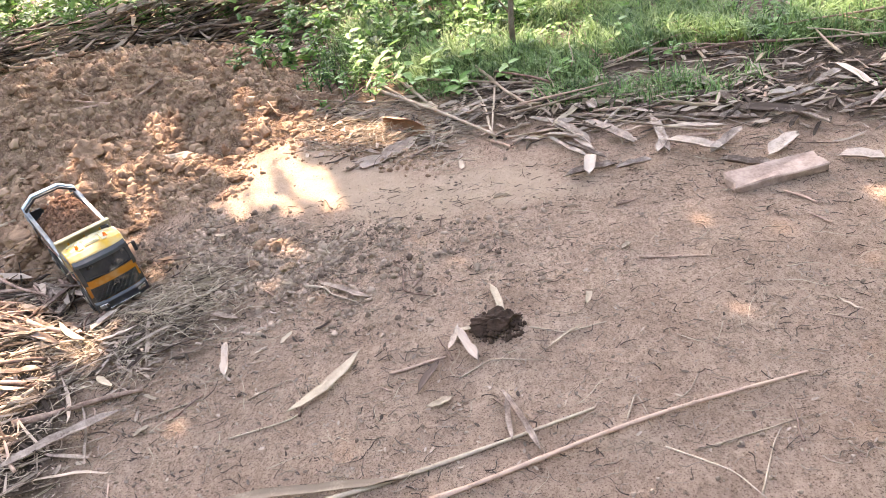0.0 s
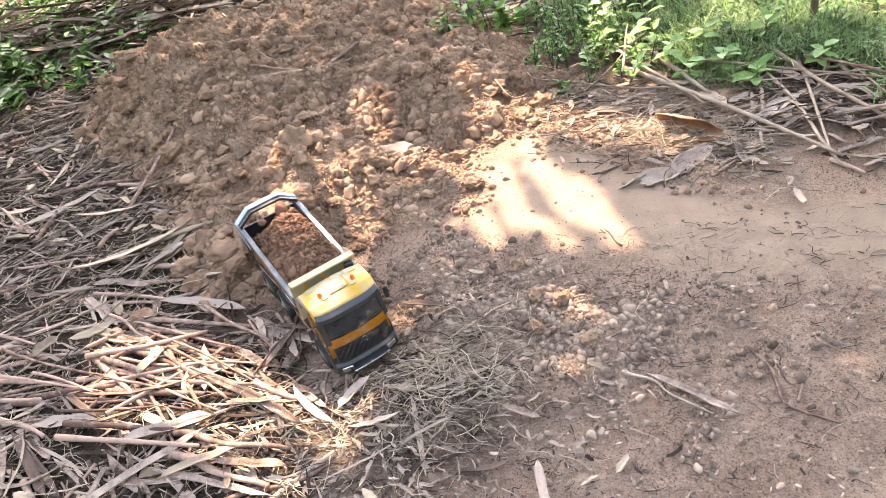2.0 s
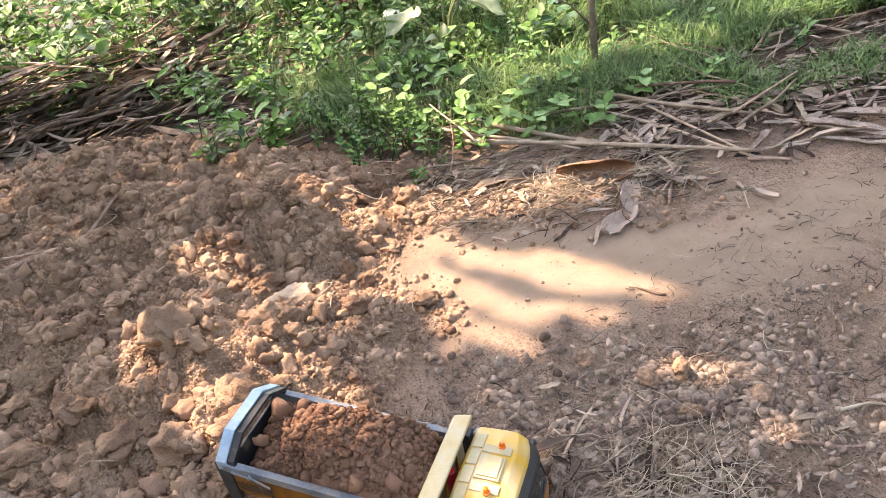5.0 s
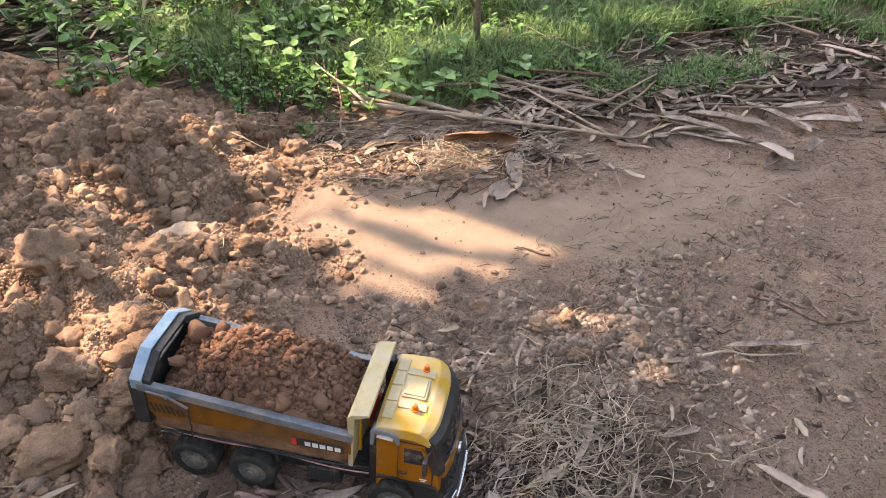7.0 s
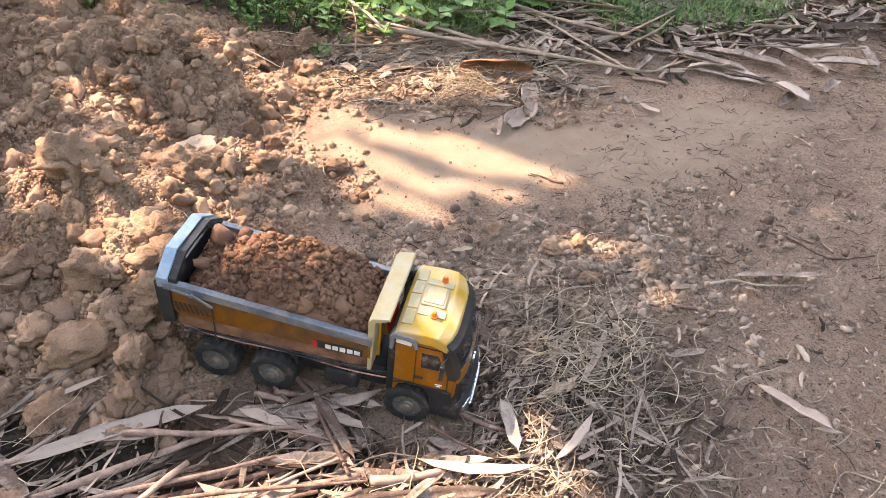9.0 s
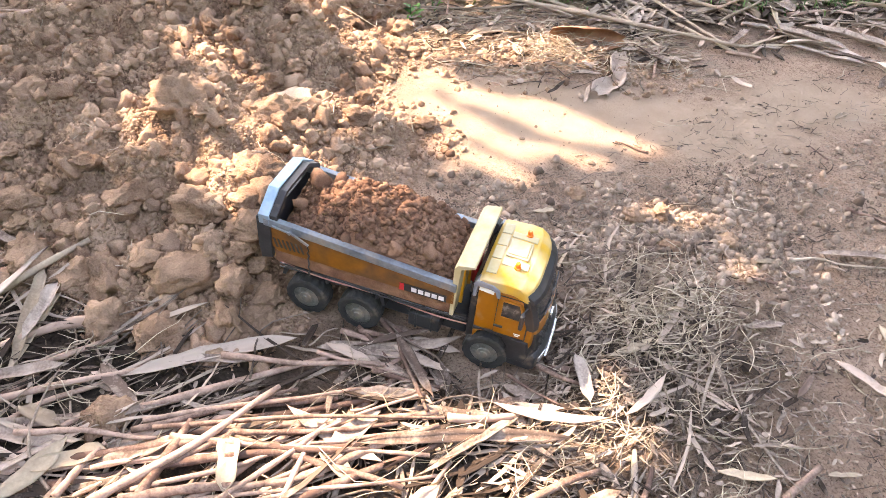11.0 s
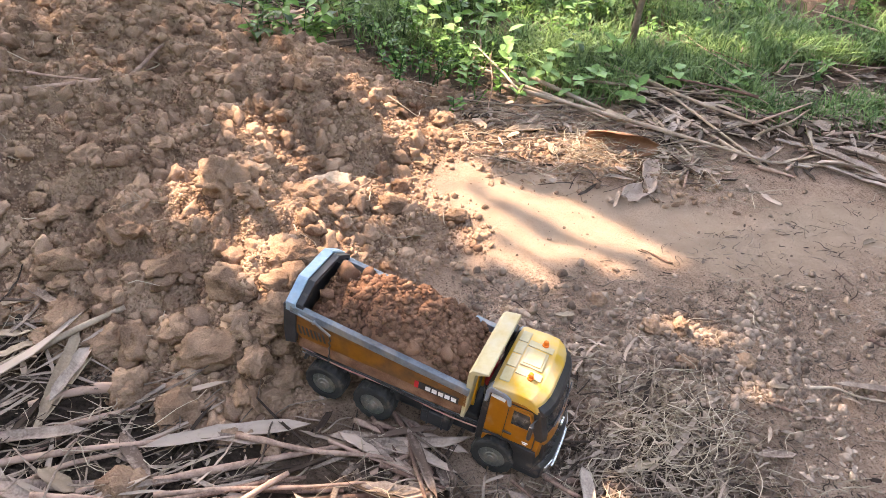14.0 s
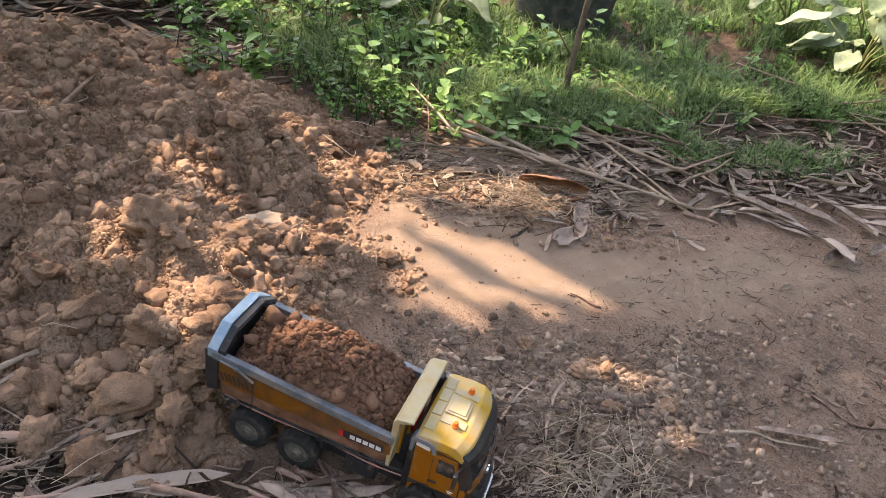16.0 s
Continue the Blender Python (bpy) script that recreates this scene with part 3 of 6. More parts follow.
def soil_heap(parent):
    """The heaped soil in the bed, with its crumbs."""
    nx, ny = 64, 40
    gx, gy = np.meshgrid(np.linspace(-0.246, 0.092, nx), np.linspace(-0.079, 0.079, ny))
    crown = 0.205 + 0.052 * np.exp(-((gx + 0.07) / 0.125) ** 2 - ((gy - 0.004) / 0.062) ** 2)
    edge = np.minimum(smooth01((0.083 - np.abs(gy)) / 0.03), smooth01((gx + 0.262) / 0.09))
    z = crown - 0.03 + 0.03 * edge + 0.026 * fbm(gx, gy, 22, 4, 301) + 0.012 * fbm(gx, gy, 80, 3, 311)
    z -= 0.028 * smooth01((-0.15 - gx) / 0.08) * (1 - smooth01(gy / 0.05 + 0.4))
    z -= 0.02 * smooth01((gx - 0.03) / 0.06)
    v = np.stack([gx, gy, z], -1).reshape(-1, 3)
    base = v.copy()
    base[:, 2] = 0.11
    n = nx * ny
    i = (np.arange(ny - 1)[:, None] * nx + np.arange(nx - 1)[None, :]).ravel()
    top = np.stack([i, i + 1, i + nx + 1, i + nx], 1)
    rim = np.concatenate([np.arange(nx), np.arange(1, ny) * nx + nx - 1, (ny - 1) * nx + np.arange(nx - 2, -1, -1), np.arange(ny - 2, 0, -1) * nx])
    nxt = np.roll(rim, -1)
    skirt = np.stack([nxt, rim, rim + n, nxt + n], 1)
    link_mesh("soil", np.concatenate([v, base]), [np.concatenate([top, skirt])], M_LOAD, parent, True)
    crumbs = Merge()
    r2 = np.random.default_rng(33)
    for _ in range(7000):
        a, b = r2.integers(3, ny - 3), r2.integers(2, nx - 2)
        s = 0.0010 + 0.0068 * r2.random() ** 7
        vv, tt = (CLODS if s > 0.0032 else GRAINS)[r2.integers(8)]
        crumbs.add(vv @ spin(r2) * s + np.array([gx[a, b] + r2.uniform(-0.003, 0.003), gy[a, b] + r2.uniform(-0.002, 0.002), z[a, b] + s * 0.2]), tt)
    for cx, cy, cz, s in ((-0.205, 0.028, 0.235, 0.020), (-0.17, 0.045, 0.232, 0.012), (-0.215, -0.03, 0.218, 0.013), (0.035, -0.05, 0.212, 0.017),
                          (-0.02, -0.062, 0.208, 0.018), (-0.11, -0.066, 0.202, 0.014), (0.06, -0.03, 0.215, 0.012)):
        vv, tt = CLODS[r2.integers(len(CLODS))]
        crumbs.add(vv @ spin(r2) * s + np.array([cx, cy, cz]), tt)
    tagged(crumbs.link("loose_soil", M_LOADS, False, parent), kind="stuff")


def spin(r):
    q = r.normal(size=4)
    a, b, c, d = q / np.linalg.norm(q)
    return np.array([[1 - 2 * (c * c + d * d), 2 * (b * c - a * d), 2 * (b * d + a * c)],
                     [2 * (b * c + a * d), 1 - 2 * (b * b + d * d), 2 * (c * d - a * b)],
                     [2 * (b * d - a * c), 2 * (c * d + a * b), 1 - 2 * (b * b + c * c)]])


def clod_shape(seed, level, rough=1.0):
    """A rounded, dented lump of soil, about one unit in radius."""
    bm = bmesh.new()
    bmesh.ops.create_icosphere(bm, subdivisions=level, radius=1)
    squash = Vector((1.08, 0.74 + 0.24 * ((seed * 37) % 10) / 10, 0.62 + 0.26 * ((seed * 53) % 10) / 10))
    off = Vector((seed * 7.3, seed * 3.1, seed * 1.7))
    r = random.Random(seed)
    cuts = [(Vector((r.gauss(0, 1), r.gauss(0, 1), r.gauss(0, 1))).normalized(), r.uniform(0.58, 0.9)) for _ in range(7)]
    for v in bm.verts:
        p = v.co.copy()
        for n, d in cuts:
            over = v.co.dot(n) - d
            if over > 0:
                v.co -= n * over * 0.85
        swell = 0.36 * noise.noise(p * 1.3 + off) + 0.30 * noise.noise(p * 2.9 + off)
        if level > 2:
            swell += 0.17 * noise.noise(p * 5.5 + off) + 0.10 * noise.noise(p * 12.0 + off)
        else:
            swell += r.uniform(-0.09, 0.09)
        v.co = Vector(a * b for a, b in zip(v.co, squash)) * (1.12 + rough * swell)
    vs = np.array([v.co[:] for v in bm.verts])
    ts = np.array([[v.index for v in f.verts] for f in bm.faces])
    bm.free()
    return vs, ts


CLODS = [clod_shape(k, 2) for k in range(12)]
ROUGH = [clod_shape(k + 80, 3, 1.15) for k in range(12)]
GRAINS = [clod_shape(k + 60, 1) for k in range(8)]
BIG_CLODS = [clod_shape(k + 20, 4, 1.1) for k in range(9)]


def build_truck():
    t = new("toy_dump_truck")
    tagged(t, "yellow toy dump truck loaded with reddish soil, backed onto the mound", "toy truck")
    # running gear
    for x, w in ((0.165, 0.030), (-0.080, 0.036), (-0.185, 0.036)):
        for s in (-1, 1):
            wheel(t, x, s * (0.087 - w / 2), s, w)
    frame_bm = b_box((0.46, 0.012, 0.024), (-0.03, -0.03, 0.066), 0.001)
    b_box((0.46, 0.012, 0.024), (-0.03, 0.03, 0.066), 0.001, bm=frame_bm)
    for x in (-0.25, -0.13, -0.02, 0.08, 0.19):
        b_box((0.014, 0.06, 0.018), (x, 0, 0.066), 0.001, bm=frame_bm)
    for x in (0.165, -0.080, -0.185):
        b_cyl(0.007, 0.13, (x, 0, 0.042), "Y", 12, bm=frame_bm)
    b_box((0.20, 0.10, 0.05), (0.02, 0, 0.060), 0.006, bm=frame_bm)
    b_box((0.16, 0.07, 0.034), (-0.13, 0, 0.060), 0.006, bm=frame_bm)
    part("chassis", frame_bm, M_CHASSIS, t, "dusty black metal chassis frame")
    deck = b_box((0.33, 0.118, 0.006), (-0.075, 0, 0.083), 0.001)
    for s in (-1, 1):
        b_box((0.20, 0.006, 0.004), (-0.05, s * 0.035, 0.087), 0.001, bm=deck)
    b_box((0.006, 0.08, 0.004), (0.02, 0, 0.087), 0.001, bm=deck)
    part("deck", deck, M_DECK, t, "slate-blue deck plate under the bed")
    for s in (-1, 1):
        g = b_prism([(-0.236, 0.076), (-0.232, 0.096), (-0.215, 0.104), (-0.05, 0.104), (-0.034, 0.096), (-0.030, 0.072), (-0.036, 0.072), (-0.042, 0.092),
                     (-0.055, 0.098), (-0.105, 0.098), (-0.125, 0.090), (-0.140, 0.090), (-0.16, 0.098), (-0.212, 0.098), (-0.226, 0.092), (-0.230, 0.076)],
                    s * 0.050, s * 0.076)
        part("mudguard", g, M_CHASSIS, t, "black mudguard over the rear wheels")
        rail = b_box((0.26, 0.006, 0.008), (-0.05, s * 0.066, 0.100), 0.001)
        for x in (-0.15, -0.05, 0.04):
            b_box((0.006, 0.012, 0.03), (x, s * 0.062, 0.090), 0.001, bm=rail)
        part("side_rail", rail, M_CHASSIS, t)
        box = b_box((0.060, 0.030, 0.034), (0.045, s * 0.062, 0.062), 0.004)
        b_box((0.004, 0.032, 0.036), (0.030, s * 0.062, 0.062), 0.001, bm=box)
        b_box((0.004, 0.032, 0.036), (0.060, s * 0.062, 0.062), 0.001, bm=box)
        part("side_tank", box, M_CHASSIS, t, "black side tank with straps")
    for s in (-1, 1):
        # two pale cables coloured chassis black to stand for the deep shade here
        for k, (dz, mat) in enumerate(((0.0, M_WIRE), (0.005, M_CHASSIS), (-0.004, M_CHASSIS))):
            pts = [(-0.235 + 0.36 * u, s * (0.081 + 0.003 * math.sin(9 * u + k)), 0.112 + dz - 0.012 * u - 0.006 * math.sin(3.1 * u + k)) for u in np.linspace(0, 1, 18)]
            tube("cable", pts, 0.0014, mat, t, 6, "thin cable along the chassis")
    # cab: body
    side = [(0.137, 0.050), (0.137, 0.205), (0.145, 0.2125), (0.205, 0.2165), (0.222, 0.211), (0.234, 0.196), (0.247, 0.150), (0.252, 0.120), (0.252, 0.050),
            (0.212, 0.050), (0.207, 0.075), (0.192, 0.091), (0.165, 0.097), (0.146, 0.089), (0.139, 0.072)]
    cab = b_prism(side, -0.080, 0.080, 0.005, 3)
    part("cab", cab, M_YELLOW_SHADED, t, "glossy yellow cab shell", smooth=False)
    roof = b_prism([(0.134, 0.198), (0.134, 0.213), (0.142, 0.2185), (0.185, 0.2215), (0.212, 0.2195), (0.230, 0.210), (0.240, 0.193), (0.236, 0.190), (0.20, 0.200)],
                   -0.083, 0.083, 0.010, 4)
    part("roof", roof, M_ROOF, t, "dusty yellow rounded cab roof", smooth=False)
    hatch = b_box((0.040, 0.046, 0.004), (0.182, 0.0, 0.2225), 0.0015, rot=pose(0, 0, 0, 0, -1))
    b_box((0.033, 0.038, 0.004), (0.182, 0.0, 0.2245), 0.0015, rot=pose(0, 0, 0, 0, -1), bm=hatch)
    part("roof_hatch", hatch, M_DUSTY, t, "dust-covered roof hatch panel")
    for y in (-0.051, -0.017, 0.017, 0.051):
        part("roof_panel", b_box((0.018, 0.031, 0.003), (0.150, y, 0.2195), 0.0012, rot=pose(0, 0, 0, 0, -4)), M_DUSTY, t)
    for y in (-0.036, 0.036):
        part("roof_panel", b_box((0.046, 0.016, 0.0025), (0.184, y, 0.2217), 0.001), M_DUSTY, t)
    for s in (-1, 1):
        bea = b_cyl(0.0062, 0.004, (0.189, s * 0.0435, 0.2235), "Z", 16, 0.0008)
        b_cyl(0.0048, 0.009, (0.189, s * 0.0435, 0.229), "Z", 16, 0.0015, r2=0.0042, bm=bea)
        part("beacon", bea, M_BEACON, t, "small orange roof beacon", smooth=True)
    # cab: front
    ws = b_prism([(0.2352, 0.193), (0.2405, 0.190), (0.2538, 0.143), (0.2488, 0.141)], -0.074, 0.074, 0.001)
    part("windscreen", ws, M_GLASS, t, "dark dusty windscreen")
    vis = b_prism([(0.226, 0.2105), (0.2435, 0.1985), (0.2475, 0.190), (0.243, 0.188), (0.237, 0.196), (0.224, 0.206)], -0.081, 0.081, 0.001)
    part("sun_visor", vis, M_BLACK, t, "black sun visor above the windscreen")
    for s in (-1, 1):
        pil = b_prism([(0.2295, 0.200), (0.2405, 0.196), (0.256, 0.142), (0.2565, 0.128), (0.245, 0.128), (0.2365, 0.150)], s * 0.071, s * 0.0828, 0.001)
        part("pillar", pil, M_BLACK, t)
        wip = b_box((0.002, 0.055, 0.0025), (0.2555, s * 0.03, 0.1475), 0, rot=pose(0, 0, 0, s * 9))
        part("wiper", wip, M_BLACK, t)
    panel = b_prism([(0.2495, 0.141), (0.2545, 0.1415), (0.2575, 0.118), (0.2515, 0.116)], -0.076, 0.076, 0.001)
    part("front_panel", panel, M_YELLOW_SHADED, t)
    grille = b_prism([(0.2500, 0.117), (0.2560, 0.118), (0.2590, 0.070), (0.2500, 0.066)], -0.072, 0.072, 0.001)
    for k in range(5):
        for j in range(9):
            y = -0.062 + 0.0155 * j + (0.00775 if k % 2 else 0)
            if abs(y) < 0.066:
                b_box((0.003, 0.0095, 0.0045), (0.2580 + 0.0006 * k, y, 0.1115 - 0.0092 * k), 0.001, 1, rot=pose(0, 0, 0, 45), bm=grille)
    part("grille", grille, M_BLACK, t, "black honeycomb front grille")
    bdg = b_cyl(0.0105, 0.003, (0.2605, 0, 0.106), "X", 24)
    bmesh.ops.delete(bdg, geom=[f for f in bdg.faces if len(f.verts) > 6], context="FACES_ONLY")
    for a in (90, 210, 330):
        b_box((0.002, 0.0018, 0.010), (0.2608, 0.005 * math.cos(radians(a)), 0.106 + 0.005 * math.sin(radians(a))), 0, rot=pose(0, 0, 0, a - 90), bm=bdg)
    part("badge", bdg, M_CHROME, t, "plain round chrome badge")
    bump = b_prism([(0.205, 0.030), (0.205, 0.052), (0.252, 0.058), (0.2605, 0.070), (0.2685, 0.062), (0.2685, 0.034), (0.262, 0.028)], -0.082, 0.082, 0.002)
    part("bumper", bump, M_BLACK, t, "black front bumper")
    bar = b_box((0.006, 0.10, 0.007), (0.2705, 0, 0.0385), 0.002)
    part("bumper_bar", bar, M_CHROME, t, "silver bar under the bumper")
    for s in (-1, 1):
        lamp = b_box((0.006, 0.026, 0.013), (0.268, s * 0.060, 0.052), 0.002)
        part("headlight", lamp, M_CHROME, t, "clear silver headlight")
    # cab: sides
    for s in (-1, 1):
        y = s * 0.0812
        win = b_prism([(0.181, 0.143), (0.181, 0.181), (0.221, 0.181), (0.235, 0.150), (0.233, 0.143)], y, y - s * 0.003, 0.0005)
        part("side_window", win, M_GLASS, t, "dark side window")
        fr = b_frame([(0.178, 0.140), (0.178, 0.184), (0.223, 0.184), (0.239, 0.150), (0.236, 0.140)],
                     [(0.182, 0.144), (0.182, 0.180), (0.220, 0.180), (0.234, 0.150), (0.232, 0.144)], y - s * 0.002, y + s * 0.001, "XZ")
        door = part("cab_door", b_frame([(0.172, 0.098), (0.172, 0.192), (0.226, 0.192), (0.243, 0.150), (0.243, 0.098)],
                                        [(0.173, 0.099), (0.173, 0.191), (0.2255, 0.191), (0.242, 0.150), (0.242, 0.099)], y - s * 0.003, y + s * 0.0004, "XZ"), M_BLACK, t, "door outline")
        part("window_frame", fr, M_YELLOW_SHADED, door)
        part("door_handle", b_box((0.017, 0.003, 0.0045), (0.180, y + s * 0.001, 0.1185), 0.0012), M_BLACK, door, "black door handle")
        for k, (ln, zz) in enumerate(((0.016, 0.1105), (0.010, 0.1065))):
            part("print_bar", b_box((ln, 0.0006, 0.0022), (0.226, y + s * 0.0006, zz), 0), M_WHITE, door, "small pale print on the door")
        sill = b_prism([(0.212, 0.046), (0.206, 0.078), (0.190, 0.096), (0.165, 0.102), (0.137, 0.094), (0.137, 0.101), (0.250, 0.096), (0.256, 0.060), (0.252, 0.046)], y - s * 0.012, y + s * 0.003, 0.001)
        part("wheel_arch", sill, M_BLACK, t, "black wheel arch and step")
        scoop = b_prism([(0.128, 0.176), (0.128, 0.206), (0.134, 0.2145), (0.162, 0.2115), (0.173, 0.204), (0.176, 0.186), (0.170, 0.186), (0.166, 0.198), (0.158, 0.202), (0.136, 0.202), (0.134, 0.176)], y - s * 0.012, y + s * 0.004, 0.0015)
        part("side_fairing", scoop, M_FAIR, t, "dark grey air fairing at the roof edge")
        part("fairing_label", b_box((0.026, 0.0008, 0.008), (0.151, y + s * 0.0008, 0.1945), 0, rot=pose(0, 0, 0, 0, 6)), M_WHITE, t, "pale scuffed sticker")
        arm = b_cyl(0.0018, 0.022, (0.238, y + s * 0.011, 0.182), "Y", 8)
        mir = part("mirror", b_box((0.008, 0.012, 0.034), (0.240, y + s * 0.020, 0.166), 0.003), M_BLACK, t, "black side mirror")
        part("mirror_arm", arm, M_BLACK, mir)
    back = b_prism([(0.124, 0.060), (0.124, 0.195), (0.131, 0.205), (0.138, 0.205), (0.138, 0.060)], -0.074, 0.074, 0.002)
    part("cab_back", back, M_BLACK, t, "black rear wall of the cab")
    snork = b_prism([(0.118, 0.150), (0.116, 0.212), (0.122, 0.224), (0.131, 0.221), (0.128, 0.150)], 0.052, 0.074, 0.002)
    part("air_intake", snork, M_BLACK, t, "tall black air intake behind the cab")
    # lifting ram, folded
    ram = b_cyl(0.009, 0.07, (0.113, 0.0, 0.165), "Z", 20, 0.001)
    part("ram_cylinder", ram, M_RED, t, "glossy red lifting cylinder", smooth=False)
    part("ram_rod", b_cyl(0.0055, 0.06, (0.113, 0.0, 0.108), "Z", 16), M_CHROME, t, "steel piston rod")
    # tipping bed
    bed = new("dump_bed")
    bed.parent = t

    def rail_z(x):
        return 0.187 + 0.026 * (0.095 - x) / 0.35
    for s in (-1, 1):
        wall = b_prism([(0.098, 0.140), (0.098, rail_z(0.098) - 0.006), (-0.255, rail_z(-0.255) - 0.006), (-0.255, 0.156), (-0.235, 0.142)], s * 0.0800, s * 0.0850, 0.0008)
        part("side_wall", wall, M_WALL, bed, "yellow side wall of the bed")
        top = b_prism([(0.100, rail_z(0.1) - 0.013), (0.100, rail_z(0.1) + 0.003), (-0.258, rail_z(-0.258) + 0.003), (-0.258, rail_z(-0.258) - 0.013)], s * 0.0775, s * 0.0895, 0.001)
        part("top_rail", top, M_STEEL, bed, "scratched bare steel top rail")
        low = b_prism([(0.095, 0.108), (0.095, 0.141), (-0.235, 0.141), (-0.225, 0.108)], s * 0.055, s * 0.074, 0.001)
        part("lower_sill", low, M_CHASSIS, bed, "dark lower sill of the bed")
        sign = b_box((0.085, 0.001, 0.016), (0.042, s * 0.0860, 0.1490), 0)
        part("name_plate", sign, M_BLACK, bed, "black plate with a pale bar")
        for k in range(5):
            part("plate_bar", b_box((0.0095, 0.001, 0.009), (0.0255 + 0.0125 * k, s * 0.0868, 0.1485), 0), M_WHITE, bed, "plain white bar")
        part("plate_end", b_box((0.008, 0.001, 0.016), (0.003, s * 0.0866, 0.1490), 0), M_RED, bed, "red end of the plate")
        for k in range(7):
            x = -0.238 + 0.0085 * k
            part("hazard_stripe", b_prism([(x, 0.152), (x + 0.004, 0.152), (x - 0.002, 0.172), (x - 0.006, 0.172)], s * 0.0851, s * 0.0858), M_BLACK, bed, "black hazard stripe")
        post = b_prism([(-0.268, 0.118), (-0.272, 0.150), (-0.272, rail_z(-0.27) + 0.001), (-0.246, rail_z(-0.25) + 0.001), (-0.246, 0.125)], s * 0.0795, s * 0.0885, 0.001)
        part("corner_post", post, M_CHASSIS, bed, "dark corner post of the bed")
        latch = b_cyl(0.003, 0.010, (-0.205, s * 0.091, 0.202), "Y", 10)
        b_box((0.040, 0.003, 0.005), (-0.188, s * 0.093, 0.194), 0.001, rot=pose(0, 0, 0, 0, 28), bm=latch)
        b_box((0.030, 0.003, 0.004), (-0.224, s * 0.093, 0.204), 0.001, rot=pose(0, 0, 0, 0, 8), bm=latch)
        part("latch", latch, M_STEEL, bed, "steel tailgate latch")
        # bright chain coloured black, as shaded low on the bed's side
        tube("chain", [(-0.172 + 0.002 * math.sin(40 * u), s * 0.092, 0.186 - 0.075 * u) for u in np.linspace(0, 1, 12)], 0.0015, M_CHASSIS, bed, 5)
    floor_bm = b_box((0.35, 0.142, 0.006), (-0.078, 0, 0.114), 0.001)
    for x in (-0.2, -0.12, -0.04, 0.04):
        b_box((0.010, 0.140, 0.010), (x, 0, 0.107), 0.001, bm=floor_bm)
    part("bed_floor", floor_bm, M_INNER, bed, "scraped bed floor")
    head = b_prism([(0.092, 0.112), (0.092, 0.226), (0.098, 0.234), (0.126, 0.240), (0.128, 0.236), (0.104, 0.226), (0.099, 0.112)], -0.085, 0.085, 0.001)
    part("headboard", head, M_DUSTY, bed, "dusty yellow headboard with forward lip")
    for y in (-0.05, 0.0, 0.05):
        part("headboard_rib", b_box((0.006, 0.006, 0.10), (0.102, y, 0.165), 0.001), M_YELLOW, bed)
    zt = rail_z(-0.26)
    def hoop(out, thick, x0, x1):
        """An arch across the tail, open at its foot."""
        w, top, k = 0.0895 - out, 0.254 - out, 0.046 - out * 0.6
        return b_prism([(-w, zt - 0.010), (-w, zt + 0.010), (-k, top), (k, top), (w, zt + 0.010), (w, zt - 0.010), (w - thick, zt - 0.010), (w - thick, zt + 0.006),
                        (k - thick * 0.5, top - thick * 0.8), (-k + thick * 0.5, top - thick * 0.8), (-w + thick, zt + 0.006), (-w + thick, zt - 0.010)], x0, x1, plane="YZ")
    part("tailgate_frame", hoop(0.0, 0.021, -0.266, -0.261), M_BLUE, bed, "pale blue painted tailgate hoop")
    part("tailgate_hood", hoop(0.0, 0.003, -0.261, -0.246), M_BLUE, bed, "pale blue folded edge of the tailgate")
    part("tailgate_lining", hoop(0.0032, 0.007, -0.2605, -0.232), M_BLACK, bed, "black inner lining of the tailgate hoop")
    gate_low = b_box((0.005, 0.156, 0.082), (-0.258, 0, 0.160), 0.001)
    part("tailgate", gate_low, M_CHASSIS, bed, "dark tailgate panel")
    soil_heap(bed)
    # the cab's face is bowed across and its roof domed
    for ob in t.children_recursive:
        up = ob.parent
        while up not in (t, bed) and up.type == "MESH":
            up = up.parent
        if ob.type != "MESH" or up != t or ob.name.split(".")[0] in ("chassis", "deck", "mudguard", "side_rail", "side_tank", "cable"):
            continue
        bm = bmesh.new()
        bm.from_mesh(ob.data)
        ys = [v.co.y for v in bm.verts]
        if max(ys) - min(ys) > 0.09:
            for cut in (-0.066, -0.048, -0.03, -0.012, 0.012, 0.03, 0.048, 0.066):
                bmesh.ops.bisect_plane(bm, geom=bm.verts[:] + bm.edges[:] + bm.faces[:], plane_co=(0, cut, 0), plane_no=(0, 1, 0))
        for v in bm.verts:
            k = min(max((v.co.x - 0.185) / 0.055, 0.0), 1.0)
            side = min((v.co.y / 0.082) ** 2, 1.2)
            v.co.x -= 0.014 * k * k * (3 - 2 * k) * side * side
            if v.co.z > 0.195:
                v.co.z += 0.007 * (1 - side) * min((v.co.z - 0.195) / 0.02, 1.0) * (1 - 0.6 * k)
        bm.to_mesh(ob.data)
        bm.free()
    c, s = math.cos(TRUCK_YAW), math.sin(TRUCK_YAW)
    fx = Vector((c, s, -TRUCK_NOSE)).normalized()
    up = Vector((0.035, -0.05, 1))
    fy = up.cross(fx).normalized()
    fz = fx.cross(fy)
    m = Matrix((fx, fy, fz)).transposed().to_4x4()
    m.translation = TRUCK_AT
    t.matrix_world = m
    return t


truck = build_truck()


# ---- soil clods ----
def clod_mesh(k):
    v, t = BIG_CLODS[k]
    me = bpy.data.meshes.new("soil_clod")
    me.from_pydata(v.tolist(), [], t.tolist())
    me.polygons.foreach_set("use_smooth", [True] * len(t))
    me.materials.append(M_CLOD)
    return me


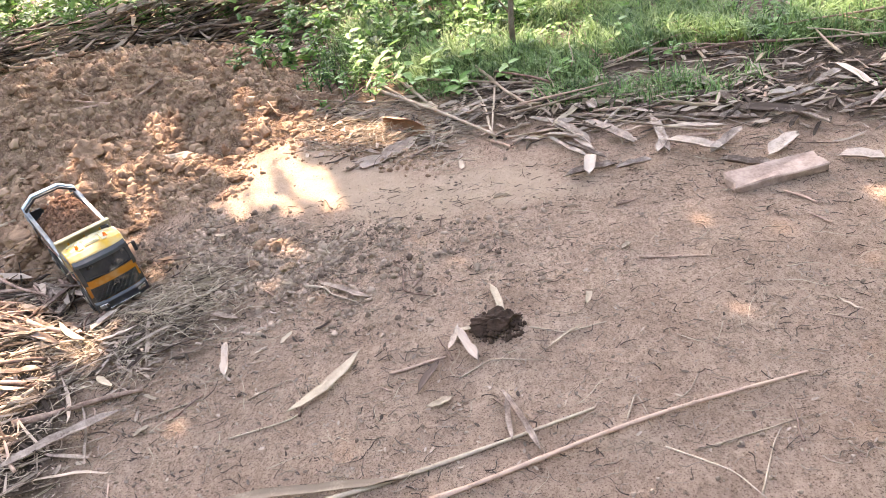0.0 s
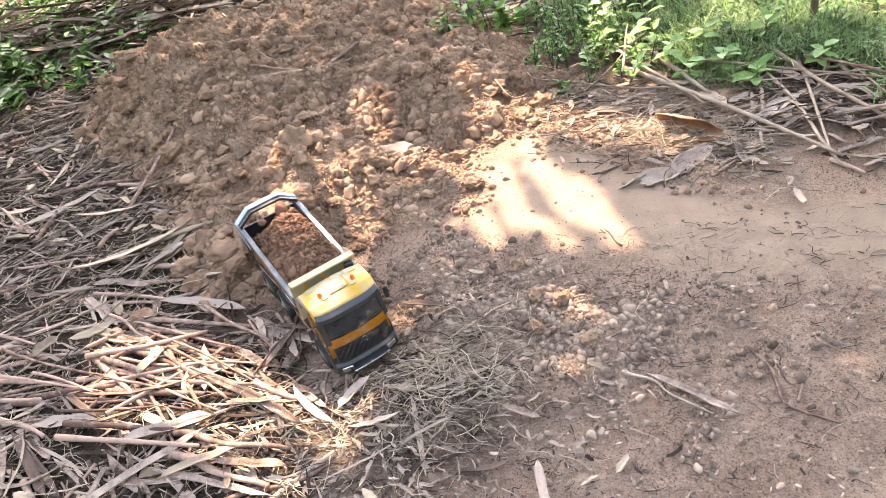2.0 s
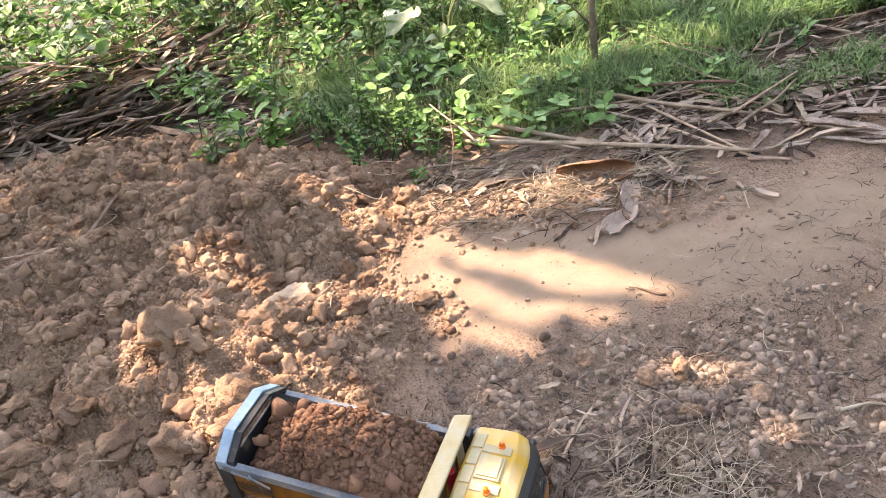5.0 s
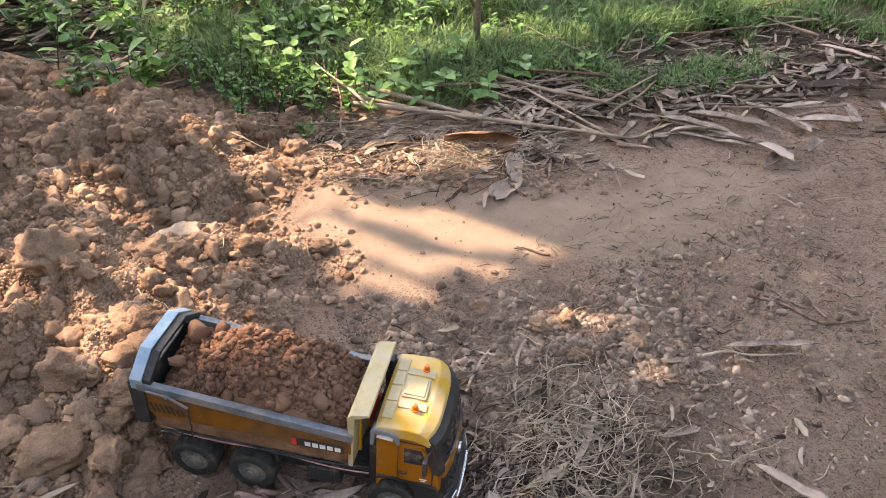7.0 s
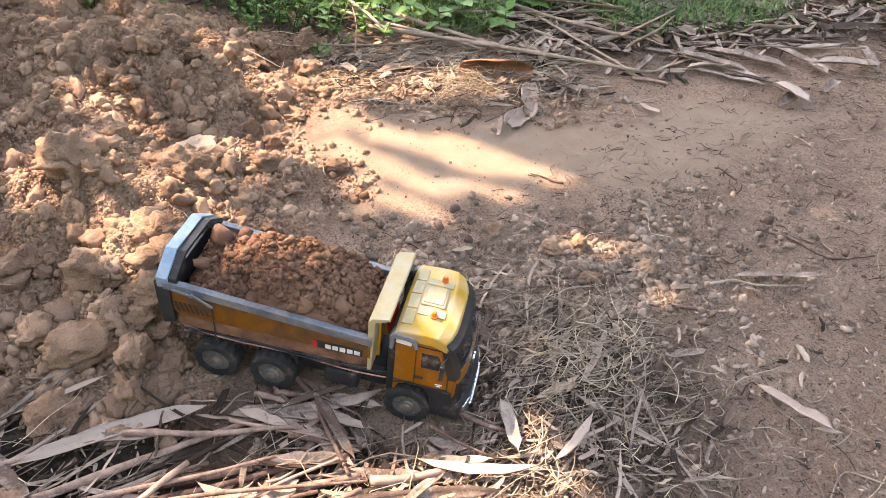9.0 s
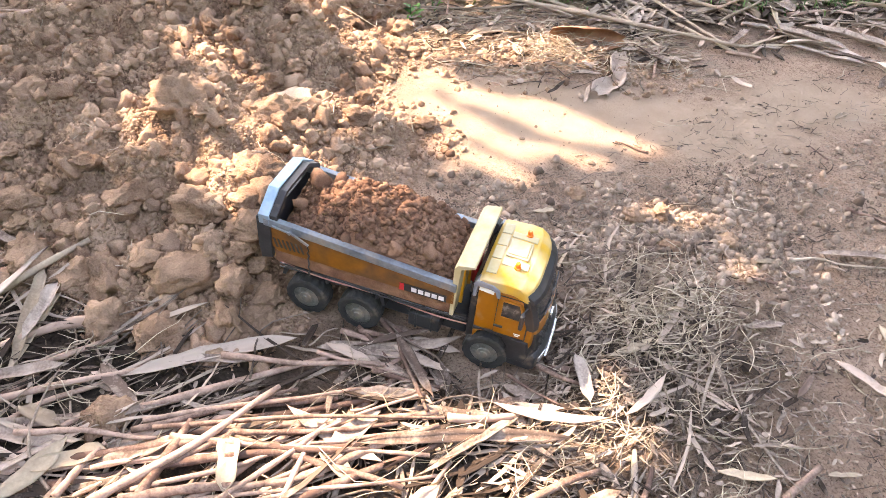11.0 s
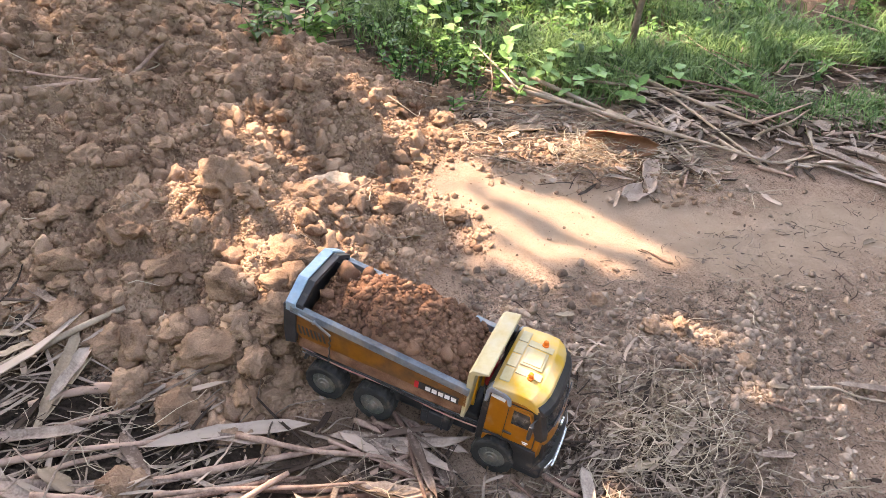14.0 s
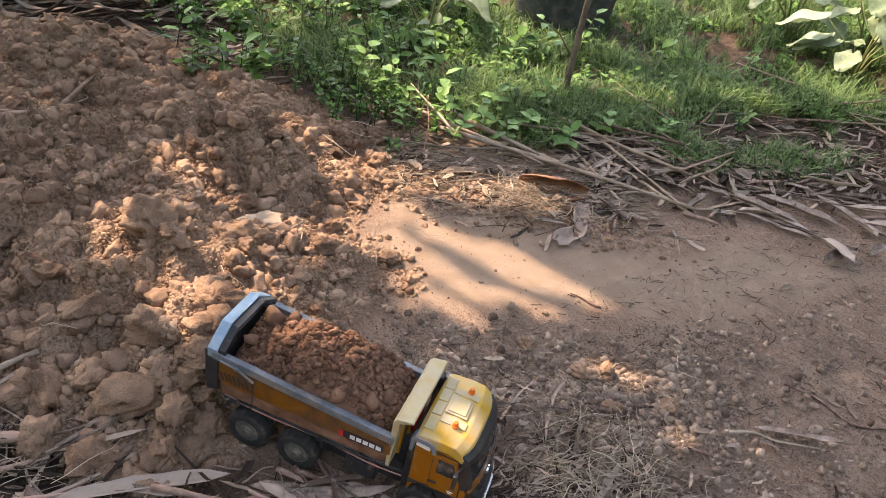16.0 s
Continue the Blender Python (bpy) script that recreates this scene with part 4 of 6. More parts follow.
CLOD_MESHES = [clod_mesh(k) for k in range(len(BIG_CLODS))]


def clod(x, y, s, k, flat=0.8, yaw=0.0, sink=0.25, label="rough lump of dry reddish soil"):
    ob = new("soil_clod", CLOD_MESHES[k % len(CLOD_MESHES)])
    z = float(hgt(x, y))
    ob.matrix_world = pose(x, y, z + s * (0.62 * flat - sink), 0, 0, yaw) @ Matrix.Diagonal((s, s, s * flat, 1))
    return tagged(ob, label, "soil clod", "lumps of soil on the mound")


brick = clod(-1.345, 2.80, 0.062, 0, 0.5, 15, -0.1, "flat pale brick-like slab of dry soil")
brick.data = brick.data.copy()
brick.data.materials[0] = M_PALESOIL
clod(-1.64, 2.70, 0.058, 4, 1.15, 60, 0.2, "large upright lump of dry reddish soil")
for x, y, s, k in ((-1.757, 2.285, 0.060, 2), (-1.733, 2.150, 0.036, 3), (-1.85, 2.185, 0.044, 4), (-1.93, 2.28, 0.038, 5), (-1.681, 2.142, 0.031, 6), (-1.70, 2.205, 0.036, 0),
                   (-1.79, 2.115, 0.022, 7), (-1.64, 2.19, 0.030, 8), (-1.66, 2.26, 0.026, 1), (-1.90, 2.39, 0.048, 3), (-1.82, 2.36, 0.034, 7), (-1.60, 2.36, 0.034, 8),
                   (-1.95, 2.43, 0.042, 1), (-2.02, 2.50, 0.042, 2), (-2.15, 2.58, 0.034, 3), (-1.62, 2.30, 0.034, 4), (-1.70, 2.40, 0.045, 5), (-1.55, 2.42, 0.036, 6), (-1.80, 2.56, 0.05, 7),
                   (-0.845, 2.05, 0.024, 0), (-0.90, 2.18, 0.018, 1), (-0.78, 2.02, 0.022, 3), (-1.06, 2.60, 0.030, 4), (-0.80, 3.24, 0.036, 5), (-0.86, 3.10, 0.034, 8), (-0.93, 3.02, 0.034, 6), (-1.97, 2.05, 0.034, 1),
                   (-0.72, 1.88, 0.022, 7), (-0.84, 1.93, 0.020, 2)):
    clod(x, y, s, k, 0.9, 360 * ((x * 7.7 + y * 3.3) % 1), 0.12)
placed = 0
while placed < 210:
    x, y = rng.uniform(-3.1, -0.75), rng.uniform(2.0, 4.4)
    d = float(mound_in(x, y))
    if d < -0.02 or (d > 0.3 and rng.random() < 0.45) or max(abs(truck_xy(x, y)[0]) - 0.28, abs(truck_xy(x, y)[1]) - 0.11) < 0.02:
        continue
    clod(x, y, 0.020 + 0.026 * rng.random() ** 2, int(rng.integers(9)), 0.65 + 0.35 * rng.random(), rng.uniform(0, 360), 0.15)
    placed += 1


def scatter_crumbs(name, count, box, keep, size, mat, label, category, seed, bank=CLODS, power=3.5):
    r = np.random.default_rng(seed)
    got = Merge()
    n = 0
    while n < count:
        x, y = r.uniform(box[0], box[1], 4000), r.uniform(box[2], box[3], 4000)
        tx, ty = truck_xy(x, y)
        ok = (r.random(4000) < keep(x, y)) & (np.maximum(np.abs(tx) - 0.27, np.abs(ty) - 0.095) > 0)
        x, y = x[ok], y[ok]
        z = hgt(x, y)
        for a, b, c in zip(x, y, z):
            s = size[0] + (size[1] - size[0]) * r.random() ** power
            pick = bank if bank is GRAINS else GRAINS if s < 0.0038 else CLODS if s < 0.0125 else ROUGH
            v, t = pick[r.integers(len(pick))]
            got.add((v * s) @ spin(r) + np.array([a, b, c + s * r.uniform(-0.1, 0.5)]), t)
            n += 1
            if n >= count:
                break
    return tagged(got.link(name, mat, False), label, category, kind="stuff")


def mound_keep(x, y):
    """Crumbs lie in drifts over the mound, closest on its front slope."""
    return smooth01((mound_in(x, y) + 0.05) / 0.1) * (0.4 + 0.6 * (fbm(x, y, 5, 3, 131) > -0.06)) * (1 - 0.45 * smooth01((y - 3.3) / 0.6))


scatter_crumbs("loose_soil", 9000, (-3.3, -0.7, 1.98, 4.7), mound_keep, (0.0040, 0.0125), M_CLODS,
               "loose crumbled reddish soil over the mound", "soil", 101, CLODS, 2.4)
scatter_crumbs("soil_lumps", 1000, (-3.3, -0.7, 1.98, 4.7), mound_keep, (0.0126, 0.026), M_CLODS,
               "small rounded lumps of reddish soil over the mound", "soil", 106, CLODS, 1.6)
scatter_crumbs("soil_grains", 34000, (-2.6, -0.7, 1.98, 3.7), lambda x, y: smooth01((mound_in(x, y) + 0.05) / 0.07), (0.002, 0.0055), M_CLODS,
               "fine reddish soil grains between the clods", "soil", 105, GRAINS, 1.5)


def gravel_keep(x, y):
    patch = 0.95 * np.exp(-((x + 0.86) / 0.30) ** 2 - ((y - 2.03 + 0.45 * (x + 0.88)) / 0.17) ** 2) + 0.16 * np.exp(-((x + 0.6) / 0.5) ** 2 - ((y - 1.85) / 0.25) ** 2)
    return patch * (inside(x, y, SAND) < 0.03) * (0.35 + 0.65 * (fbm(x, y, 9, 3, 132) > -0.05)) + 0.003


scatter_crumbs("soil_gravel", 5200, (-1.5, 0.1, 1.4, 2.6), gravel_keep, (0.0016, 0.0125), M_GRAVEL,
               "grey-brown soil crumbs strewn on the path", "gravel", 102, CLODS, 5.0)
scatter_crumbs("gravel_grains", 9000, (-1.5, 0.1, 1.4, 2.6), gravel_keep, (0.0012, 0.0034), M_GRAVEL,
               "fine grey-brown soil grains on the path", "gravel", 107, GRAINS, 1.2)
scatter_crumbs("path_grit", 4200, (-1.4, 1.4, 0.85, 2.9), lambda x, y: 0.12 + 0.85 * (fbm(x, y, 3, 3, 5) > 0.10), (0.001, 0.0055), M_GRAVEL,
               "fine grit and crumbs on trodden earth", "grit", 103, CLODS, 3.0)
scatter_crumbs("path_grains", 9000, (-1.4, 1.4, 0.85, 2.8), lambda x, y: (0.10 + 0.9 * (fbm(x, y, 4, 4, 15) > 0.03)) * (inside(x, y, SAND) < 0.03), (0.0008, 0.0032), M_GRAVEL,
               "tiny soil grains on trodden earth", "grit", 109, GRAINS, 1.5)
scatter_crumbs("mound_spill", 700, (-1.4, -0.5, 2.3, 3.3), lambda x, y: smooth01(1 - np.abs(mound_in(x, y) + 0.05) / 0.08) * (0.3 + (fbm(x, y, 7, 3, 8) > 0)), (0.002, 0.013), M_CLODS,
               "reddish soil crumbs spilled from the mound", "soil", 104)


def edge_keep(x, y):
    """The strip of pale crumbs between the bare sand and the weeds."""
    u = (x + 0.85) / 0.55
    return np.exp(-((y - 2.99 + 0.34 * u) / 0.17) ** 2) * smooth01((x + 0.98) / 0.15) * smooth01((-0.18 - x) / 0.15)


scatter_crumbs("edge_crumbs", 3200, (-1.0, -0.1, 2.35, 3.4), edge_keep, (0.0014, 0.012), M_CLODS,
               "pale reddish crumbs between the sand and the weeds", "soil", 108, CLODS, 4.0)


# ---- litter ----
def strip_np(L, w, curl, bend, side, seed, thick=0.0014, blunt=0.5):
    """A thin dry strip along x: pointed or torn ends, curled across, bent along."""
    r = np.random.default_rng(seed)
    n = 8
    u = np.linspace(-1, 1, n)
    half = w / 2 * np.clip(1 - np.abs(u) ** (2 + 6 * blunt), 0.06, 1) * (1 + 0.07 * r.normal(size=n))
    across = np.array([-1, -0.4, 0.4, 1.0])
    x = np.repeat(u * L / 2, 4) + 0.03 * L * np.tile(r.normal(size=4), n) * (np.abs(np.repeat(u, 4)) > 0.95)
    yy = (half[:, None] * across[None]).ravel() + np.repeat(side * L * (u ** 2 - 0.3) + 0.003 * L * r.normal(size=n), 4)
    z = np.repeat(bend * L * u ** 2 + 0.0014 * r.normal(size=n), 4) + (curl * half[:, None] * np.abs(across)[None] ** 2).ravel()
    z -= z.min()
    top = np.stack([x, yy, z + thick], 1)
    v = np.concatenate([top, top - [0, 0, thick]])
    i = (np.arange(n - 1)[:, None] * 4 + np.arange(3)[None]).ravel()
    q = np.stack([i, i + 4, i + 5, i + 1], 1)
    qb = q[:, ::-1] + 4 * n
    rim = np.concatenate([np.arange(n) * 4, (n - 1) * 4 + np.arange(1, 4), np.arange(n - 2, -1, -1) * 4 + 3, [2, 1]])
    nx = np.roll(rim, -1)
    sk = np.stack([rim, nx, nx + 4 * n, rim + 4 * n], 1)
    return v, np.concatenate([q[:, ::-1], qb[:, ::-1], sk])


def stick_np(L, r0, seed, wob=0.03, sides=7, n=12):
    r = np.random.default_rng(seed)
    u = np.linspace(0, 1, n)
    k = r.normal(size=4)
    y = wob * L * (k[0] * np.sin(3.1 * u + k[1]) + 0.35 * k[2] * np.sin(8 * u + k[3]))
    z = 0.35 * wob * L * np.sin(4 * u + k[1]) * k[3]
    y -= y[0] + (y[-1] - y[0]) * u
    z -= z[0] + (z[-1] - z[0]) * u
    rad = r0 * (1 - 0.45 * u) * (1 + 0.09 * r.normal(size=n))
    return tube_np(np.stack([(u - 0.5) * L, y, z], 1), rad, sides)


def lay(x0, y0, x1, y1, lift):
    """The pose of a stiff thing that lies from one point of the ground to another."""
    k = np.linspace(0, 1, 5)
    h = hgt(x0 + (x1 - x0) * k, y0 + (y1 - y0) * k)
    line = h[0] + (h[4] - h[0]) * k
    up = max(0.0, float((h - line).max()) * 0.7) + lift
    a, b = Vector((x0, y0, float(h[0]) + up)), Vector((x1, y1, float(h[4]) + up))
    d = b - a
    fx = d.normalized()
    fy = Vector((0, 0, 1)).cross(fx).normalized()
    m = Matrix((fx, fy, fx.cross(fy))).transposed().to_4x4()
    m.translation = (a + b) / 2
    return m, d.length


STRIP_KINDS = [(curl, bend, side, 400 + k, blunt) for k, (curl, bend, side, blunt) in enumerate(
    ((0.5, 0.01, 0.0, 0.4), (0.3, 0.03, 0.03, 0.1), (0.8, 0.01, -0.02, 0.8), (0.2, 0.04, 0.05, 0.2), (0.6, 0.0, 0.0, 1.0), (0.4, 0.02, -0.05, 0.5), (0.9, 0.01, 0.015, 0.9), (0.1, 0.05, 0.0, 0.1)))]


def strip_thing(x0, y0, x1, y1, w, kind, mat, lift=0.004, name="bark_strip", label="grey-brown dry bark strip on the litter", group="dry strips in the litter", roll=0.0):
    m, L = lay(x0, y0, x1, y1, lift)
    curl, bend, side, seed, blunt = STRIP_KINDS[kind % len(STRIP_KINDS)]
    v, q = strip_np(L, w, curl, bend, side, seed, 0.0016, blunt)
    ob = link_mesh(name, v, [q], mat, None, True)
    ob.matrix_world = m @ pose(0, 0, 0, roll)
    return tagged(ob, label, "dry leaf" if name == "dry_leaf" else "bark strip", group)


def stick_thing(x0, y0, x1, y1, r, seed, mat, lift=None, label="thin brown dead stick lying on the litter", wob=0.03):
    m, L = lay(x0, y0, x1, y1, r * 0.8 if lift is None else lift)
    v, t, q = stick_np(L, r, seed, wob)
    ob = link_mesh("stick", v, [t, q], mat, None, True)
    ob.matrix_world = m
    return tagged(ob, label, "stick", "dead sticks on the ground")


TWIGS_A = [(-0.26, 0.943, 0.518, 1.136, 0.006), (-0.491, 0.981, 0.083, 1.122, 0.006), (0.291, 1.646, 0.458, 1.593, 0.004), (-1.264, 1.798, -1.139,
    1.688, 0.007), (-1.744, 1.806, -1.461, 1.943, 0.01), (-1.984, 2.021, -1.576, 1.831, 0.009), (-2.203, 2.044, -1.78, 1.958, 0.011), (-2.119, 1.991,
    -1.669, 1.864, 0.009), (-2.279, 2.394, -1.904, 2.475, 0.01), (-2.039, 3.372, -1.744, 3.456, 0.008), (-1.764, 3.445, -1.598, 3.618, 0.008),
    (-2.359, 2.629, -2.305, 3.099, 0.009), (-2.131, 2.044, -1.927, 2.099, 0.008), (-1.914, 1.986, -1.527, 1.862, 0.008), (-2.285, 2.17, -2.052, 2.204,
    0.01)]
TWIGS_B = [(-2.035, 1.82, -1.492, 1.94, 0.009), (-2.377, 1.888, -2.108, 1.935, 0.009), (-2.118, 3.417, -1.81, 3.444, 0.005), (-0.083, 3.965, 0.265,
    3.346, 0.008), (0.377, 3.183, 0.732, 3.063, 0.009), (-0.5, 3.492, -0.296, 3.057, 0.007), (-0.122, 3.179, -0.204, 2.635, 0.009), (-0.123, 3.238,
    -0.036, 2.486, 0.008), (-0.575, 2.868, -0.488, 2.817, 0.005), (0.417, 3.229, 0.785, 3.047, 0.007), (0.019, 2.937, 0.163, 3.325, 0.008), (-0.768,
    1.771, -0.661, 1.682, 0.004), (-1.56, 1.253, -1.257, 1.579, 0.01), (-0.367, 1.332, -0.229, 1.356, 0.005)]
STRIPS_A = [(-2.102, 2.244, -1.966, 2.428, 0.026), (-1.959, 2.173, -1.924, 2.049, 0.026), (-2.231, 2.247, -2.002, 2.192, 0.026), (-2.271, 2.676,
    -2.083, 2.61, 0.016), (-2.105, 2.682, -2.025, 2.564, 0.018), (-1.868, 2.128, -1.739, 2.049, 0.018), (-1.6, 2.025, -1.484, 1.922, 0.022), (-1.709,
    1.923, -1.628, 1.748, 0.03), (-1.69, 1.814, -1.585, 1.835, 0.032), (-2.827, 2.877, -3.017, 3.545, 0.018), (-2.653, 2.88, -2.073, 2.602, 0.016),
    (-2.366, 2.314, -1.977, 2.461, 0.02), (-2.087, 2.257, -1.994, 2.465, 0.024), (-2.251, 2.249, -2.034, 2.226, 0.022), (-0.823, 1.532, -0.793, 1.398,
    0.02)]
STRIPS_B = [(-1.177, 1.741, -1.075, 1.736, 0.018), (-0.9, 1.676, -0.821, 1.646, 0.018), (-0.948, 1.513, -0.879, 1.535, 0.014), (-0.722, 1.802, -0.674,
    1.771, 0.014), (-0.594, 1.236, -0.438, 1.408, 0.03), (-0.596, 1.753, -0.436, 1.631, 0.016), (-0.102, 1.612, -0.079, 1.419, 0.02), (-0.2, 1.441,
    -0.152, 1.316, 0.022), (-0.219, 1.354, -0.194, 1.444, 0.016), (-0.74, 1.019, -0.33, 1.003, 0.024), (-0.094, 1.202, -0.093, 1.055, 0.014), (-0.1,
    1.203, -0.035, 1.015, 0.014), (-0.271, 1.196, -0.213, 1.219, 0.02), (-0.291, 1.244, -0.246, 1.33, 0.018)]
STRIPS_C = [(0.166, 2.596, 0.281, 2.286, 0.034), (0.289, 2.51, 0.421, 2.279, 0.04), (0.513, 2.237, 0.658, 2.096, 0.04), (0.63, 2.06, 0.756, 1.969,
    0.034), (0.76, 2.025, 0.889, 2.145, 0.05), (0.32, 2.097, 0.439, 2.12, 0.03), (0.939, 1.967, 1.037, 1.902, 0.046), (0.469, 2.17, 0.519, 2.279,
    0.03), (0.539, 2.341, 0.71, 2.26, 0.022), (0.199, 2.378, 0.315, 2.215, 0.016), (1.186, 2.562, 1.207, 2.301, 0.026), (0.876, 2.347, 1.046, 2.361,
    0.026), (0.618, 2.426, 0.823, 2.3, 0.026), (0.178, 2.55, 0.282, 2.33, 0.034)]
STRIPS_D = [(0.264, 2.225, 0.236, 2.092, 0.036), (0.14, 2.45, 0.256, 2.24, 0.016), (0.515, 2.46, 0.501, 2.158, 0.032), (0.748, 2.221, 0.608, 2.086,
    0.036), (0.166, 2.141, 0.336, 2.154, 0.036), (-0.277, 2.685, -0.269, 2.522, 0.02), (-1.191, 2.038, -1.056, 2.002, 0.018), (-1.616, 1.906, -1.503,
    1.834, 0.024), (-1.611, 2.031, -1.463, 1.93, 0.026), (-2.058, 2.284, -1.979, 2.413, 0.026), (-1.547, 1.823, -1.407, 1.735, 0.02), (-1.447, 1.903,
    -1.455, 1.837, 0.03), (-1.221, 1.777, -1.271, 1.679, 0.022), (-1.336, 1.738, -1.279, 1.684, 0.018)]
for k, (x0, y0, x1, y1, r) in enumerate(TWIGS_A + TWIGS_B):
    pale = k in (1, 8, 18, 20, 21, 22, 24, 25, 27)
    stick_thing(x0, y0, x1, y1, r, 500 + k, M_PALE if pale else M_TWIG, None, "long bleached cane lying across the ground" if pale else "pinkish brown dead branch in the litter",
                0.012 if pale else 0.03)
for k, (x0, y0, x1, y1, w) in enumerate(STRIPS_A + STRIPS_B):
    leafy = k % 3 == 0 or k in (19, 21)
    strip_thing(x0, y0, x1, y1, w, k, M_LEAF_DRY if leafy else M_BARK, 0.006 + 0.006 * (k % 3), "dry_leaf" if leafy else "bark_strip",
                "long tan dry leaf lying flat" if leafy else "grey-brown curled bark strip in the litter")
for k, (x0, y0, x1, y1, w) in enumerate(STRIPS_C + STRIPS_D):
    strip_thing(x0, y0, x1, y1, w, (0, 2, 4, 6)[k % 4], M_OLD, 0.008 + 0.008 * (k % 3), label="broad weathered bark piece beside the grass")

# the pale split slab beside the grass
bm = b_box((0.27, 0.078, 0.030), (0, 0, 0), 0.004, 1)
bmesh.ops.subdivide_edges(bm, edges=bm.edges[:], cuts=2, use_grid_fill=True)
for vert in bm.verts:
    vert.co.y += 0.010 * noise.noise(vert.co * 14) - 0.05 * vert.co.x * abs(vert.co.x) / 0.27
    vert.co.z += 0.009 * noise.noise(vert.co * 22)
    vert.co.x += 0.016 * noise.noise(vert.co * 30)
me = bpy.data.meshes.new("wood_slab")
bm.to_mesh(me)
bm.free()
me.materials.append(M_SLAB)
log = new("wood_slab", me)
log.matrix_world = pose(0.745, 1.925, float(hgt(0.745, 1.925)) + 0.016, 6, -2, 8)
tagged(log, "thick pale slab of weathered split wood", "wood slab")

def bent_twig(points, r, mat, label):
    """A dry root or twig laid through points of the ground."""
    p = np.array([(x, y, float(hgt(x, y)) + r * 0.8) for x, y in points])
    k = np.linspace(0, len(p) - 1, 6 * len(p))
    p = np.stack([np.interp(k, np.arange(len(p)), p[:, j]) for j in range(3)], 1)
    for _ in range(3):
        p[1:-1] = (p[:-2] + 2 * p[1:-1] + p[2:]) / 4
    ob = tube("twig", p, np.linspace(r, r * 0.5, len(p)), mat, None, 6)
    return tagged(ob, label, "twig", "bent twigs on the path")


bent_twig([(-0.385, 1.83), (-0.351, 1.765), (-0.351, 1.666), (-0.258, 1.612)], 0.0045, M_TWIG, "dark crooked root lying on the path")
bent_twig([(-0.645, 1.771), (-0.585, 1.751), (-0.561, 1.711), (-0.481, 1.654)], 0.004, M_PALE, "pale bent root lying on the path")
for pts in (((0.143, 1.08), (0.176, 1.155), (0.188, 1.079)), ((0.10, 1.05), (0.188, 1.079), (0.281, 1.132), (0.321, 1.192)), ((0.25, 0.98), (0.338, 0.997), (0.406, 1.013), (0.485, 1.026)),
            ((0.334, 0.866), (0.392, 0.973), (0.42, 1.01)), ((0.20, 1.0), (0.303, 0.922), (0.339, 0.853)), ((-0.986, 1.306), (-0.84, 1.353), (-0.80, 1.28)), ((-0.742, 1.204), (-0.586, 1.234), (-0.543, 1.309)),
            ((-0.72, 1.32), (-0.62, 1.38), (-0.58, 1.30)), ((-0.2, 1.28), (-0.12, 1.33), (0.0, 1.30)), ((-0.02, 1.42), (0.06, 1.38), (0.16, 1.40))):
    bent_twig(pts, 0.0022, M_PALE, "thin pale dry twig on trodden earth")
strip_thing(-1.03, 2.165, -0.985, 2.145, 0.014, 3, M_LEAF_DRY, 0.012, "dry_leaf", "small pale dry leaf scrap among the crumbs")

# curled brown leaf and the tan ones beside it
def curled_leaf(x0, y0, x1, y1, rad, turn, mat, label, seed):
    """A dead leaf rolled into an open trough that lies on its side."""
    r = np.random.default_rng(seed)
    m, L = lay(x0, y0, x1, y1, 0.004)
    nu, nv = 16, 13
    v = []
    for i in range(nu):
        u = i / (nu - 1)
        w = rad * (0.45 + 0.55 * math.sin(math.pi * min(1, 0.12 + 0.9 * u)) ** 0.6)
        for j in range(nv):
            a = radians(-40 + turn * j / (nv - 1)) + 0.25 * math.sin(5 * u)
            k = w * (1 + 0.10 * math.sin(11 * u + j) * (j in (0, nv - 1)) + 0.03 * r.normal())
            v.append(((u - 0.5) * L + 0.006 * r.normal() * (i in (0, nu - 1)), k * math.sin(a), rad * 0.9 - k * math.cos(a)))
    v = np.array(v)
    i = (np.arange(nu - 1)[:, None] * nv + np.arange(nv - 1)[None]).ravel()
    ob = link_mesh("dry_leaf", v, [np.stack([i, i + 1, i + nv + 1, i + nv], 1)], mat, None, True)
    ob.matrix_world = m
    thick = ob.modifiers.new("thickness", "SOLIDIFY")
    thick.thickness = 0.0012
    return tagged(ob, label, "dry leaf", "dry strips in the litter")


curled_leaf(-0.49, 2.815, -0.315, 2.69, 0.036, 215, M_LEAF_BROWN, "large curled reddish-brown dead leaf at the path edge", 5)
curled_leaf(-0.56, 2.505, -0.43, 2.56, 0.040, 95, M_LEAF_TAN, "crumpled tan dead leaf at the path edge", 6)
curled_leaf(-0.45, 2.535, -0.345, 2.665, 0.034, 120, M_LEAF_TAN, "folded tan dead leaf at the path edge", 7)
for k, (x0, y0, x1, y1, r, lift) in enumerate(((-0.56, 3.25, -0.03, 2.49, 0.0085, 0.03), (-0.60, 3.45, -0.33, 2.92, 0.007, 0.03), (0.0, 3.14, -0.05, 2.52, 0.006, 0.02), (-0.33, 2.56, -0.20, 2.62, 0.006, 0.012),
                                                (-0.36, 2.50, -0.18, 2.66, 0.005, 0.012), (-0.78, 2.93, -0.42, 2.90, 0.004, 0.01), (-0.10, 3.30, 0.12, 2.66, 0.009, 0.03), (-0.45, 3.35, -0.30, 2.98, 0.010, 0.03),
                                                (-0.30, 3.20, 0.22, 2.86, 0.006, 0.04), (0.0, 2.52, 0.20, 2.42, 0.005, 0.01))):
    stick_thing(x0, y0, x1, y1, r, 730 + k, M_PALE if k != 4 else M_TWIG, lift, "long pale dry cane fallen at the weeds' edge", 0.012)
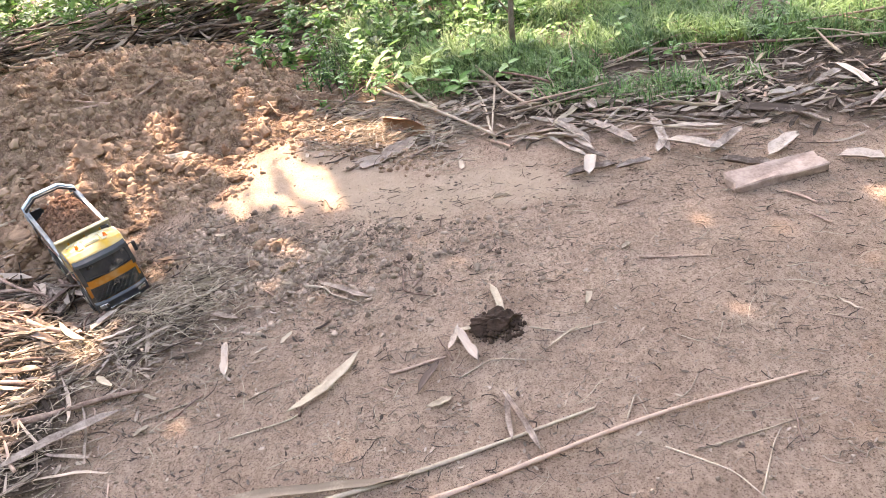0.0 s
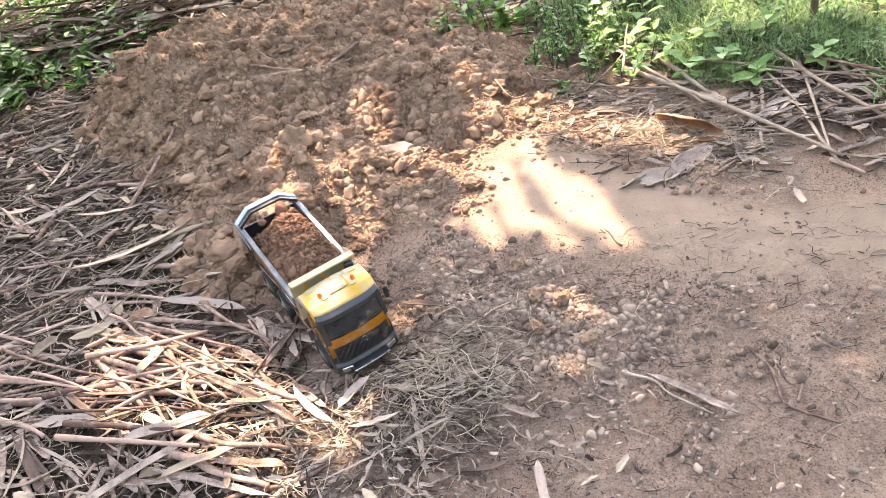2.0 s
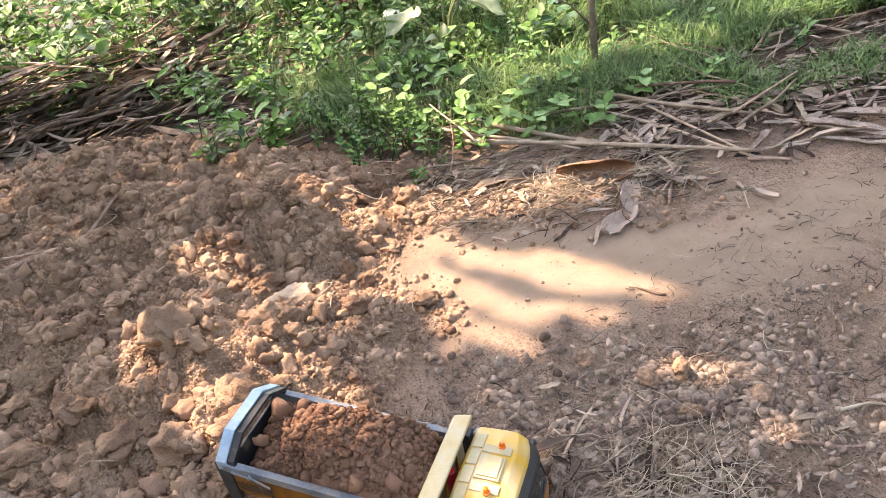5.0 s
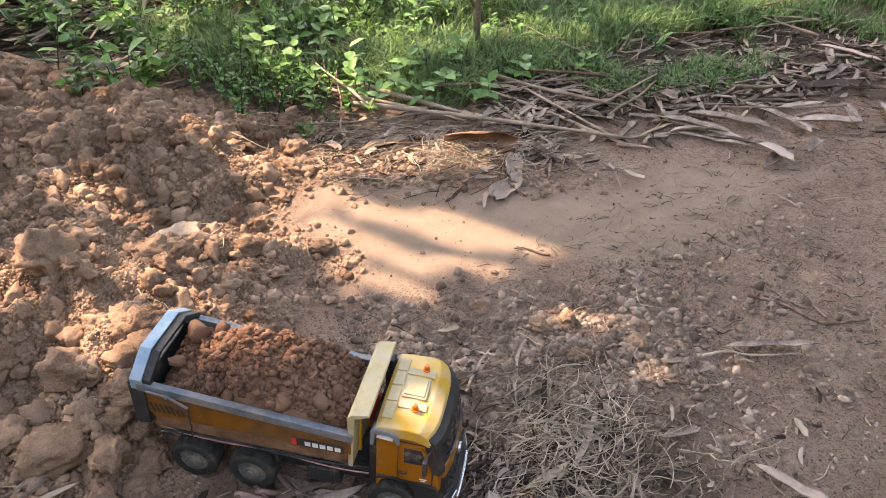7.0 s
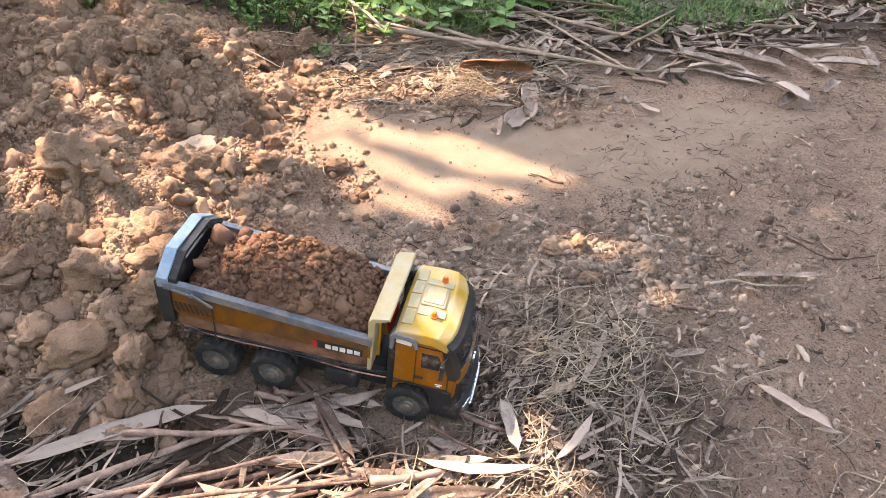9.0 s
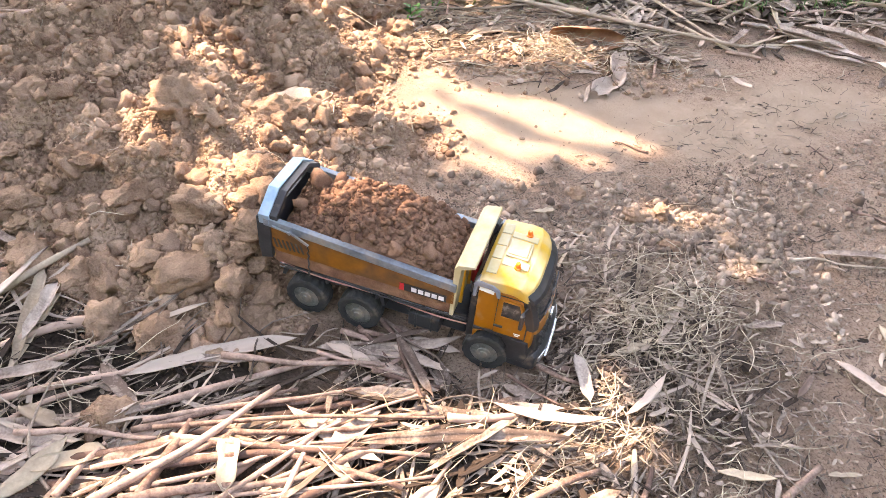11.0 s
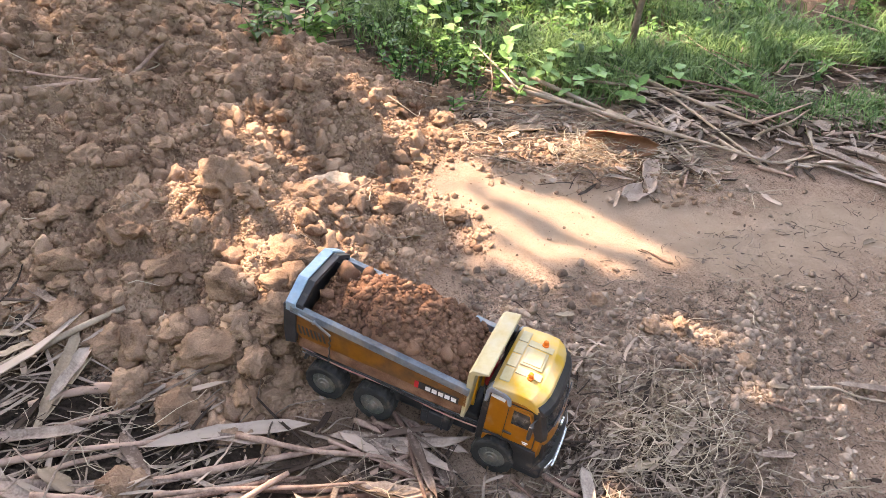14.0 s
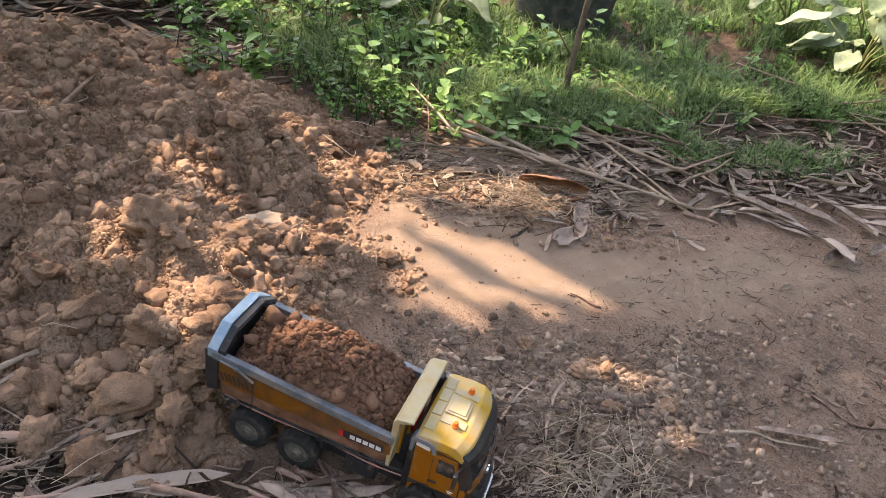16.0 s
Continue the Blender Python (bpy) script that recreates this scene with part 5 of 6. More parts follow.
for k, (x0, y0, x1, y1, w) in enumerate(((-0.70, 2.98, -0.55, 2.95, 0.04), (-0.62, 2.80, -0.60, 2.86, 0.03), (-0.33, 3.02, -0.26, 2.90, 0.04), (-0.42, 3.12, -0.30, 3.10, 0.035))):
    strip_thing(x0, y0, x1, y1, w, k, M_LEAF_DRY, 0.012, "dry_leaf", "broad pale dry leaf at the weeds' edge")

# dark damp soil on the path
bm = bmesh.new()
dv, dt = BIG_CLODS[3]
me = bpy.data.meshes.new("dark_soil_clump")
lump = dv * np.array([0.052, 0.046, 0.034])
me.from_pydata(lump.tolist(), [], dt.tolist())
me.materials.append(M_DARKSOIL)
dark = new("dark_soil_clump", me)
dark.location = (-0.10, 1.445, float(hgt(-0.10, 1.445)) + 0.010)
tagged(dark, "dark damp crumbly soil clump on the path", "soil clump")
bm.free()
dark_crumbs = Merge()
for _ in range(160):
    a, rr = rng.uniform(0, 6.28), 0.03 + 0.04 * rng.random()
    s = 0.002 + 0.006 * rng.random() ** 2
    x, y = -0.10 + rr * math.cos(a), 1.445 + rr * math.sin(a)
    v, t = CLODS[rng.integers(9)]
    dark_crumbs.add((v * s) @ spin(rng) + np.array([x, y, float(hgt(x, y)) + s * 0.3 + 0.02 * max(0, 0.055 - rr) / 0.03]), t)
tagged(dark_crumbs.link("dark_crumbs", M_DARKSOIL), "dark damp soil crumbs round the clump", "soil", kind="stuff")

# more strips, leaves and sticks of the thick litter, each one by itself
r3 = np.random.default_rng(77)


def free_of_truck(x, y, gap=0.03):
    tx, ty = truck_xy(x, y)
    return max(abs(tx) - 0.275, abs(ty) - 0.10) > gap


count = 0
while count < 350:
    x, y = r3.uniform(-3.6, -1.0), r3.uniform(1.2, 4.4)
    if r3.random() > float(litter_amount(x, y)) or float(mound_in(x, y)) > 0.02:
        continue
    yaw = radians(r3.normal(-6, 30) if r3.random() < 0.8 else r3.uniform(0, 180))
    L = r3.uniform(0.10, 0.36)
    dx, dy = math.cos(yaw) * L / 2, math.sin(yaw) * L / 2
    if not (free_of_truck(x, y) and free_of_truck(x + dx, y + dy) and free_of_truck(x - dx, y - dy)):
        continue
    pick = r3.random()
    lift = 0.004 + 0.018 * r3.random()
    if pick < 0.42:
        strip_thing(x - dx, y - dy, x + dx, y + dy, r3.uniform(0.010, 0.030), int(r3.integers(8)), M_BARK, lift + 0.004, roll=r3.normal(0, 14))
    elif pick < 0.62:
        strip_thing(x - dx * 0.5, y - dy * 0.5, x + dx * 0.5, y + dy * 0.5, r3.uniform(0.016, 0.034), int(r3.integers(8)), M_LEAF_DRY, lift + 0.010, "dry_leaf", "narrow tan dry leaf in the litter", roll=r3.normal(0, 16))
    else:
        stick_thing(x - dx, y - dy, x + dx, y + dy, r3.uniform(0.004, 0.011), int(r3.integers(1000)), M_TWIG, lift + 0.004)
    count += 1
count = 0
while count < 90:
    x = r3.uniform(-0.25, 1.6)
    y = 2.62 - 0.36 * (x - 0.2) + r3.normal(0.05, 0.12)
    yaw = radians(r3.normal(-25, 40))
    L = r3.uniform(0.06, 0.24)
    dx, dy = math.cos(yaw) * L / 2, math.sin(yaw) * L / 2
    if r3.random() < 0.65:
        strip_thing(x - dx, y - dy, x + dx, y + dy, r3.uniform(0.012, 0.036), int(r3.integers(4)) * 2, M_OLD if r3.random() < 0.8 else M_LEAF_DRY, 0.004 + 0.02 * r3.random(), roll=r3.normal(0, 18),
                    label="weathered dry strip at the grass edge")
    else:
        stick_thing(x - dx, y - dy, x + dx, y + dy, r3.uniform(0.003, 0.008), int(r3.integers(1000)), M_TWIG, label="thin dead stick at the grass edge")
    count += 1
count = 0
while count < 40:
    x, y = r3.uniform(-1.2, 1.1), r3.uniform(0.95, 2.3)
    if not free_of_truck(x, y, 0.1) or float(litter_amount(x, y)) > 0.3:
        continue
    yaw, L = radians(r3.uniform(0, 180)), r3.uniform(0.03, 0.10)
    dx, dy = math.cos(yaw) * L / 2, math.sin(yaw) * L / 2
    if r3.random() < 0.4:
        strip_thing(x - dx, y - dy, x + dx, y + dy, r3.uniform(0.006, 0.016), int(r3.integers(8)), M_LEAF_DRY, 0.003, "dry_leaf", "small dry leaf on the trodden earth")
    else:
        stick_thing(x - dx, y - dy, x + dx, y + dy, r3.uniform(0.0018, 0.004), int(r3.integers(1000)), M_TWIG, label="small dark twig on the trodden earth", wob=0.05)
    count += 1


for _ in range(46):
    x, y = r3.normal(-1.85, 0.22), r3.normal(1.86, 0.12)
    yaw, L = radians(r3.normal(-20, 14)), r3.uniform(0.18, 0.5)
    dx, dy = math.cos(yaw) * L / 2, math.sin(yaw) * L / 2
    if free_of_truck(x + dx, y + dy, 0.07) and free_of_truck(x - dx, y - dy, 0.07) and free_of_truck(x, y, 0.07):
        stick_thing(x - dx, y - dy, x + dx, y + dy, r3.uniform(0.004, 0.009), int(r3.integers(1000)), M_TWIG, 0.012 + 0.02 * r3.random(), "stout pinkish-brown dead branch in the litter", 0.02)
tc, ts = math.cos(TRUCK_YAW), math.sin(TRUCK_YAW)
for k in range(34):
    lx, ly = r3.uniform(-0.06, 0.13) if k % 3 else r3.uniform(0.20, 0.34), r3.uniform(-0.20, -0.07)
    a, L = r3.normal(-0.15, 0.4), r3.uniform(0.08, 0.24)
    ends = []
    for e in (-1, 1):
        px, py = lx + e * math.cos(a) * L / 2, ly + e * math.sin(a) * L / 2
        px, py = (min(max(px, -0.13), 0.118) if k % 3 else max(px, 0.215)), min(py, -0.05)
        ends += [TRUCK_AT.x + px * tc - py * ts, TRUCK_AT.y + px * ts + py * tc]
    if math.hypot(ends[2] - ends[0], ends[3] - ends[1]) < 0.04:
        continue
    if k % 2:
        stick_thing(*ends, r3.uniform(0.003, 0.007), int(r3.integers(1000)), M_TWIG, 0.006 + 0.02 * r3.random(), "dead stick pressed against the truck's side")
    else:
        strip_thing(*ends, r3.uniform(0.012, 0.026), int(r3.integers(8)), M_BARK, 0.006 + 0.02 * r3.random(), label="bark strip pressed against the truck's side")


def litter_stuff(name, n, where, mat, label, category, seed, lengths, widths, tubes=False, wob=0.12, high=0.02):
    """Small litter too fine to count, joined."""
    r = np.random.default_rng(seed)
    got = Merge()
    bank = [stick_np(1.0, 1.0, 900 + k, 0.0, 4, 6) for k in range(1)]
    m = 0
    while m < n:
        x, y = where(r)
        tx, ty = truck_xy(x, y)
        if max(abs(tx) - 0.25, abs(ty) - 0.085) < 0.015:
            continue
        L, w = r.uniform(*lengths), r.uniform(*widths)
        yaw = r.normal(-0.1, 0.6) if r.random() < 0.6 else r.uniform(0, math.pi)
        c, s = math.cos(yaw), math.sin(yaw)
        h0, h1 = (float(a) for a in hgt(np.array([x - c * L / 2, x + c * L / 2]), np.array([y - s * L / 2, y + s * L / 2])))
        lift = 0.002 + high * r.random() ** 2
        if tubes:
            u = np.linspace(0, 1, 7)
            k = r.normal(size=3)
            side = wob * L * (k[0] * np.sin(3 * u) + 0.4 * k[1] * np.sin(7 * u + k[2]))
            up = 0.5 * wob * L * np.abs(np.sin(2.6 * u + k[2])) * (r.random() < 0.5)
            p = np.stack([x + (u - 0.5) * L * c - side * s, y + (u - 0.5) * L * s + side * c, h0 + (h1 - h0) * u + lift + up], 1)
            v, t, q = tube_np(p, w * (1 - 0.5 * u), 4)
            got.add(v, t, q)
        else:
            v, q = strip_np(L, w, r.uniform(0, 0.9), r.uniform(-0.02, 0.1), r.normal(0, 0.05), int(r.integers(1 << 30)), 0.001, r.random())
            a = r.normal(0, 0.25)
            v = v * 1.0
            v[:, 1], v[:, 2] = v[:, 1] * math.cos(a) - v[:, 2] * math.sin(a), v[:, 1] * math.sin(a) + v[:, 2] * math.cos(a)
            k = v[:, 0] / L + 0.5
            got.add(np.stack([x + v[:, 0] * c - v[:, 1] * s, y + v[:, 0] * s + v[:, 1] * c, h0 + (h1 - h0) * k + lift + v[:, 2] + abs(a) * w * 0.4], 1), None, q)
        m += 1
    return tagged(got.link(name, mat, True), label, category, kind="stuff")


def in_left(r):
    while True:
        x, y = r.uniform(-3.7, -0.95), r.uniform(1.1, 4.5)
        if r.random() < float(litter_amount(x, y)) and float(mound_in(x, y)) < 0.03:
            return x, y


def in_right(r):
    x = r.uniform(-0.22, 1.7)
    return x, 2.66 - 0.36 * (x - 0.2) + (r.normal(0.07, 0.14) if r.random() < 0.65 else r.normal(0.35, 0.2))


def by_truck(r):
    return (r.normal(-1.18, 0.16), r.normal(1.72, 0.15)) if r.random() < 0.85 else (r.normal(-1.0, 0.25), r.normal(1.7, 0.2))


def on_path(r):
    return r.uniform(-1.3, 1.3), r.uniform(0.9, 2.3)


def on_mound(r):
    return r.uniform(-3.0, -0.9), r.uniform(2.1, 4.2)


litter_stuff("bark_litter", 2900, in_left, M_BARKS, "thick grey-brown litter of small bark strips", "litter", 201, (0.04, 0.24), (0.003, 0.013))
litter_stuff("twig_litter", 1300, in_left, M_TWIGS, "small dead twigs through the litter", "litter", 202, (0.05, 0.28), (0.001, 0.0035), True)
litter_stuff("straw_litter", 1500, in_left, M_STRAW, "thin dry straw and fibres in the litter", "litter", 203, (0.04, 0.18), (0.0006, 0.0014), True, 0.25, 0.03)
litter_stuff("grass_edge_litter", 900, in_right, M_BARKS, "small bark litter along the grass", "litter", 204, (0.03, 0.14), (0.005, 0.02))
litter_stuff("grass_edge_twigs", 500, in_right, M_TWIGS, "small twigs along the grass", "litter", 205, (0.04, 0.2), (0.001, 0.003), True)
litter_stuff("wheel_straw", 260, by_truck, M_STRAW, "tangled dry straw round the truck's front", "straw", 206, (0.04, 0.16), (0.0005, 0.0013), True, 0.16, 0.03)


def by_nose(r):
    return r.normal(-1.00, 0.075), r.normal(1.80, 0.085)


def by_weeds(r):
    x = r.uniform(-0.85, -0.15)
    return x, 3.02 - 0.62 * (x + 0.85) + r.normal(0.06, 0.16)


def leaf_tuft(r):
    return r.normal(-0.50, 0.07), r.normal(2.78, 0.05)


def flakes(name, n, where, mat, label, seed, size):
    """Tiny flat scraps of leaf and bark lying on the ground."""
    r = np.random.default_rng(seed)
    p = np.array([where(r) for _ in range(n)])
    p = p[[free_of_truck(x, y, -0.02) for x, y in p]]
    k = len(p)
    L = size[0] + (size[1] - size[0]) * r.random(k) ** 2
    a, tilt, wide = r.uniform(0, 6.283, k), r.normal(0, 0.3, k), r.uniform(0.2, 0.6, k)
    c = np.stack([p[:, 0], p[:, 1], hgt(p[:, 0], p[:, 1]) + 0.0015 + 0.2 * L * np.abs(tilt)], 1)
    ex = np.stack([np.cos(a) * np.cos(tilt), np.sin(a) * np.cos(tilt), np.sin(tilt)], 1)
    ey = np.stack([-np.sin(a), np.cos(a), r.normal(0, 0.25, k)], 1)
    shape = ((-0.5, 0.05), (-0.2, 0.42), (0.25, 0.36), (0.5, -0.05), (0.2, -0.4), (-0.25, -0.36))
    v = np.stack([c + ex * (u * L)[:, None] + ey * (w * L * wide)[:, None] for u, w in shape], 1).reshape(-1, 3)
    i = np.arange(k) * 6
    ob = link_mesh(name, v, [np.stack([i, i + 5, i + 4, i + 3], 1), np.stack([i, i + 3, i + 2, i + 1], 1)], mat)
    return tagged(ob, label, "litter", kind="stuff")


def mulch_zone(r):
    return (r.normal(-0.95, 0.28), r.normal(1.62, 0.22)) if r.random() < 0.6 else (r.uniform(-1.2, 0.2), r.uniform(1.0, 1.9))


flakes("path_flakes", 1800, on_path, M_TWIGS, "tiny scraps of bark and leaf on the path", 217, (0.004, 0.020))
flakes("mulch_flakes", 3000, mulch_zone, M_TWIGS, "dark mulch of small leaf scraps before the truck", 218, (0.003, 0.018))
flakes("litter_flakes", 6000, in_left, M_BARKS, "broken leaf scraps through the litter", 219, (0.008, 0.045))
litter_stuff("nose_straw", 200, by_nose, M_STRAW, "tuft of tangled dry straw before the truck", "straw", 212, (0.05, 0.16), (0.0005, 0.0012), True, 0.22, 0.035)
litter_stuff("weed_edge_straw", 380, by_weeds, M_STRAW, "dry straw along the weeds", "straw", 213, (0.04, 0.2), (0.0006, 0.0016), True, 0.16, 0.03)
litter_stuff("weed_edge_twigs", 260, by_weeds, M_TWIGS, "small twigs along the weeds", "litter", 214, (0.03, 0.16), (0.0008, 0.0024), True, 0.1, 0.02)
litter_stuff("weed_edge_bark", 170, by_weeds, M_BARKS, "bits of bark along the weeds", "litter", 215, (0.02, 0.10), (0.005, 0.02))
litter_stuff("tuft_straw", 150, leaf_tuft, M_STRAW, "tuft of yellowed grass by the curled leaf", "straw", 216, (0.04, 0.12), (0.0006, 0.0014), True, 0.3, 0.05)
litter_stuff("wheel_chaff", 330, by_truck, M_BARKS, "dry chips and leaf bits round the truck's front", "litter", 207, (0.012, 0.05), (0.003, 0.009))
litter_stuff("wheel_twigs", 900, by_truck, M_TWIGS, "short dark twigs and mulch round the truck's front", "litter", 211, (0.015, 0.09), (0.0008, 0.0022), True, 0.08, 0.012)
litter_stuff("path_chaff", 3200, on_path, M_TWIGS, "tiny dark twigs and chaff on the path", "litter", 208, (0.01, 0.05), (0.0006, 0.0018), True, 0.15, 0.003)
litter_stuff("path_straw", 260, on_path, M_STRAW, "pale straws on the path", "straw", 209, (0.03, 0.14), (0.0005, 0.0012), True, 0.16, 0.004)
litter_stuff("mound_straw", 160, on_mound, M_STRAW, "pale straws and roots on the mound", "straw", 210, (0.03, 0.12), (0.0007, 0.002), True, 0.3, 0.01)


# ---- heap of dead fronds behind the mound ----
def heap_z(x, y):
    return 0.30 * np.exp(-((y - 5.15 - 0.18 * (x + 2)) / 0.38) ** 2) * smooth01((x + 5.2) / 0.8) * smooth01((-0.55 - x) / 1.0)


r4 = np.random.default_rng(91)
count = 0
while count < 190:
    x = r4.uniform(-4.6, -0.5)
    y = 5.05 + 0.18 * (x + 2) + r4.normal(0, 0.30)
    yaw, L = r4.normal(0.1, 0.5), r4.uniform(0.2, 0.75)
    dx, dy = math.cos(yaw) * L / 2, math.sin(yaw) * L / 2
    lift = float(heap_z(x, y)) * r4.uniform(0.25, 1.0)
    if count % 9:
        strip_thing(x - dx, y - dy, x + dx, y + dy, r4.uniform(0.02, 0.06), int(r4.integers(8)), M_BARK if r4.random() < 0.75 else M_LEAF_DRY, lift, "dead_frond",
                    "grey dead palm frond strip in the heap", "dead fronds in the heap", r4.normal(0, 25))
    else:
        stick_thing(x - dx, y - dy, x + dx, y + dy, r4.uniform(0.006, 0.014), int(r4.integers(1000)), M_TWIG, lift, "brown dead branch in the heap")
    count += 1


def heap_stuff():
    r = np.random.default_rng(92)
    got = Merge()
    for _ in range(1500):
        x = r.uniform(-4.8, -0.4)
        y = 5.05 + 0.18 * (x + 2) + r.normal(0, 0.32)
        L, w, yaw = r.uniform(0.12, 0.5), r.uniform(0.008, 0.035), r.normal(0.1, 0.7)
        v, q = strip_np(L, w, r.uniform(0, 0.9), r.uniform(-0.03, 0.12), r.normal(0, 0.06), int(r.integers(1 << 30)), 0.001, r.random())
        rot = np.array((Matrix.Rotation(yaw, 3, "Z") @ Matrix.Rotation(r.normal(0, 0.18), 3, "Y") @ Matrix.Rotation(r.normal(0, 0.4), 3, "X")))
        z = float(hgt(x, y)) + float(heap_z(x, y)) * r.uniform(0, 1.0) + 0.015
        got.add(v @ rot.T + np.array([x, y, z]), None, q)
    return tagged(got.link("frond_heap", M_BARKS, True), "heap of grey dead fronds and bark behind the mound", "litter heap", kind="stuff")


heap_stuff()

# ---- grass, weeds and undergrowth ----
def grass_line(x):
    return 2.60 - 0.34 * (np.asarray(x) - 0.2) + 0.55 * smooth01((-0.15 - np.asarray(x)) / 0.45)


def grass_blades(n, seed):
    r = np.random.default_rng(seed)
    got_v, got_q, got_t, base = [], [], [], 0
    m = 0
    while m < n:
        x, y = r.uniform(-0.95, 4.0, 3000), r.uniform(2.2, 6.2, 3000)
        d = y - grass_line(x)
        p = smooth01(d / 0.28) * smooth01(0.42 + 2.6 * fbm(x, y, 3.4, 4, 401)) * (0.35 + 0.65 * smooth01(1.4 - d)) * smooth01((x + 0.95) / 0.3)
        p = np.where((x > 1.3) & (d < 1.3), p * 0.5, p)
        ok = r.random(3000) < p
        x, y, d = x[ok], y[ok], d[ok]
        z = hgt(x, y)
        k = len(x)
        H = r.uniform(0.025, 0.11, k) * (0.7 + 0.6 * smooth01(d / 0.8))
        a, lean = r.uniform(0, 6.283, k), r.uniform(0.3, 1.6, k)
        w = r.uniform(0.0012, 0.003, k) * (1 + 0.4 * smooth01(d / 1.0))
        dx, dy = np.cos(a), np.sin(a)
        pts = []
        for u in (0.0, 0.45, 0.8):
            off, up = lean * H * u * u, H * u * (1 - 0.25 * lean * u)
            for sgn in (-1, 1):
                ww = w * (1 - 0.5 * u) * sgn
                pts.append(np.stack([x + dx * off - dy * ww, y + dy * off + dx * ww, z + up], 1))
        pts.append(np.stack([x + dx * lean * H, y + dy * lean * H, z + H * (1 - 0.25 * lean)], 1))
        v = np.stack(pts, 1).reshape(-1, 3)
        i = np.arange(k) * 7 + base
        got_q += [np.stack([i, i + 1, i + 3, i + 2], 1), np.stack([i + 2, i + 3, i + 5, i + 4], 1)]
        got_t.append(np.stack([i + 4, i + 5, i + 6], 1))
        got_v.append(v)
        base += len(v)
        m += k
    ob = link_mesh("grass", np.concatenate(got_v), [np.concatenate(got_t), np.concatenate(got_q)], M_GRASS)
    return tagged(ob, "patchy fine green grass at the path's far side", "grass", kind="stuff")


grass_blades(54000, 402)

LEAF = np.array([[0, 0, 0], [0.3, -0.36, 0.06], [0.3, 0.36, 0.06], [0.32, 0, -0.02], [0.7, -0.28, 0.03], [0.7, 0.28, 0.03], [0.72, 0, -0.05], [1.0, 0, -0.13]], float)
LEAF_T = np.array([[0, 1, 3], [0, 3, 2], [1, 4, 3], [3, 4, 6], [2, 3, 5], [3, 6, 5], [4, 7, 6], [5, 6, 7]])


def leaf_at(base, a, tilt, L, w, roll=0.0):
    m = np.array(Matrix.Rotation(a, 3, "Z") @ Matrix.Rotation(-tilt, 3, "Y") @ Matrix.Rotation(roll, 3, "X"))
    return (LEAF * np.array([L, w, L])) @ m.T + base


def herb(got, r, x, y, z, H, leaf, n):
    """One leafy herb: stems with leaves added to a collection."""
    for s in range(max(1, n // 7)):
        a = r.uniform(0, 6.283)
        lean = r.uniform(0.1, 0.55)
        top = np.array([x + math.cos(a) * lean * H, y + math.sin(a) * lean * H, z + H * r.uniform(0.7, 1.0)])
        root = np.array([x, y, z])
        v, t, q = tube_np([root, root * 0.5 + top * 0.5 + [0, 0, 0.06 * H], top], [0.0022, 0.0018, 0.001], 4)
        got.add(v, t, q)
        for k in range(7):
            u = 0.25 + 0.75 * (k + r.random()) / 7
            p = root + (top - root) * u
            L = leaf * r.uniform(0.6, 1.25)
            got.add(leaf_at(p, r.uniform(0, 6.283), r.uniform(-0.3, 0.7), L, L * r.uniform(0.5, 0.85), r.normal(0, 0.3)), LEAF_T)


def undergrowth(name, n, where, H, leaf, leaves, mat, label, seed):
    r = np.random.default_rng(seed)
    got = Merge()
    for _ in range(n):
        x, y = where(r)
        herb(got, r, x, y, float(hgt(x, y)), r.uniform(*H), r.uniform(*leaf), leaves)
    return tagged(got.link(name, mat), label, "undergrowth", kind="stuff")


def weed_zone(r):
    while True:
        x, y = r.uniform(-0.9, 3.5), r.uniform(2.7, 5.4)
        d = y - float(grass_line(x))
        if 0.3 < x < 1.0 and 3.75 < y < 4.6 and r.random() < 0.85:
            continue
        if d > 0.25 and r.random() < float(smooth01((d - 0.2) / 1.1)) * (0.25 + 0.75 * (float(fbm(x, y, 2.2, 2, 431)) > -0.02)) and not (x > 1.35 and d < 1.2 and r.random() < 0.8):
            return x, y


def back_zone(r):
    return r.uniform(-5.0, 4.5), r.uniform(5.0, 7.4)


def behind_mound(r):
    return r.uniform(-1.3, 0.3), r.uniform(3.7, 5.2)


def left_back(r):
    return r.uniform(-5.2, -3.4), r.uniform(3.9, 6.0)


undergrowth("low_weeds", 800, weed_zone, (0.03, 0.15), (0.016, 0.042), 14, M_WEEDS, "low green weeds among the grass", 421)
undergrowth("thick_weeds", 190, behind_mound, (0.06, 0.30), (0.02, 0.075), 14, M_WEEDS, "thick green weeds behind the soil mound", 422)


def mound_back(r):
    return r.normal(-0.72, 0.13), r.normal(3.50, 0.13)


undergrowth("mound_edge_weeds", 70, mound_back, (0.04, 0.16), (0.012, 0.035), 14, M_WEEDS, "fine green weeds against the mound", 428)
undergrowth("back_bushes", 640, back_zone, (0.2, 0.7), (0.05, 0.11), 28, M_WEEDS, "dense green undergrowth in the background", 423)
undergrowth("side_weeds", 150, left_back, (0.1, 0.35), (0.04, 0.08), 21, M_WEEDS, "green weeds beside the frond heap", 424)


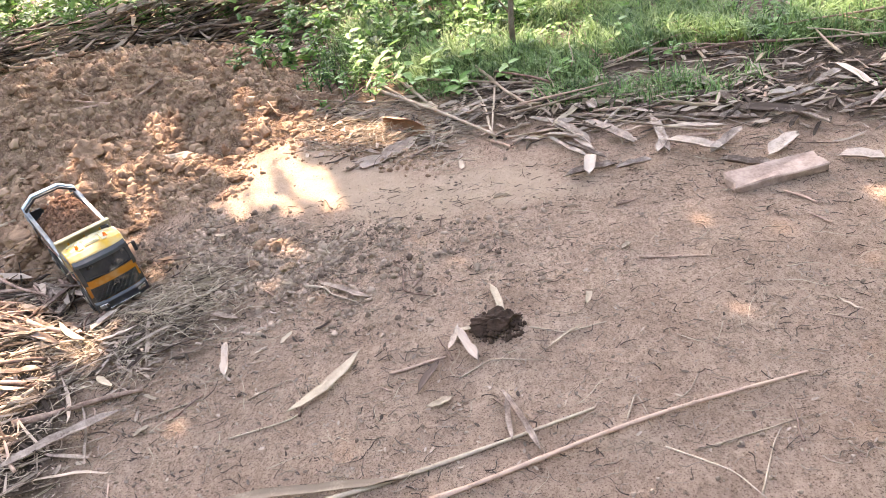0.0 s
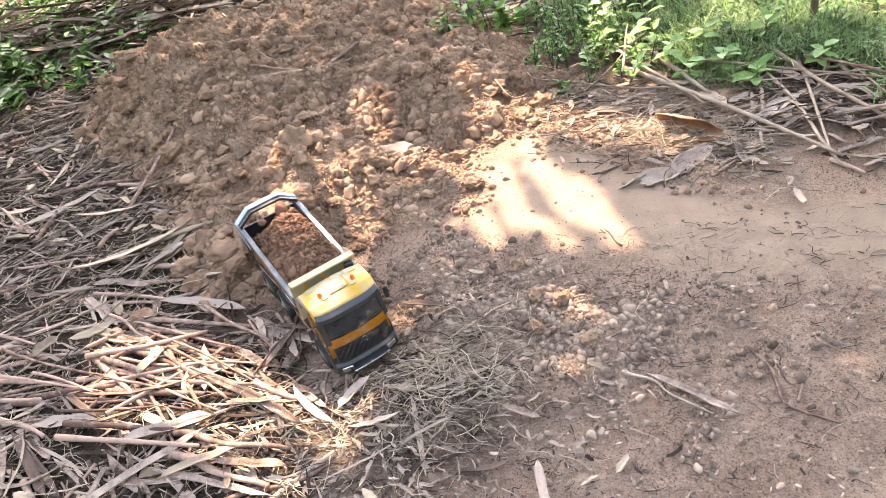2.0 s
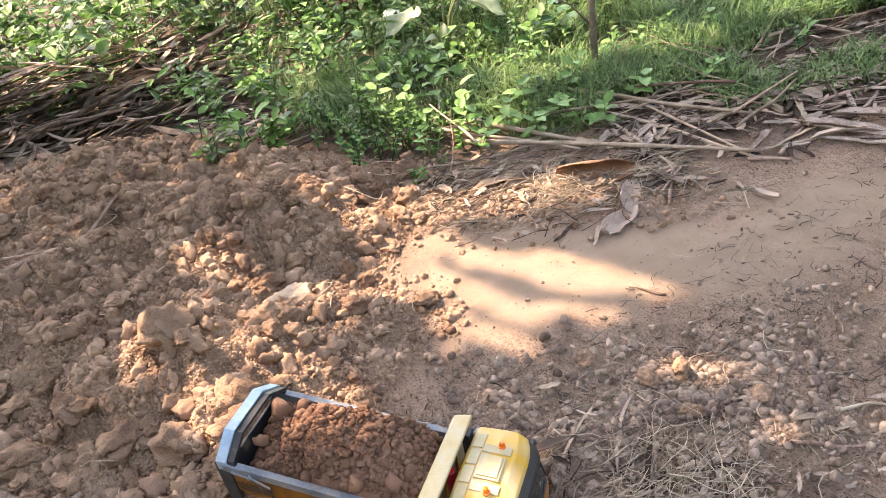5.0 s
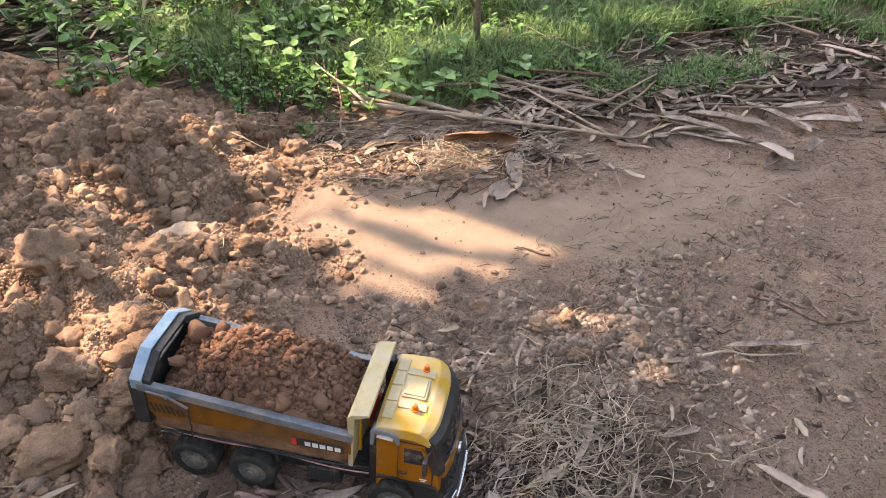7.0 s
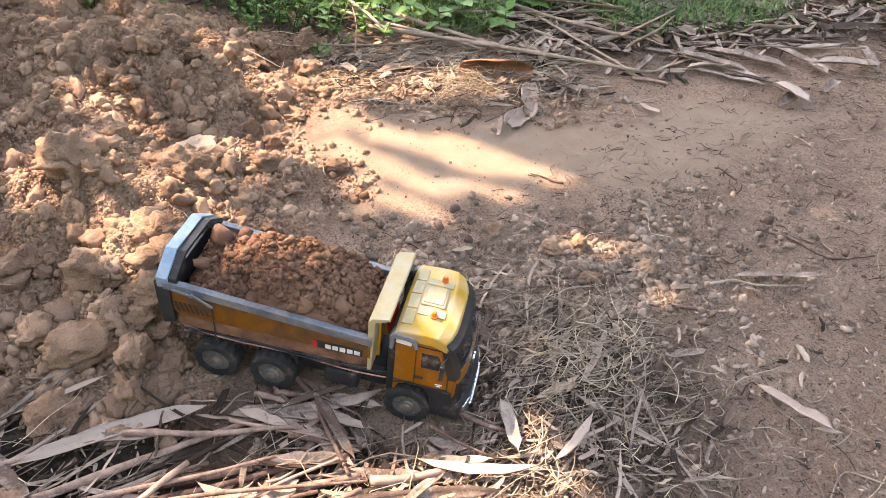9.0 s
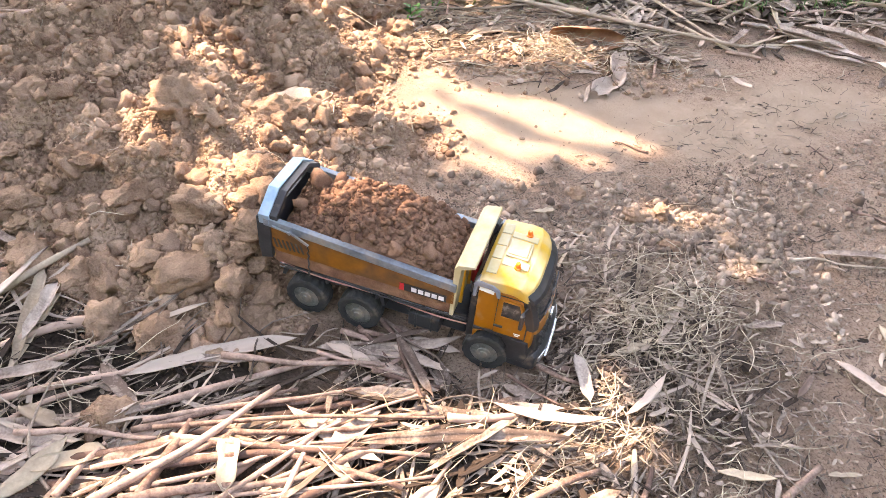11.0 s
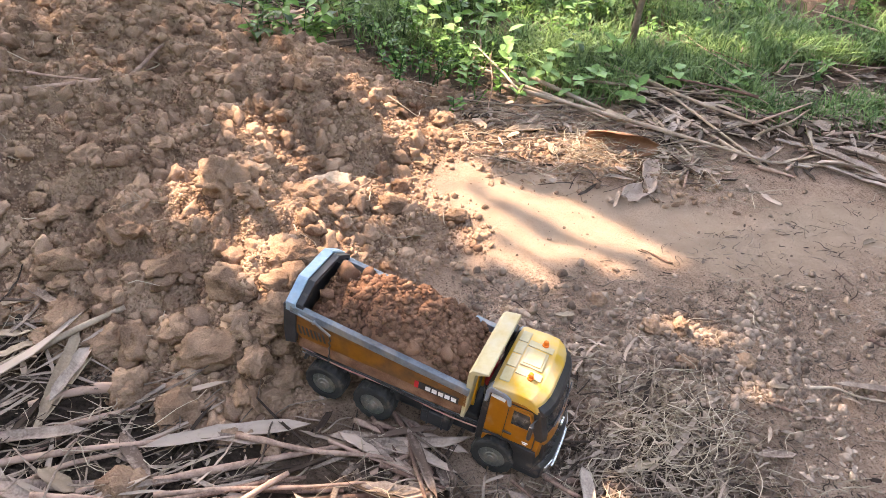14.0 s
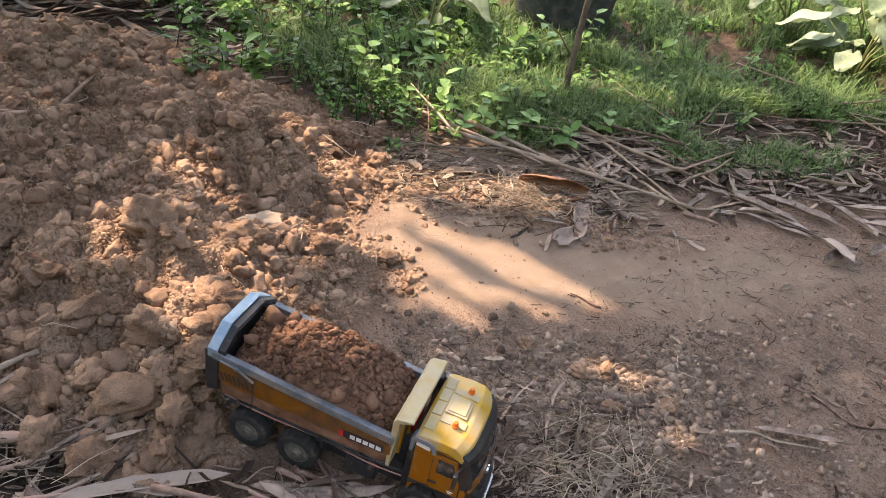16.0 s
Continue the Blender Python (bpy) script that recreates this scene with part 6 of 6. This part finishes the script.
def far_bushes():
    r = np.random.default_rng(425)
    got = Merge()
    for k in range(330):
        x, y = r.uniform(-13, 12), r.uniform(7.6, 17)
        # the rest stand out of view, added tall to block low sky light
        if k > 130:
            a, far = r.uniform(2.7, 6.8), r.uniform(6.5, 15)
            x, y = -0.8 + far * math.cos(a), 1.5 + far * math.sin(a)
        H = r.uniform(0.7, 1.9) if k <= 130 else r.uniform(3.5, 6.5)
        for _ in range(110 if k <= 130 else 170):
            d = r.normal(size=3)
            d /= np.linalg.norm(d)
            p = np.array([x, y, H * 0.5]) + d * np.array([H * 0.55, H * 0.55, H * 0.5]) * r.uniform(0.6, 1.05)
            L = r.uniform(0.09, 0.2) * (1.0 if k <= 130 else 3.2)
            got.add(leaf_at(p, r.uniform(0, 6.283), r.uniform(-0.6, 0.7), L, L * 0.7, r.normal(0, 0.4)), LEAF_T)
    return tagged(got.link("far_bushes", M_WEEDS), "dense leafy background bushes, with unseen taller ones added to block low sky", "bushes", kind="stuff")


far_bushes()


def corner_weeds(r):
    return r.normal(-3.75, 0.35), r.normal(4.55, 0.4)


undergrowth("corner_weeds", 60, corner_weeds, (0.08, 0.28), (0.05, 0.10), 14, M_WEEDS, "broad-leaved green weeds beside the mound", 426)


def dry_stalks():
    """Fallen pale stalks and dry stems across the weeds."""
    r = np.random.default_rng(427)
    for _ in range(36):
        x, y = r.uniform(-0.7, 1.5), r.normal(3.15, 0.28)
        y -= 0.25 * x
        a, L = r.uniform(0, 3.14), r.uniform(0.15, 0.55)
        dx, dy = math.cos(a) * L / 2, math.sin(a) * L / 2
        stick_thing(x - dx, y - dy, x + dx, y + dy, r.uniform(0.002, 0.006), int(r.integers(1000)), M_PALE if r.random() < 0.6 else M_TWIG, r.uniform(0.01, 0.07), "dry pale stalk fallen among the weeds", 0.025)


dry_stalks()


def weed_plant(x, y, H, leaf, n, seed, label="bright green broad-leaved weed in the grass"):
    """A single weed with a stem and leaves of its own."""
    r = np.random.default_rng(seed)
    t = new("weed_plant")
    t.location = (x, y, float(hgt(x, y)))
    tagged(t, label, "weed", "broad-leaved weeds")
    top = np.array([r.normal(0, 0.2) * H, r.normal(0, 0.2) * H, H])
    pts = np.array([[0, 0, -0.005], *(top * u + np.array([0.03, 0.02, 0]) * math.sin(3.1 * u) * H for u in (0.3, 0.6, 1.0))])
    tube("stem", pts, [0.003, 0.0026, 0.002, 0.0013], M_STEM, t, 6)
    for k in range(n):
        u = 0.2 + 0.8 * (k + 0.5) / n
        L = leaf * r.uniform(0.7, 1.2)
        v = leaf_at(top * u, 2.4 * k + r.normal(0, 0.3), r.uniform(-0.2, 0.6), L, L * r.uniform(0.6, 0.9), r.normal(0, 0.2))
        link_mesh("leaf", v, [LEAF_T], M_WEED, t)
    return t


for k, (x, y, H, leaf) in enumerate(((-0.50, 3.30, 0.13, 0.06), (-0.42, 3.42, 0.16, 0.065), (-0.60, 3.38, 0.12, 0.055), (-0.30, 3.30, 0.10, 0.07), (-0.22, 3.18, 0.10, 0.08), (-0.35, 3.12, 0.09, 0.06),
                                     (-0.10, 3.30, 0.15, 0.07), (-0.62, 3.55, 0.16, 0.06), (-0.48, 3.62, 0.2, 0.065), (0.30, 3.35, 0.13, 0.05), (0.62, 3.25, 0.12, 0.05), (-0.05, 3.62, 0.22, 0.08),
                                     (-0.30, 3.75, 0.22, 0.075), (0.40, 3.75, 0.26, 0.07), (1.05, 3.30, 0.18, 0.05), (0.28, 2.98, 0.09, 0.05), (-0.70, 3.72, 0.2, 0.07), (0.85, 3.6, 0.25, 0.07), (-0.55, 3.18, 0.10, 0.05), (-0.68, 3.28, 0.11, 0.05), (-0.40, 3.22, 0.12, 0.06), (0.05, 3.08, 0.09, 0.06), (-0.15, 3.02, 0.08, 0.07), (0.72, 2.95, 0.08, 0.04), (1.1, 2.9, 0.09, 0.04))):
    weed_plant(x, y, H, leaf, 9, 440 + k)


def broad_leaf(L, w):
    """A heart-shaped leaf along x, cupped along its midrib."""
    u = np.linspace(0, 1, 9)
    half = w / 2 * np.sin(np.pi * u ** 0.72) ** 0.8
    half[0] = 0.16 * w
    v, q = [], []
    for i, (a, h) in enumerate(zip(u, half)):
        for c in (-1, -0.5, 0, 0.5, 1):
            v.append((a * L - 0.07 * L * abs(c) * (a < 0.2), c * h, 0.10 * w * abs(c) - 0.18 * L * a * a + 0.012 * math.sin(9 * a + 3 * c)))
    for i in range(8):
        for j in range(4):
            p = i * 5 + j
            q.append((p, p + 5, p + 6, p + 1))
    return np.array(v), np.array(q)


def broad_plant(x, y, seed, n=9, H=0.34):
    r = np.random.default_rng(seed)
    t = new("broad_leaf_plant")
    z0 = float(hgt(x, y))
    t.location = (x, y, z0)
    tagged(t, "pale green plant with large drooping heart-shaped leaves", "plant", "broad-leaved plants by the grass")
    for k in range(n):
        a = 2.4 * k + r.normal(0, 0.3)
        rad, h = r.uniform(0.08, 0.26), H * r.uniform(0.55, 1.15)
        top = np.array([math.cos(a) * rad, math.sin(a) * rad, h])
        stalk = tube("stalk", [(0, 0, -0.01), tuple(top * [0.45, 0.45, 0.65]), tuple(top)], [0.006, 0.005, 0.003], M_STEM, t, 6)
        L = r.uniform(0.15, 0.24)
        v, q = broad_leaf(L, L * 0.82)
        m = np.array(Matrix.Rotation(a, 3, "Z") @ Matrix.Rotation(r.uniform(0.0, 0.5), 3, "Y"))
        link_mesh("leaf", v @ m.T + top, [q], M_BIGLEAF, stalk, True)
    return t


broad_plant(1.80, 3.22, 451, 10, 0.30)
broad_plant(2.15, 3.42, 452, 9, 0.36)
broad_plant(1.95, 3.75, 453, 8, 0.38)
broad_plant(-0.12, 4.15, 454, 6, 0.3)

# sapling
sap = new("sapling")
sap.location = (0.10, 3.375, float(hgt(0.10, 3.375)))
tagged(sap, "thin reddish-brown sapling stem rising from the weeds", "sapling")
tube("trunk", [(0, 0, -0.02), (0.012, 0.01, 0.15), (0.045, 0.03, 0.42), (0.05, 0.05, 0.8), (0.10, 0.09, 1.3), (0.11, 0.12, 1.75)], [0.015, 0.013, 0.012, 0.010, 0.008, 0.004], M_TRUNK, sap, 9)
for k, (h, a, ln) in enumerate(((0.16, 2.6, 0.22), (0.34, 0.4, 0.25), (0.75, 1.8, 0.4), (1.1, 4.2, 0.4), (1.4, 0.9, 0.4))):
    p0 = np.array([0.03, 0.02, h])
    p1 = p0 + np.array([math.cos(a) * ln * 0.7, math.sin(a) * ln * 0.7, ln * 0.7])
    br = tube("branch", [p0, (p0 + p1) / 2 + [0, 0, 0.03], p1], [0.006, 0.004, 0.002], M_TRUNK, sap, 6)
    lv = Merge()
    for j in range(7):
        lv.add(leaf_at(p0 + (p1 - p0) * (0.4 + 0.1 * j), a + 1.3 * (j % 2 * 2 - 1), 0.1, 0.07, 0.045), LEAF_T)
    lv.link("foliage", M_WEED, False, br)

# big dark pot in the undergrowth
def pot(x, y):
    t = new("planter_pot")
    t.location = (x, y, float(hgt(x, y)) - 0.01)
    tagged(t, "large dark grey round planter half hidden by weeds", "planter")
    prof = [(0.0, 0.0), (0.22, 0.0), (0.235, 0.02), (0.275, 0.24), (0.285, 0.27), (0.262, 0.27), (0.25, 0.24), (0.0, 0.24)]
    bm = bmesh.new()
    seg = 40
    ring = [[bm.verts.new((r * math.cos(2 * math.pi * k / seg), r * math.sin(2 * math.pi * k / seg), z)) for k in range(seg)] for r, z in prof[1:-1]]
    for a, b in zip(ring, ring[1:]):
        for k in range(seg):
            bm.faces.new((a[k], a[(k + 1) % seg], b[(k + 1) % seg], b[k]))
    bm.faces.new(ring[0][::-1])
    part("body", bm, M_POT, t, smooth=True)
    rim = bmesh.new()
    bmesh.ops.create_cone(rim, cap_ends=False, segments=seg, radius1=0.300, radius2=0.304, depth=0.045)
    bmesh.ops.solidify(rim, geom=rim.faces[:], thickness=0.014)
    bmesh.ops.translate(rim, vec=(0, 0, 0.268), verts=rim.verts)
    part("rim", rim, M_POT, t, "thick rolled rim", smooth=True)
    soil = bmesh.new()
    bmesh.ops.create_circle(soil, cap_ends=True, segments=seg, radius=0.252)
    bmesh.ops.translate(soil, vec=(0, 0, 0.235), verts=soil.verts)
    part("soil", soil, M_DARKSOIL, t)


pot(0.72, 4.24)

# ---- the trees that shade the place ----
GAPS_A = [(-1.27, 2.76, 0.04, -1.06, 2.83, 0.03), (-1.03, 2.855, 0, -0.90, 2.83, 0.055), (-1.18, 2.68, 0, -0.98, 2.74, 0.022), (-0.87, 2.73, 0, -0.745, 2.40, 0.030),
          (-0.745, 2.58, 0, -0.605, 2.19, 0.029), (-1.00, 2.72, 0, -0.90, 2.37, 0.029), (-1.065, 2.52, 0, -0.965, 2.29, 0.026), (-0.845, 2.38, 0, -0.768, 2.26, 0.018),
          (-0.84, 2.99, 0, -0.45, 2.74, 0.07), (-0.78, 2.04, 0, -0.74, 2.00, 0.022), (-1.11, 3.15, 0.15, -1.05, 3.02, 0.05), (-1.50, 3.06, 0.13, -1.44, 2.98, 0.05)]
# where the crown is thin above the bare sand, and open above the front of the mound
THIN = [(-1.25, 2.80), (-1.0, 2.92), (-0.80, 2.84), (-0.52, 2.18), (-0.75, 2.16), (-1.02, 2.24), (-1.12, 2.5)]
OPEN = [(-1.86, 2.62), (-1.62, 2.72), (-1.28, 2.80), (-1.03, 2.70), (-1.04, 2.42), (-1.14, 2.12), (-1.02, 2.02), (-1.22, 1.98), (-1.44, 2.16), (-1.58, 2.34), (-1.74, 2.42), (-1.86, 2.54)]
GAPS_B = [(-1.68, 2.82, 0.14, -1.70, 2.66, 0.055), (-1.64, 2.48, 0.12, -1.60, 2.38, 0.055), (-1.50, 2.60, 0.12, -1.40, 2.48, 0.045),
          (-1.10, 3.19, 0.17, -1.05, 3.16, 0.04), (-1.43, 3.07, 0.16, -1.43, 2.92, 0.025), (-0.88, 3.10, 0.06, -0.95, 2.98, 0.04),
          (-1.53, 2.25, 0.22, -1.41, 2.10, 0.052), (-1.29, 1.87, 0.22, -1.26, 1.84, 0.025)]
GAPS_C = [(-2.02, 1.90, 0, -1.80, 1.87, 0.035), (-1.72, 1.85, 0, -1.60, 1.82, 0.04), (-1.55, 1.79, 0, -1.40, 1.70, 0.04), (-1.34, 1.66, 0, -1.25, 1.60, 0.045), (-1.72, 1.72, 0, -1.50, 1.58, 0.05), (-1.48, 1.62, 0, -1.34, 1.44, 0.045), (-1.95, 1.76, 0, -1.78, 1.66, 0.045), (-1.42, 1.42, 0, -1.40, 1.38, 0.03), (-1.32, 1.26, 0, -1.31, 1.25, 0.03), (-1.78, 1.86, 0, -1.6, 1.75, 0.06),
          (-0.86, 2.02, 0, -0.84, 2.0, 0.015), (-1.03, 2.22, 0, -1.06, 2.13, 0.025)]
GAPS_D = [(0.434, 1.405, 0, 0.43, 1.39, 0.012), (0.084, 1.465, 0, 0.08, 1.46, 0.012), (0.46, 1.841, 0, 0.47, 1.83, 0.014), (0.648, 1.654, 0, 0.66, 1.64, 0.016), (0.641, 1.348, 0, 0.63, 1.34, 0.016),
          (0.673, 1.488, 0, 0.68, 1.48, 0.012), (0.79, 1.501, 0, 0.8, 1.49, 0.014), (0.938, 1.746, 0, 0.96, 1.73, 0.02), (-0.36, 3.30, 0, -0.5, 3.24, 0.10), (-0.62, 3.52, 0, -0.55, 3.4, 0.06),
          (0.8, 3.15, 0, 1.0, 3.0, 0.05), (1.45, 3.0, 0, 1.7, 3.2, 0.16), (1.75, 3.2, 0.3, 2.3, 3.4, 0.2), (-0.2, 3.9, 0.2, 0.2, 4.1, 0.12), (-0.9, 4.4, 0.2, -0.5, 4.7, 0.12), (0.3, 3.3, 0.05, 0.5, 3.2, 0.06)]


def crown(n, seed):
    """Leaves of the overhanging crown, open where the sun comes through."""
    r = np.random.default_rng(seed)
    sx, sy = TO_SUN.x / TO_SUN.z, TO_SUN.y / TO_SUN.z
    gx, gy = r.uniform(-5.6, 4.1, n), r.uniform(-2.2, 7.6, n)
    gz = r.uniform(3.7, 5.2, n)
    few = r.random(n) < 0.0
    for x0, x1, y0, y1, m in ((-1.35, -0.4, 2.05, 3.05, 11000), (-2.15, -1.1, 1.1, 3.0, 15000)):
        gx, gy = np.concatenate([gx, r.uniform(x0, x1, m)]), np.concatenate([gy, r.uniform(y0, y1, m)])
        gz, few = np.concatenate([gz, r.uniform(3.7, 4.4, m)]), np.concatenate([few, np.ones(m, bool)])
    n = len(gx)
    # far part of the crown is thinner and clumped
    thin = np.maximum(smooth01((gy - 3.1) / 0.5) * smooth01((gx + 0.95) / 0.35), smooth01((gy - 4.7) / 0.4))
    ok = (r.random(n) < 1 - 0.75 * thin) & ~((thin > 0.3) & (fbm(gx, gy, 1.5, 3, 601) > 0.06))
    rim = np.minimum(np.minimum(gx + 5.6, 4.1 - gx), np.minimum(7.6 - gy, gy + 2.2))
    ok &= (rim + 1.6 * fbm(gx, gy, 0.7, 4, 602) + r.normal(0, 0.12, n) > 0.75) & (fbm(gx, gy, 0.9, 3, 603) < 0.30 + 0.5 * (rim > 1.6))
    ok &= ~((gx < -0.95) & (gy > 3.3) & (r.random(n) < 0.5))
    ok |= few
    ok &= ~((inside(gx, gy, OPEN) + 0.10 * fbm(gx, gy, 6, 3, 604) > 0) & (fbm(gx, gy, 5, 3, 605) > -0.2) & (r.random(n) < 0.94))
    ok &= ~((inside(gx, gy, THIN) > 0) & (r.random(n) < 0.5))
    gx, gy, gz, few = gx[ok], gy[ok], gz[ok], few[ok]
    k = len(gx)
    a, tilt, roll = r.uniform(0, 6.283, k), r.normal(0, 0.35, k), r.normal(0, 0.35, k)
    L = r.uniform(0.09, 0.17, k) * np.where(few, 0.36, 1.0)
    ca, sa, ct, st, cr, sr = np.cos(a), np.sin(a), np.cos(tilt), np.sin(tilt), np.cos(roll), np.sin(roll)
    ex = np.stack([ca * ct, sa * ct, st], 1)
    ey = np.stack([-sa * cr + ca * st * sr, ca * cr + sa * st * sr, -ct * sr], 1)
    c = np.stack([gx + sx * gz, gy + sy * gz, gz], 1)
    shape = ((-0.5, 0), (-0.15, 0.26), (0.25, 0.2), (0.5, 0), (0.25, -0.2), (-0.15, -0.26))
    v = np.stack([c + ex * (p * L)[:, None] + ey * (q * L)[:, None] for p, q in shape], 1)
    gxv, gyv = v[..., 0] - sx * v[..., 2], v[..., 1] - sy * v[..., 2]
    cx, cy = gxv.mean(1), gyv.mean(1)
    hit = np.zeros(k, bool)
    for x0, y0, z0, x1, y1, rad in GAPS_A + GAPS_B + GAPS_C + GAPS_D:
        x0, y0, x1, y1 = x0 - sx * z0, y0 - sy * z0, x1 - sx * z0, y1 - sy * z0
        for px, py in [(cx, cy)] + [(gxv[:, j], gyv[:, j]) for j in range(6)]:
            dx, dy = x1 - x0, y1 - y0
            u = np.clip(((px - x0) * dx + (py - y0) * dy) / (dx * dx + dy * dy + 1e-9), 0, 1)
            hit |= np.hypot(px - x0 - u * dx, py - y0 - u * dy) < rad
    v = v[~hit]
    k = len(v)
    i = np.arange(k) * 6
    return v.reshape(-1, 3), [np.stack([i, i + 1, i + 2, i + 3], 1), np.stack([i, i + 3, i + 4, i + 5], 1)]


def shade_tree():
    t = new("shade_tree")
    t.location = (-7.2, 5.6, float(hgt(-7.2, 5.6)))
    tagged(t, "broad leafy tree whose crown shades the clearing", "tree")
    tube("trunk", [(0, 0, -0.3), (0.05, 0, 1.2), (0.2, 0.1, 2.6), (0.7, 0.15, 3.8), (1.6, 0.2, 4.7), (3.0, 0.3, 5.4)], [0.24, 0.19, 0.17, 0.14, 0.11, 0.05], M_TRUNK, t, 14)
    for p0, p1 in (((0.2, 0.1, 2.6), (2.6, -2.6, 5.5)), ((0.7, 0.15, 3.8), (3.0, 2.6, 5.6)), ((1.6, 0.2, 4.7), (6.2, -1.8, 5.7)), ((3.0, 0.3, 5.4), (8.4, 1.4, 5.6))):
        a, b = np.array(p0), np.array(p1)
        tube("limb", [a, a * 0.6 + b * 0.4 + [0, 0, 0.3], b], [0.08, 0.05, 0.02], M_TRUNK, t, 8)
    v, f = crown(116000, 611)
    ob = link_mesh("crown", v - np.array(t.location), f, M_CANOPY, t)
    return t


shade_tree()
